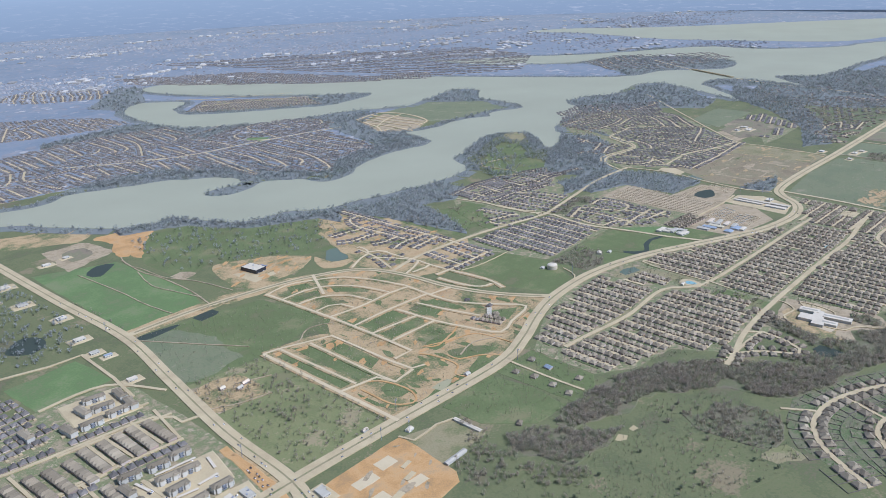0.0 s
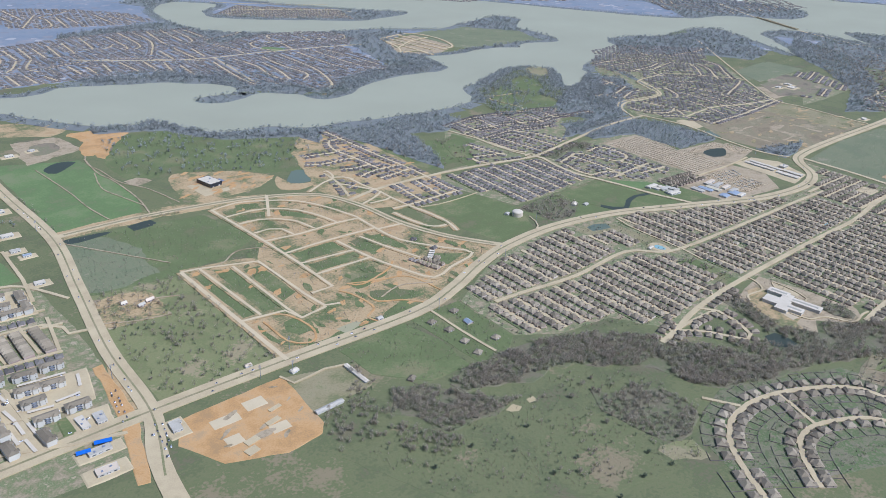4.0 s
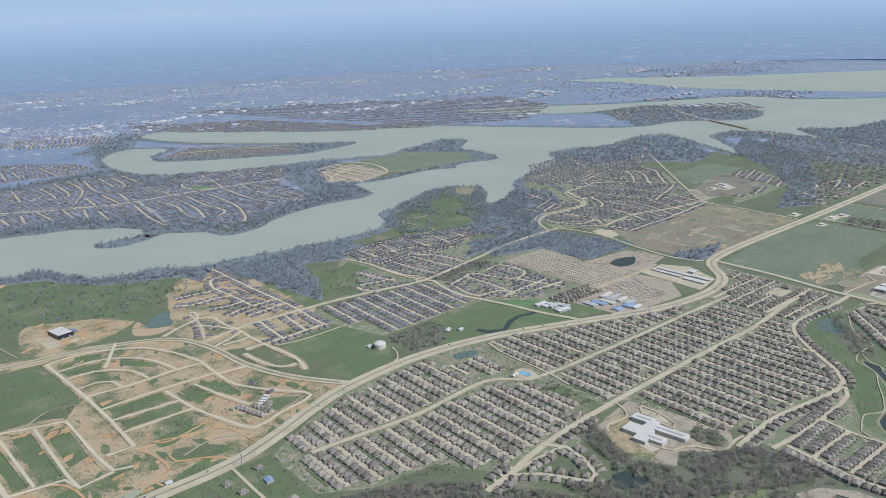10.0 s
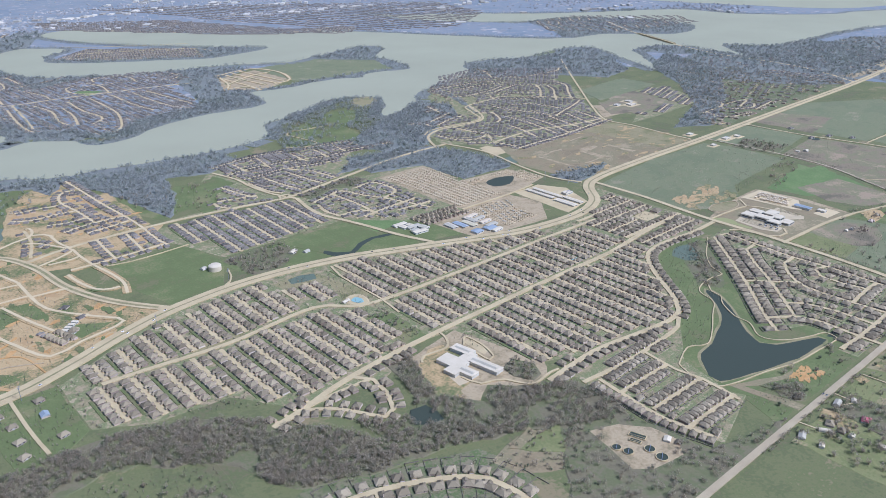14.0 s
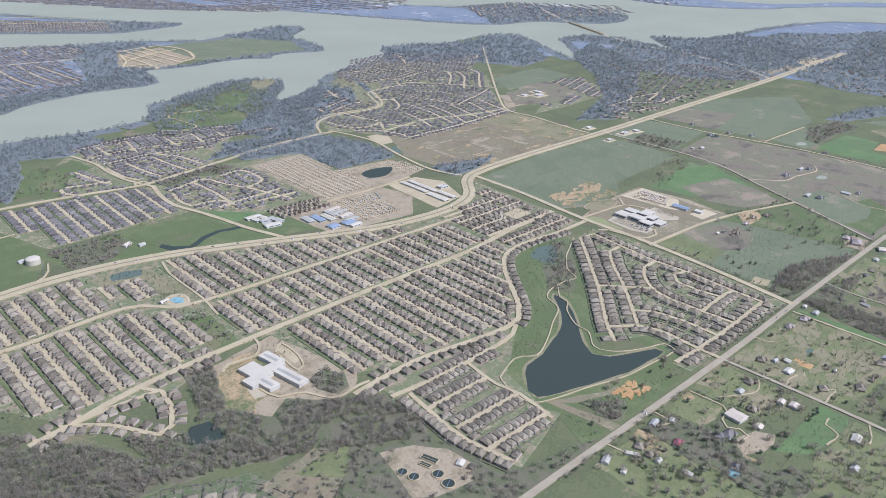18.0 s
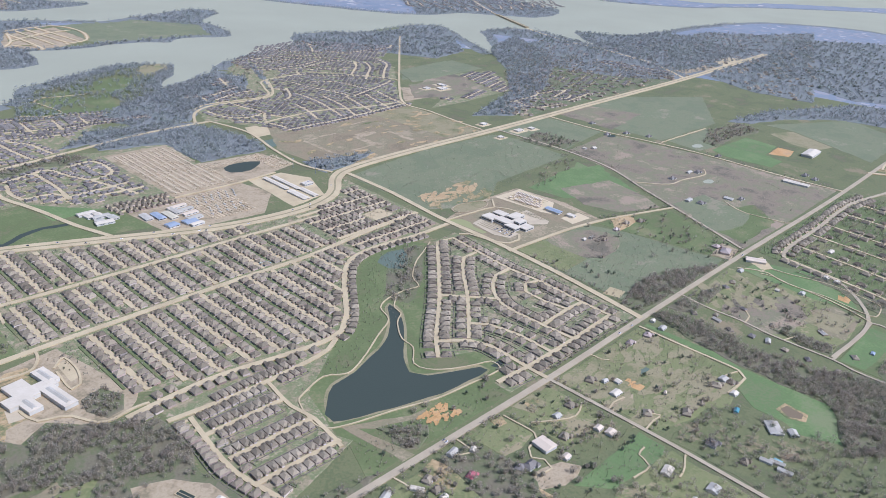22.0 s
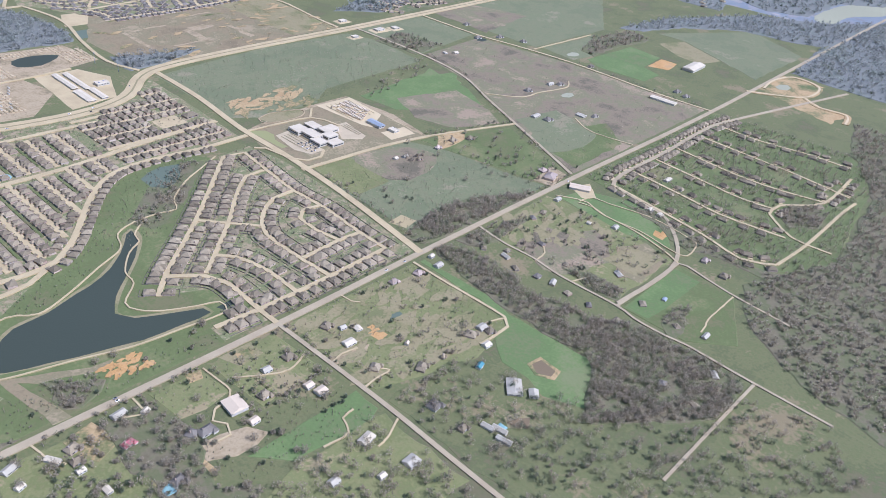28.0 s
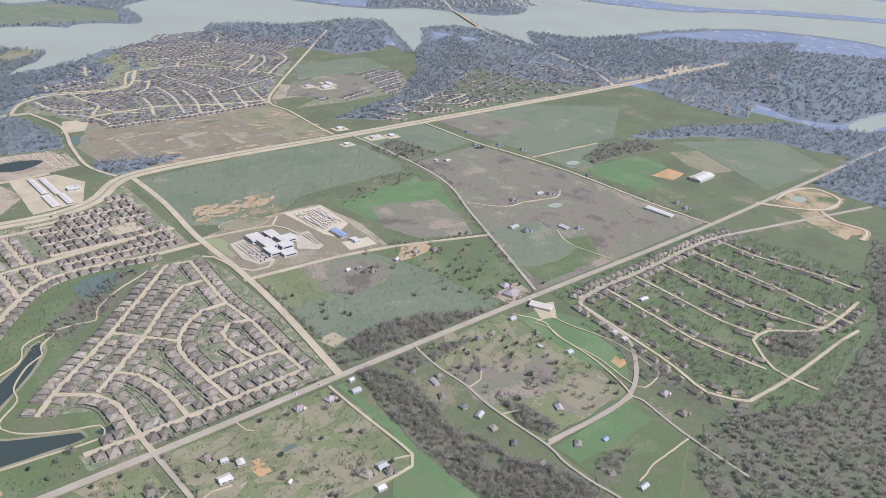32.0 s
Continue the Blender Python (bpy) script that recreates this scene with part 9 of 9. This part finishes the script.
# ---- poles along the highway ----
pole = base("power_pole", 333, 382, 0, "tall steel power pole beside the highway", "pole", "power poles")
part("shaft", one(box_piece(0, 0, 0, 11, 0.34, 0.34, 0, 0.5)), M_STEEL, pole)
for z in (8.6, 9.6, 10.5):
    part("arm", one(box_piece(0, 0, z, z + 0.14, 2.4, 0.16)), M_STEEL, pole)
for x, y in ((320, 354), (455, 362), (560, 396), (640, 435), (300, 362), (1052, 402), (1044, 430), (245, 690), (222, 420)):
    copy_thing(pole, pose(x, y, 0, 0, 0, 20))

# ---- single trees near the farms ----


def single_tree(x, y, r, high, mat, label, n=260, size=0.30):
    ob = base("tree", x, y, RND.uniform(0, 6.28), label, "tree", "single trees")
    t = Bag()
    v, f = box_piece(0, 0, 0, r * high, 0.3, 0.3, 0, 0.5)
    t.add(v, f)
    for k in range(7):
        a, z = k * 0.9 + RND.uniform(0, 0.4), r * high * RND.uniform(0.35, 0.9)
        e = Vector((math.cos(a) * r * 0.7, math.sin(a) * r * 0.7, z + r * RND.uniform(0.3, 0.7)))
        t.add([(0.06, 0, z), (-0.05, 0.05, z), (-0.05, -0.05, z), tuple(e)], [(0, 1, 3), (1, 2, 3), (2, 0, 3)])
    part("trunk", t, M_TRUNK, ob)
    c = Bag()
    for _ in range(n):
        d = Vector((RND.gauss(0, 1), RND.gauss(0, 1), RND.gauss(0, 0.9))).normalized() * r * RND.random() ** 0.4
        p = Vector((0, 0, r * high + 0.5)) + d
        p.z = max(p.z, 0.4)
        a, b = [Vector((RND.gauss(0, 1), RND.gauss(0, 1), RND.gauss(0, 0.5))).normalized() * size * RND.uniform(0.6, 1.3) for _ in range(2)]
        c.add([tuple(p + a), tuple(p + b), tuple(p - (a + b) * 0.6)], [(0, 1, 2)])
    part("crown", c, mat, ob)
    return ob


T_BARE = [single_tree(900, -20, 1.8, 1.1, M_WOODS, "leafless grey-brown tree over grass"), single_tree(926, -30, 2.2, 1.0, M_WOODS, "broad leafless grey-brown oak tree"), single_tree(945, -15, 1.3, 1.2, M_WOODS, "small leafless tree on grass")]
T_GREEN = [single_tree(872, 4, 1.4, 1.1, M_EVERGREEN, "dark green cedar on open grass", 280, 0.28), single_tree(940, -36, 1.1, 1.2, M_EVERGREEN, "small dark green cedar tree", 260, 0.26)]
for x0, x1, y0, y1, k in ((842, 930, -70, 10, 40), (942, 1036, -76, 8, 22), (786, 830, -60, 8, 20), (1108, 1196, -100, 8, 26), (806, 905, 24, 46, 14), (335, 510, 140, 250, 26), (1070, 1200, 30, 140, 24), (1200, 1270, 20, 130, 22)):
    for _ in range(k):
        x, y = RND.uniform(x0, x1), RND.uniform(y0, y1)
        if free(x, y, 1.0):
            copy_thing(RND.choice(T_BARE if RND.random() < 0.6 else T_GREEN), pose(x, y, 0, 0, 0, RND.uniform(0, 360)))

# ---- aircraft wing ----
WING = pose(220.8, -75.33, 297.68, 0, 0, math.degrees(math.atan2(-0.329, 0.9443)))
wing = new("aircraft_wing")
wing.matrix_basis = WING
tagged(wing, "pale grey airliner wing with a blue winglet and flap fairings darkened for shade", "aircraft wing")
M_WING = material("pale_grey_wing_paint", [(0.46, 0.43, 0.335), (0.50, 0.47, 0.365), (0.53, 0.50, 0.385)], 0.6, 5.0, rough=0.5)
M_FIN = material("deep_blue_paint", [(0.01, 0.03, 0.25), (0.015, 0.045, 0.32)], 0.8, 5.0, rough=0.3)
M_GAP = material("dark_panel_gap", [(0.05, 0.055, 0.06), (0.08, 0.085, 0.09)], 1.0, 5.0)


def wing_at(s, k):
    """A place on the wing: s runs from the root (0) to the tip (1), k from the trailing edge (0) to the leading edge (1)."""
    L = 3.6 + s * 14.7
    te = Vector((4.6 + (16 - L) * 0.268, L, -0.58 + (L - 6) * 0.137))
    le = Vector((6.2 + (16 - L) * 0.51, L, 0.03 + (L - 8.36) * 0.119))
    p = te.lerp(le, k)
    p.z += 0.10 * math.sin(math.pi * k) * (1.3 - s) + (-0.14 * k**6)
    return p


b = Bag()
NS, NK = 24, 10
for i in range(NS + 1):
    for j in range(NK + 1):
        b.v.append(tuple(wing_at(i / NS, j / NK)))
for i in range(NS + 1):
    for j in range(NK + 1):
        p = wing_at(i / NS, j / NK)
        b.v.append((p.x, p.y, p.z - 0.03 - 0.5 * math.sin(math.pi * j / NK) ** 0.7 * (1.1 - i / NS)))
m_ = (NS + 1) * (NK + 1)
for i in range(NS):
    for j in range(NK):
        q = i * (NK + 1) + j
        b.f += [(q, q + 1, q + NK + 2, q + NK + 1), (m_ + q, m_ + q + NK + 1, m_ + q + NK + 2, m_ + q + 1)]
    for j in (0, NK):
        q = i * (NK + 1) + j
        b.f.append((q, q + NK + 1, m_ + q + NK + 1, m_ + q))
for i in (0, NS):
    for j in range(NK):
        q = i * (NK + 1) + j
        b.f.append((q, q + 1, m_ + q + 1, m_ + q))
part("wing_skin", b, M_WING, wing)


def seam(s0, k0, s1, k1, wd, label):
    b = Bag()
    n = 16
    for i in range(n + 1):
        t = i / n
        p = wing_at(s0 + (s1 - s0) * t, k0 + (k1 - k0) * t)
        d = wing_at(s0 + (s1 - s0) * t + (0.01 if abs(s1 - s0) < 0.05 else 0), k0 + (k1 - k0) * t + (0 if abs(s1 - s0) < 0.05 else 0.01)) - p
        d = d.normalized() * wd * 0.5
        b.v += [(p.x - d.x, p.y - d.y, p.z + 0.012), (p.x + d.x, p.y + d.y, p.z + 0.012)]
        if i:
            q = 2 * i
            b.f.append((q - 2, q - 1, q + 1, q))
    part("panel_seam", b, M_GAP, wing, label)


seam(0.0, 0.62, 0.9, 0.62, 0.035, "dark seam behind the leading edge slat")
seam(0.0, 0.24, 0.62, 0.2, 0.04, "dark gap in front of the flaps")
seam(0.66, 0.36, 0.95, 0.36, 0.02, "dark gap in front of the aileron")
for s in (0.15, 0.3, 0.45, 0.66):
    seam(s, 0.26, s + 0.01, 0.6, 0.012, "thin panel seam")
b = Bag()
fin = [(4.9, 18.35, 1.18), (4.0, 18.3, 1.08), (3.82, 18.45, 0.53), (4.0, 18.45, 0.5), (4.25, 18.4, 0.78), (4.6, 18.38, 0.98)]
fin_up = [(5.0, 18.35, 1.16), (3.98, 18.3, 1.10), (3.35, 18.75, 1.72), (3.55, 18.75, 1.76), (4.2, 18.5, 1.40)]
for pts in (fin, fin_up):
    k = len(b.v)
    b.v += pts + [(x, y + 0.09, z) for x, y, z in pts]
    n = len(pts)
    b.f += [tuple(range(k, k + n)), tuple(range(k + 2 * n - 1, k + n - 1, -1))] + [(k + i, k + (i + 1) % n, k + n + (i + 1) % n, k + n + i) for i in range(n)]
part("winglet", b, M_FIN, wing, "deep blue winglet")
for L, tail, nose, drop in ((12.0, 4.95, 7.9, 0.24), (7.5, 6.2, 9.9, 0.28), (4.4, 7.4, 11.4, 0.34)):
    # a canoe: flat pale deck rising to the wing, keeled sides coloured dark as shade
    deck, keel = Bag(), Bag()
    n = 16
    wing_z = -0.58 + (L - 6) * 0.137
    for i in range(n + 1):
        t = i / n
        F = tail + (nose - tail) * t
        zt = wing_z - 0.20 * (1 - min(1.0, t * 2.4)) + 0.02
        wd = 0.09 + 0.20 * math.sin(math.pi * min(1.0, 0.04 + t * 0.9))
        dp = 0.19 + drop * math.sin(math.pi * min(1.0, 0.06 + 0.9 * t)) ** 1.1 * (0.55 + 0.45 * min(1.0, t * 2.4))
        deck.v += [(F, L - wd, zt), (F, L - wd * 0.6, zt + 0.035), (F, L + wd * 0.6, zt + 0.035), (F, L + wd, zt)]
        keel.v += [(F, L - wd, zt), (F, L - wd * 1.04, zt - dp * 0.45), (F, L - wd * 0.75, zt - dp * 0.85), (F, L, zt - dp), (F, L + wd * 0.75, zt - dp * 0.85), (F, L + wd * 1.04, zt - dp * 0.45), (F, L + wd, zt)]
    for i in range(n):
        deck.f += [(4 * i + j, 4 * i + j + 1, 4 * i + j + 5, 4 * i + j + 4) for j in range(3)]
        keel.f += [(7 * i + j, 7 * i + j + 1, 7 * i + j + 8, 7 * i + j + 7) for j in range(6)]
    deck.f += [(0, 1, 2, 3), (4 * n + 3, 4 * n + 2, 4 * n + 1, 4 * n)]
    keel.f += [tuple(range(7)), tuple(range(7 * n + 6, 7 * n - 1, -1))]
    fr = part("flap_fairing", keel, M_FAIRING_SHADE, wing, "long flap track fairing, its shade painted in dark grey")
    part("fairing_deck", deck, M_WING, fr, "pale grey top of a flap track fairing")
    z0 = keel.v[1][2]
    part("static_wick", one(([(tail, L, z0), (tail - 0.4, L + 0.05, z0 - 0.1), (tail, L + 0.03, z0 + 0.02)], [(0, 1, 2)])), M_GAP, fr, "thin dark wick")
for bag, nm, mat, lab in ((YARDS, "back_lawns", M_GRASS, "narrow green lawns between rows of houses"), (STREETS, "estate_streets", M_CONC, "pale concrete streets of the housing estates"), (ROOFS, "estate_roofs", M_ROOF, "grey-brown shingled roofs of the housing estates"), (SLATES, "estate_roofs", M_SLATE, "slate-grey roofs of the estates across the lake"), (WALLS, "estate_walls", M_BRICK, "brick walls of the houses of the estates"), (DRIVES, "estate_driveways", M_CONC, "concrete driveways of the houses")):
    tagged(link(nm, bag.mesh(nm, mat)), lab, "housing estate", kind="stuff")

# ---- backdrop: glowing ring painted with hazy distance and sky, past the end of the ground ----
M_BACK = bpy.data.materials.new("painted_haze")
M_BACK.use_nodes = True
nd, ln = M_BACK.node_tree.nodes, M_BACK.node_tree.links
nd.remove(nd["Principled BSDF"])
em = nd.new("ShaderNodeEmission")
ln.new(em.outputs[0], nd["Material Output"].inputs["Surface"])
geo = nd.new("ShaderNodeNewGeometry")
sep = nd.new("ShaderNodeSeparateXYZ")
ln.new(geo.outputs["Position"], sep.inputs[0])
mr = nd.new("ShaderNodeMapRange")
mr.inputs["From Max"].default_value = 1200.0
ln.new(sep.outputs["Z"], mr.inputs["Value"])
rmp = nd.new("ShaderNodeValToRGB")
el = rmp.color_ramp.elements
# Painted haze: far land brightens band by band towards the horizon, then sky.
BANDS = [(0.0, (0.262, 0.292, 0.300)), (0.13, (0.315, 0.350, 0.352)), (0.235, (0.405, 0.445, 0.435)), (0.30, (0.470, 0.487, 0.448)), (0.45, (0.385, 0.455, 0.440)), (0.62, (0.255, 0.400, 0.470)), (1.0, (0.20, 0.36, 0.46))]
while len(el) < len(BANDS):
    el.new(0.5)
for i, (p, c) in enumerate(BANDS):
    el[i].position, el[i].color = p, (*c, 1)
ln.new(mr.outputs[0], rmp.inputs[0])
# streaks of cloud above, specks of far towns below
mp = nd.new("ShaderNodeMapping")
mp.inputs["Scale"].default_value = (0.0008, 0.0008, 0.0068)
ln.new(geo.outputs["Position"], mp.inputs["Vector"])
cl = nd.new("ShaderNodeTexNoise")
cl.inputs["Scale"].default_value, cl.inputs["Detail"].default_value, cl.inputs["Roughness"].default_value = 1.0, 7.0, 0.55
ln.new(mp.outputs[0], cl.inputs["Vector"])
cr = nd.new("ShaderNodeMapRange")
cr.inputs["From Min"].default_value, cr.inputs["From Max"].default_value = 0.40, 0.53
ln.new(cl.outputs["Fac"], cr.inputs["Value"])
hi = nd.new("ShaderNodeMapRange")
hi.inputs["From Min"].default_value, hi.inputs["From Max"].default_value = 330.0, 560.0
ln.new(sep.outputs["Z"], hi.inputs["Value"])
mul = nd.new("ShaderNodeMath")
mul.operation = "MULTIPLY"
ln.new(cr.outputs[0], mul.inputs[0])
ln.new(hi.outputs[0], mul.inputs[1])
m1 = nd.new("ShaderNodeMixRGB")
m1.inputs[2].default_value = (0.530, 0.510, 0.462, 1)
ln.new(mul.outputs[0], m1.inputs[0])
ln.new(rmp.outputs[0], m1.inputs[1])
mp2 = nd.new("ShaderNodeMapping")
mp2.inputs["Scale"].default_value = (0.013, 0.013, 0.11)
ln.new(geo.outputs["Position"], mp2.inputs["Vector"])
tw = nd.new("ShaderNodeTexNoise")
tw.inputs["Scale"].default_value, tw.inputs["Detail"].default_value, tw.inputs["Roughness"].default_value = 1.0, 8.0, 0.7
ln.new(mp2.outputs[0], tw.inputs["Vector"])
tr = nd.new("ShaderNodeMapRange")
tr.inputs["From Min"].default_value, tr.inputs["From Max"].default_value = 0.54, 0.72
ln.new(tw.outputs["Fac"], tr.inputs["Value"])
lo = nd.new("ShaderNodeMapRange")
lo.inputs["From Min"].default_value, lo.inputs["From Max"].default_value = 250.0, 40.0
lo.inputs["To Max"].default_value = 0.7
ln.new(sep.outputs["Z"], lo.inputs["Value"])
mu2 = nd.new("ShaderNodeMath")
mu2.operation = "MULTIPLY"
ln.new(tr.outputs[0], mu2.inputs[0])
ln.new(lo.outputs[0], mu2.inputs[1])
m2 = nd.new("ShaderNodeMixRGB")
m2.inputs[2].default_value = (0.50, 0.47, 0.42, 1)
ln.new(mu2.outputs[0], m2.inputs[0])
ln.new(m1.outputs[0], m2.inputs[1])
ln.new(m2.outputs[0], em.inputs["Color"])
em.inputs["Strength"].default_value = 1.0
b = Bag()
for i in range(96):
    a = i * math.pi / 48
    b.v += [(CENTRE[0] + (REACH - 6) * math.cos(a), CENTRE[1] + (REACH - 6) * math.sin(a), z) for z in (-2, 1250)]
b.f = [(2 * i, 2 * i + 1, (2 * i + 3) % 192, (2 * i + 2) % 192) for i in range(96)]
tagged(link("backdrop", b.mesh("backdrop", M_BACK)), "glowing backdrop painted with a hazy blue horizon and streaky thin cloud", "sky", kind="structure")
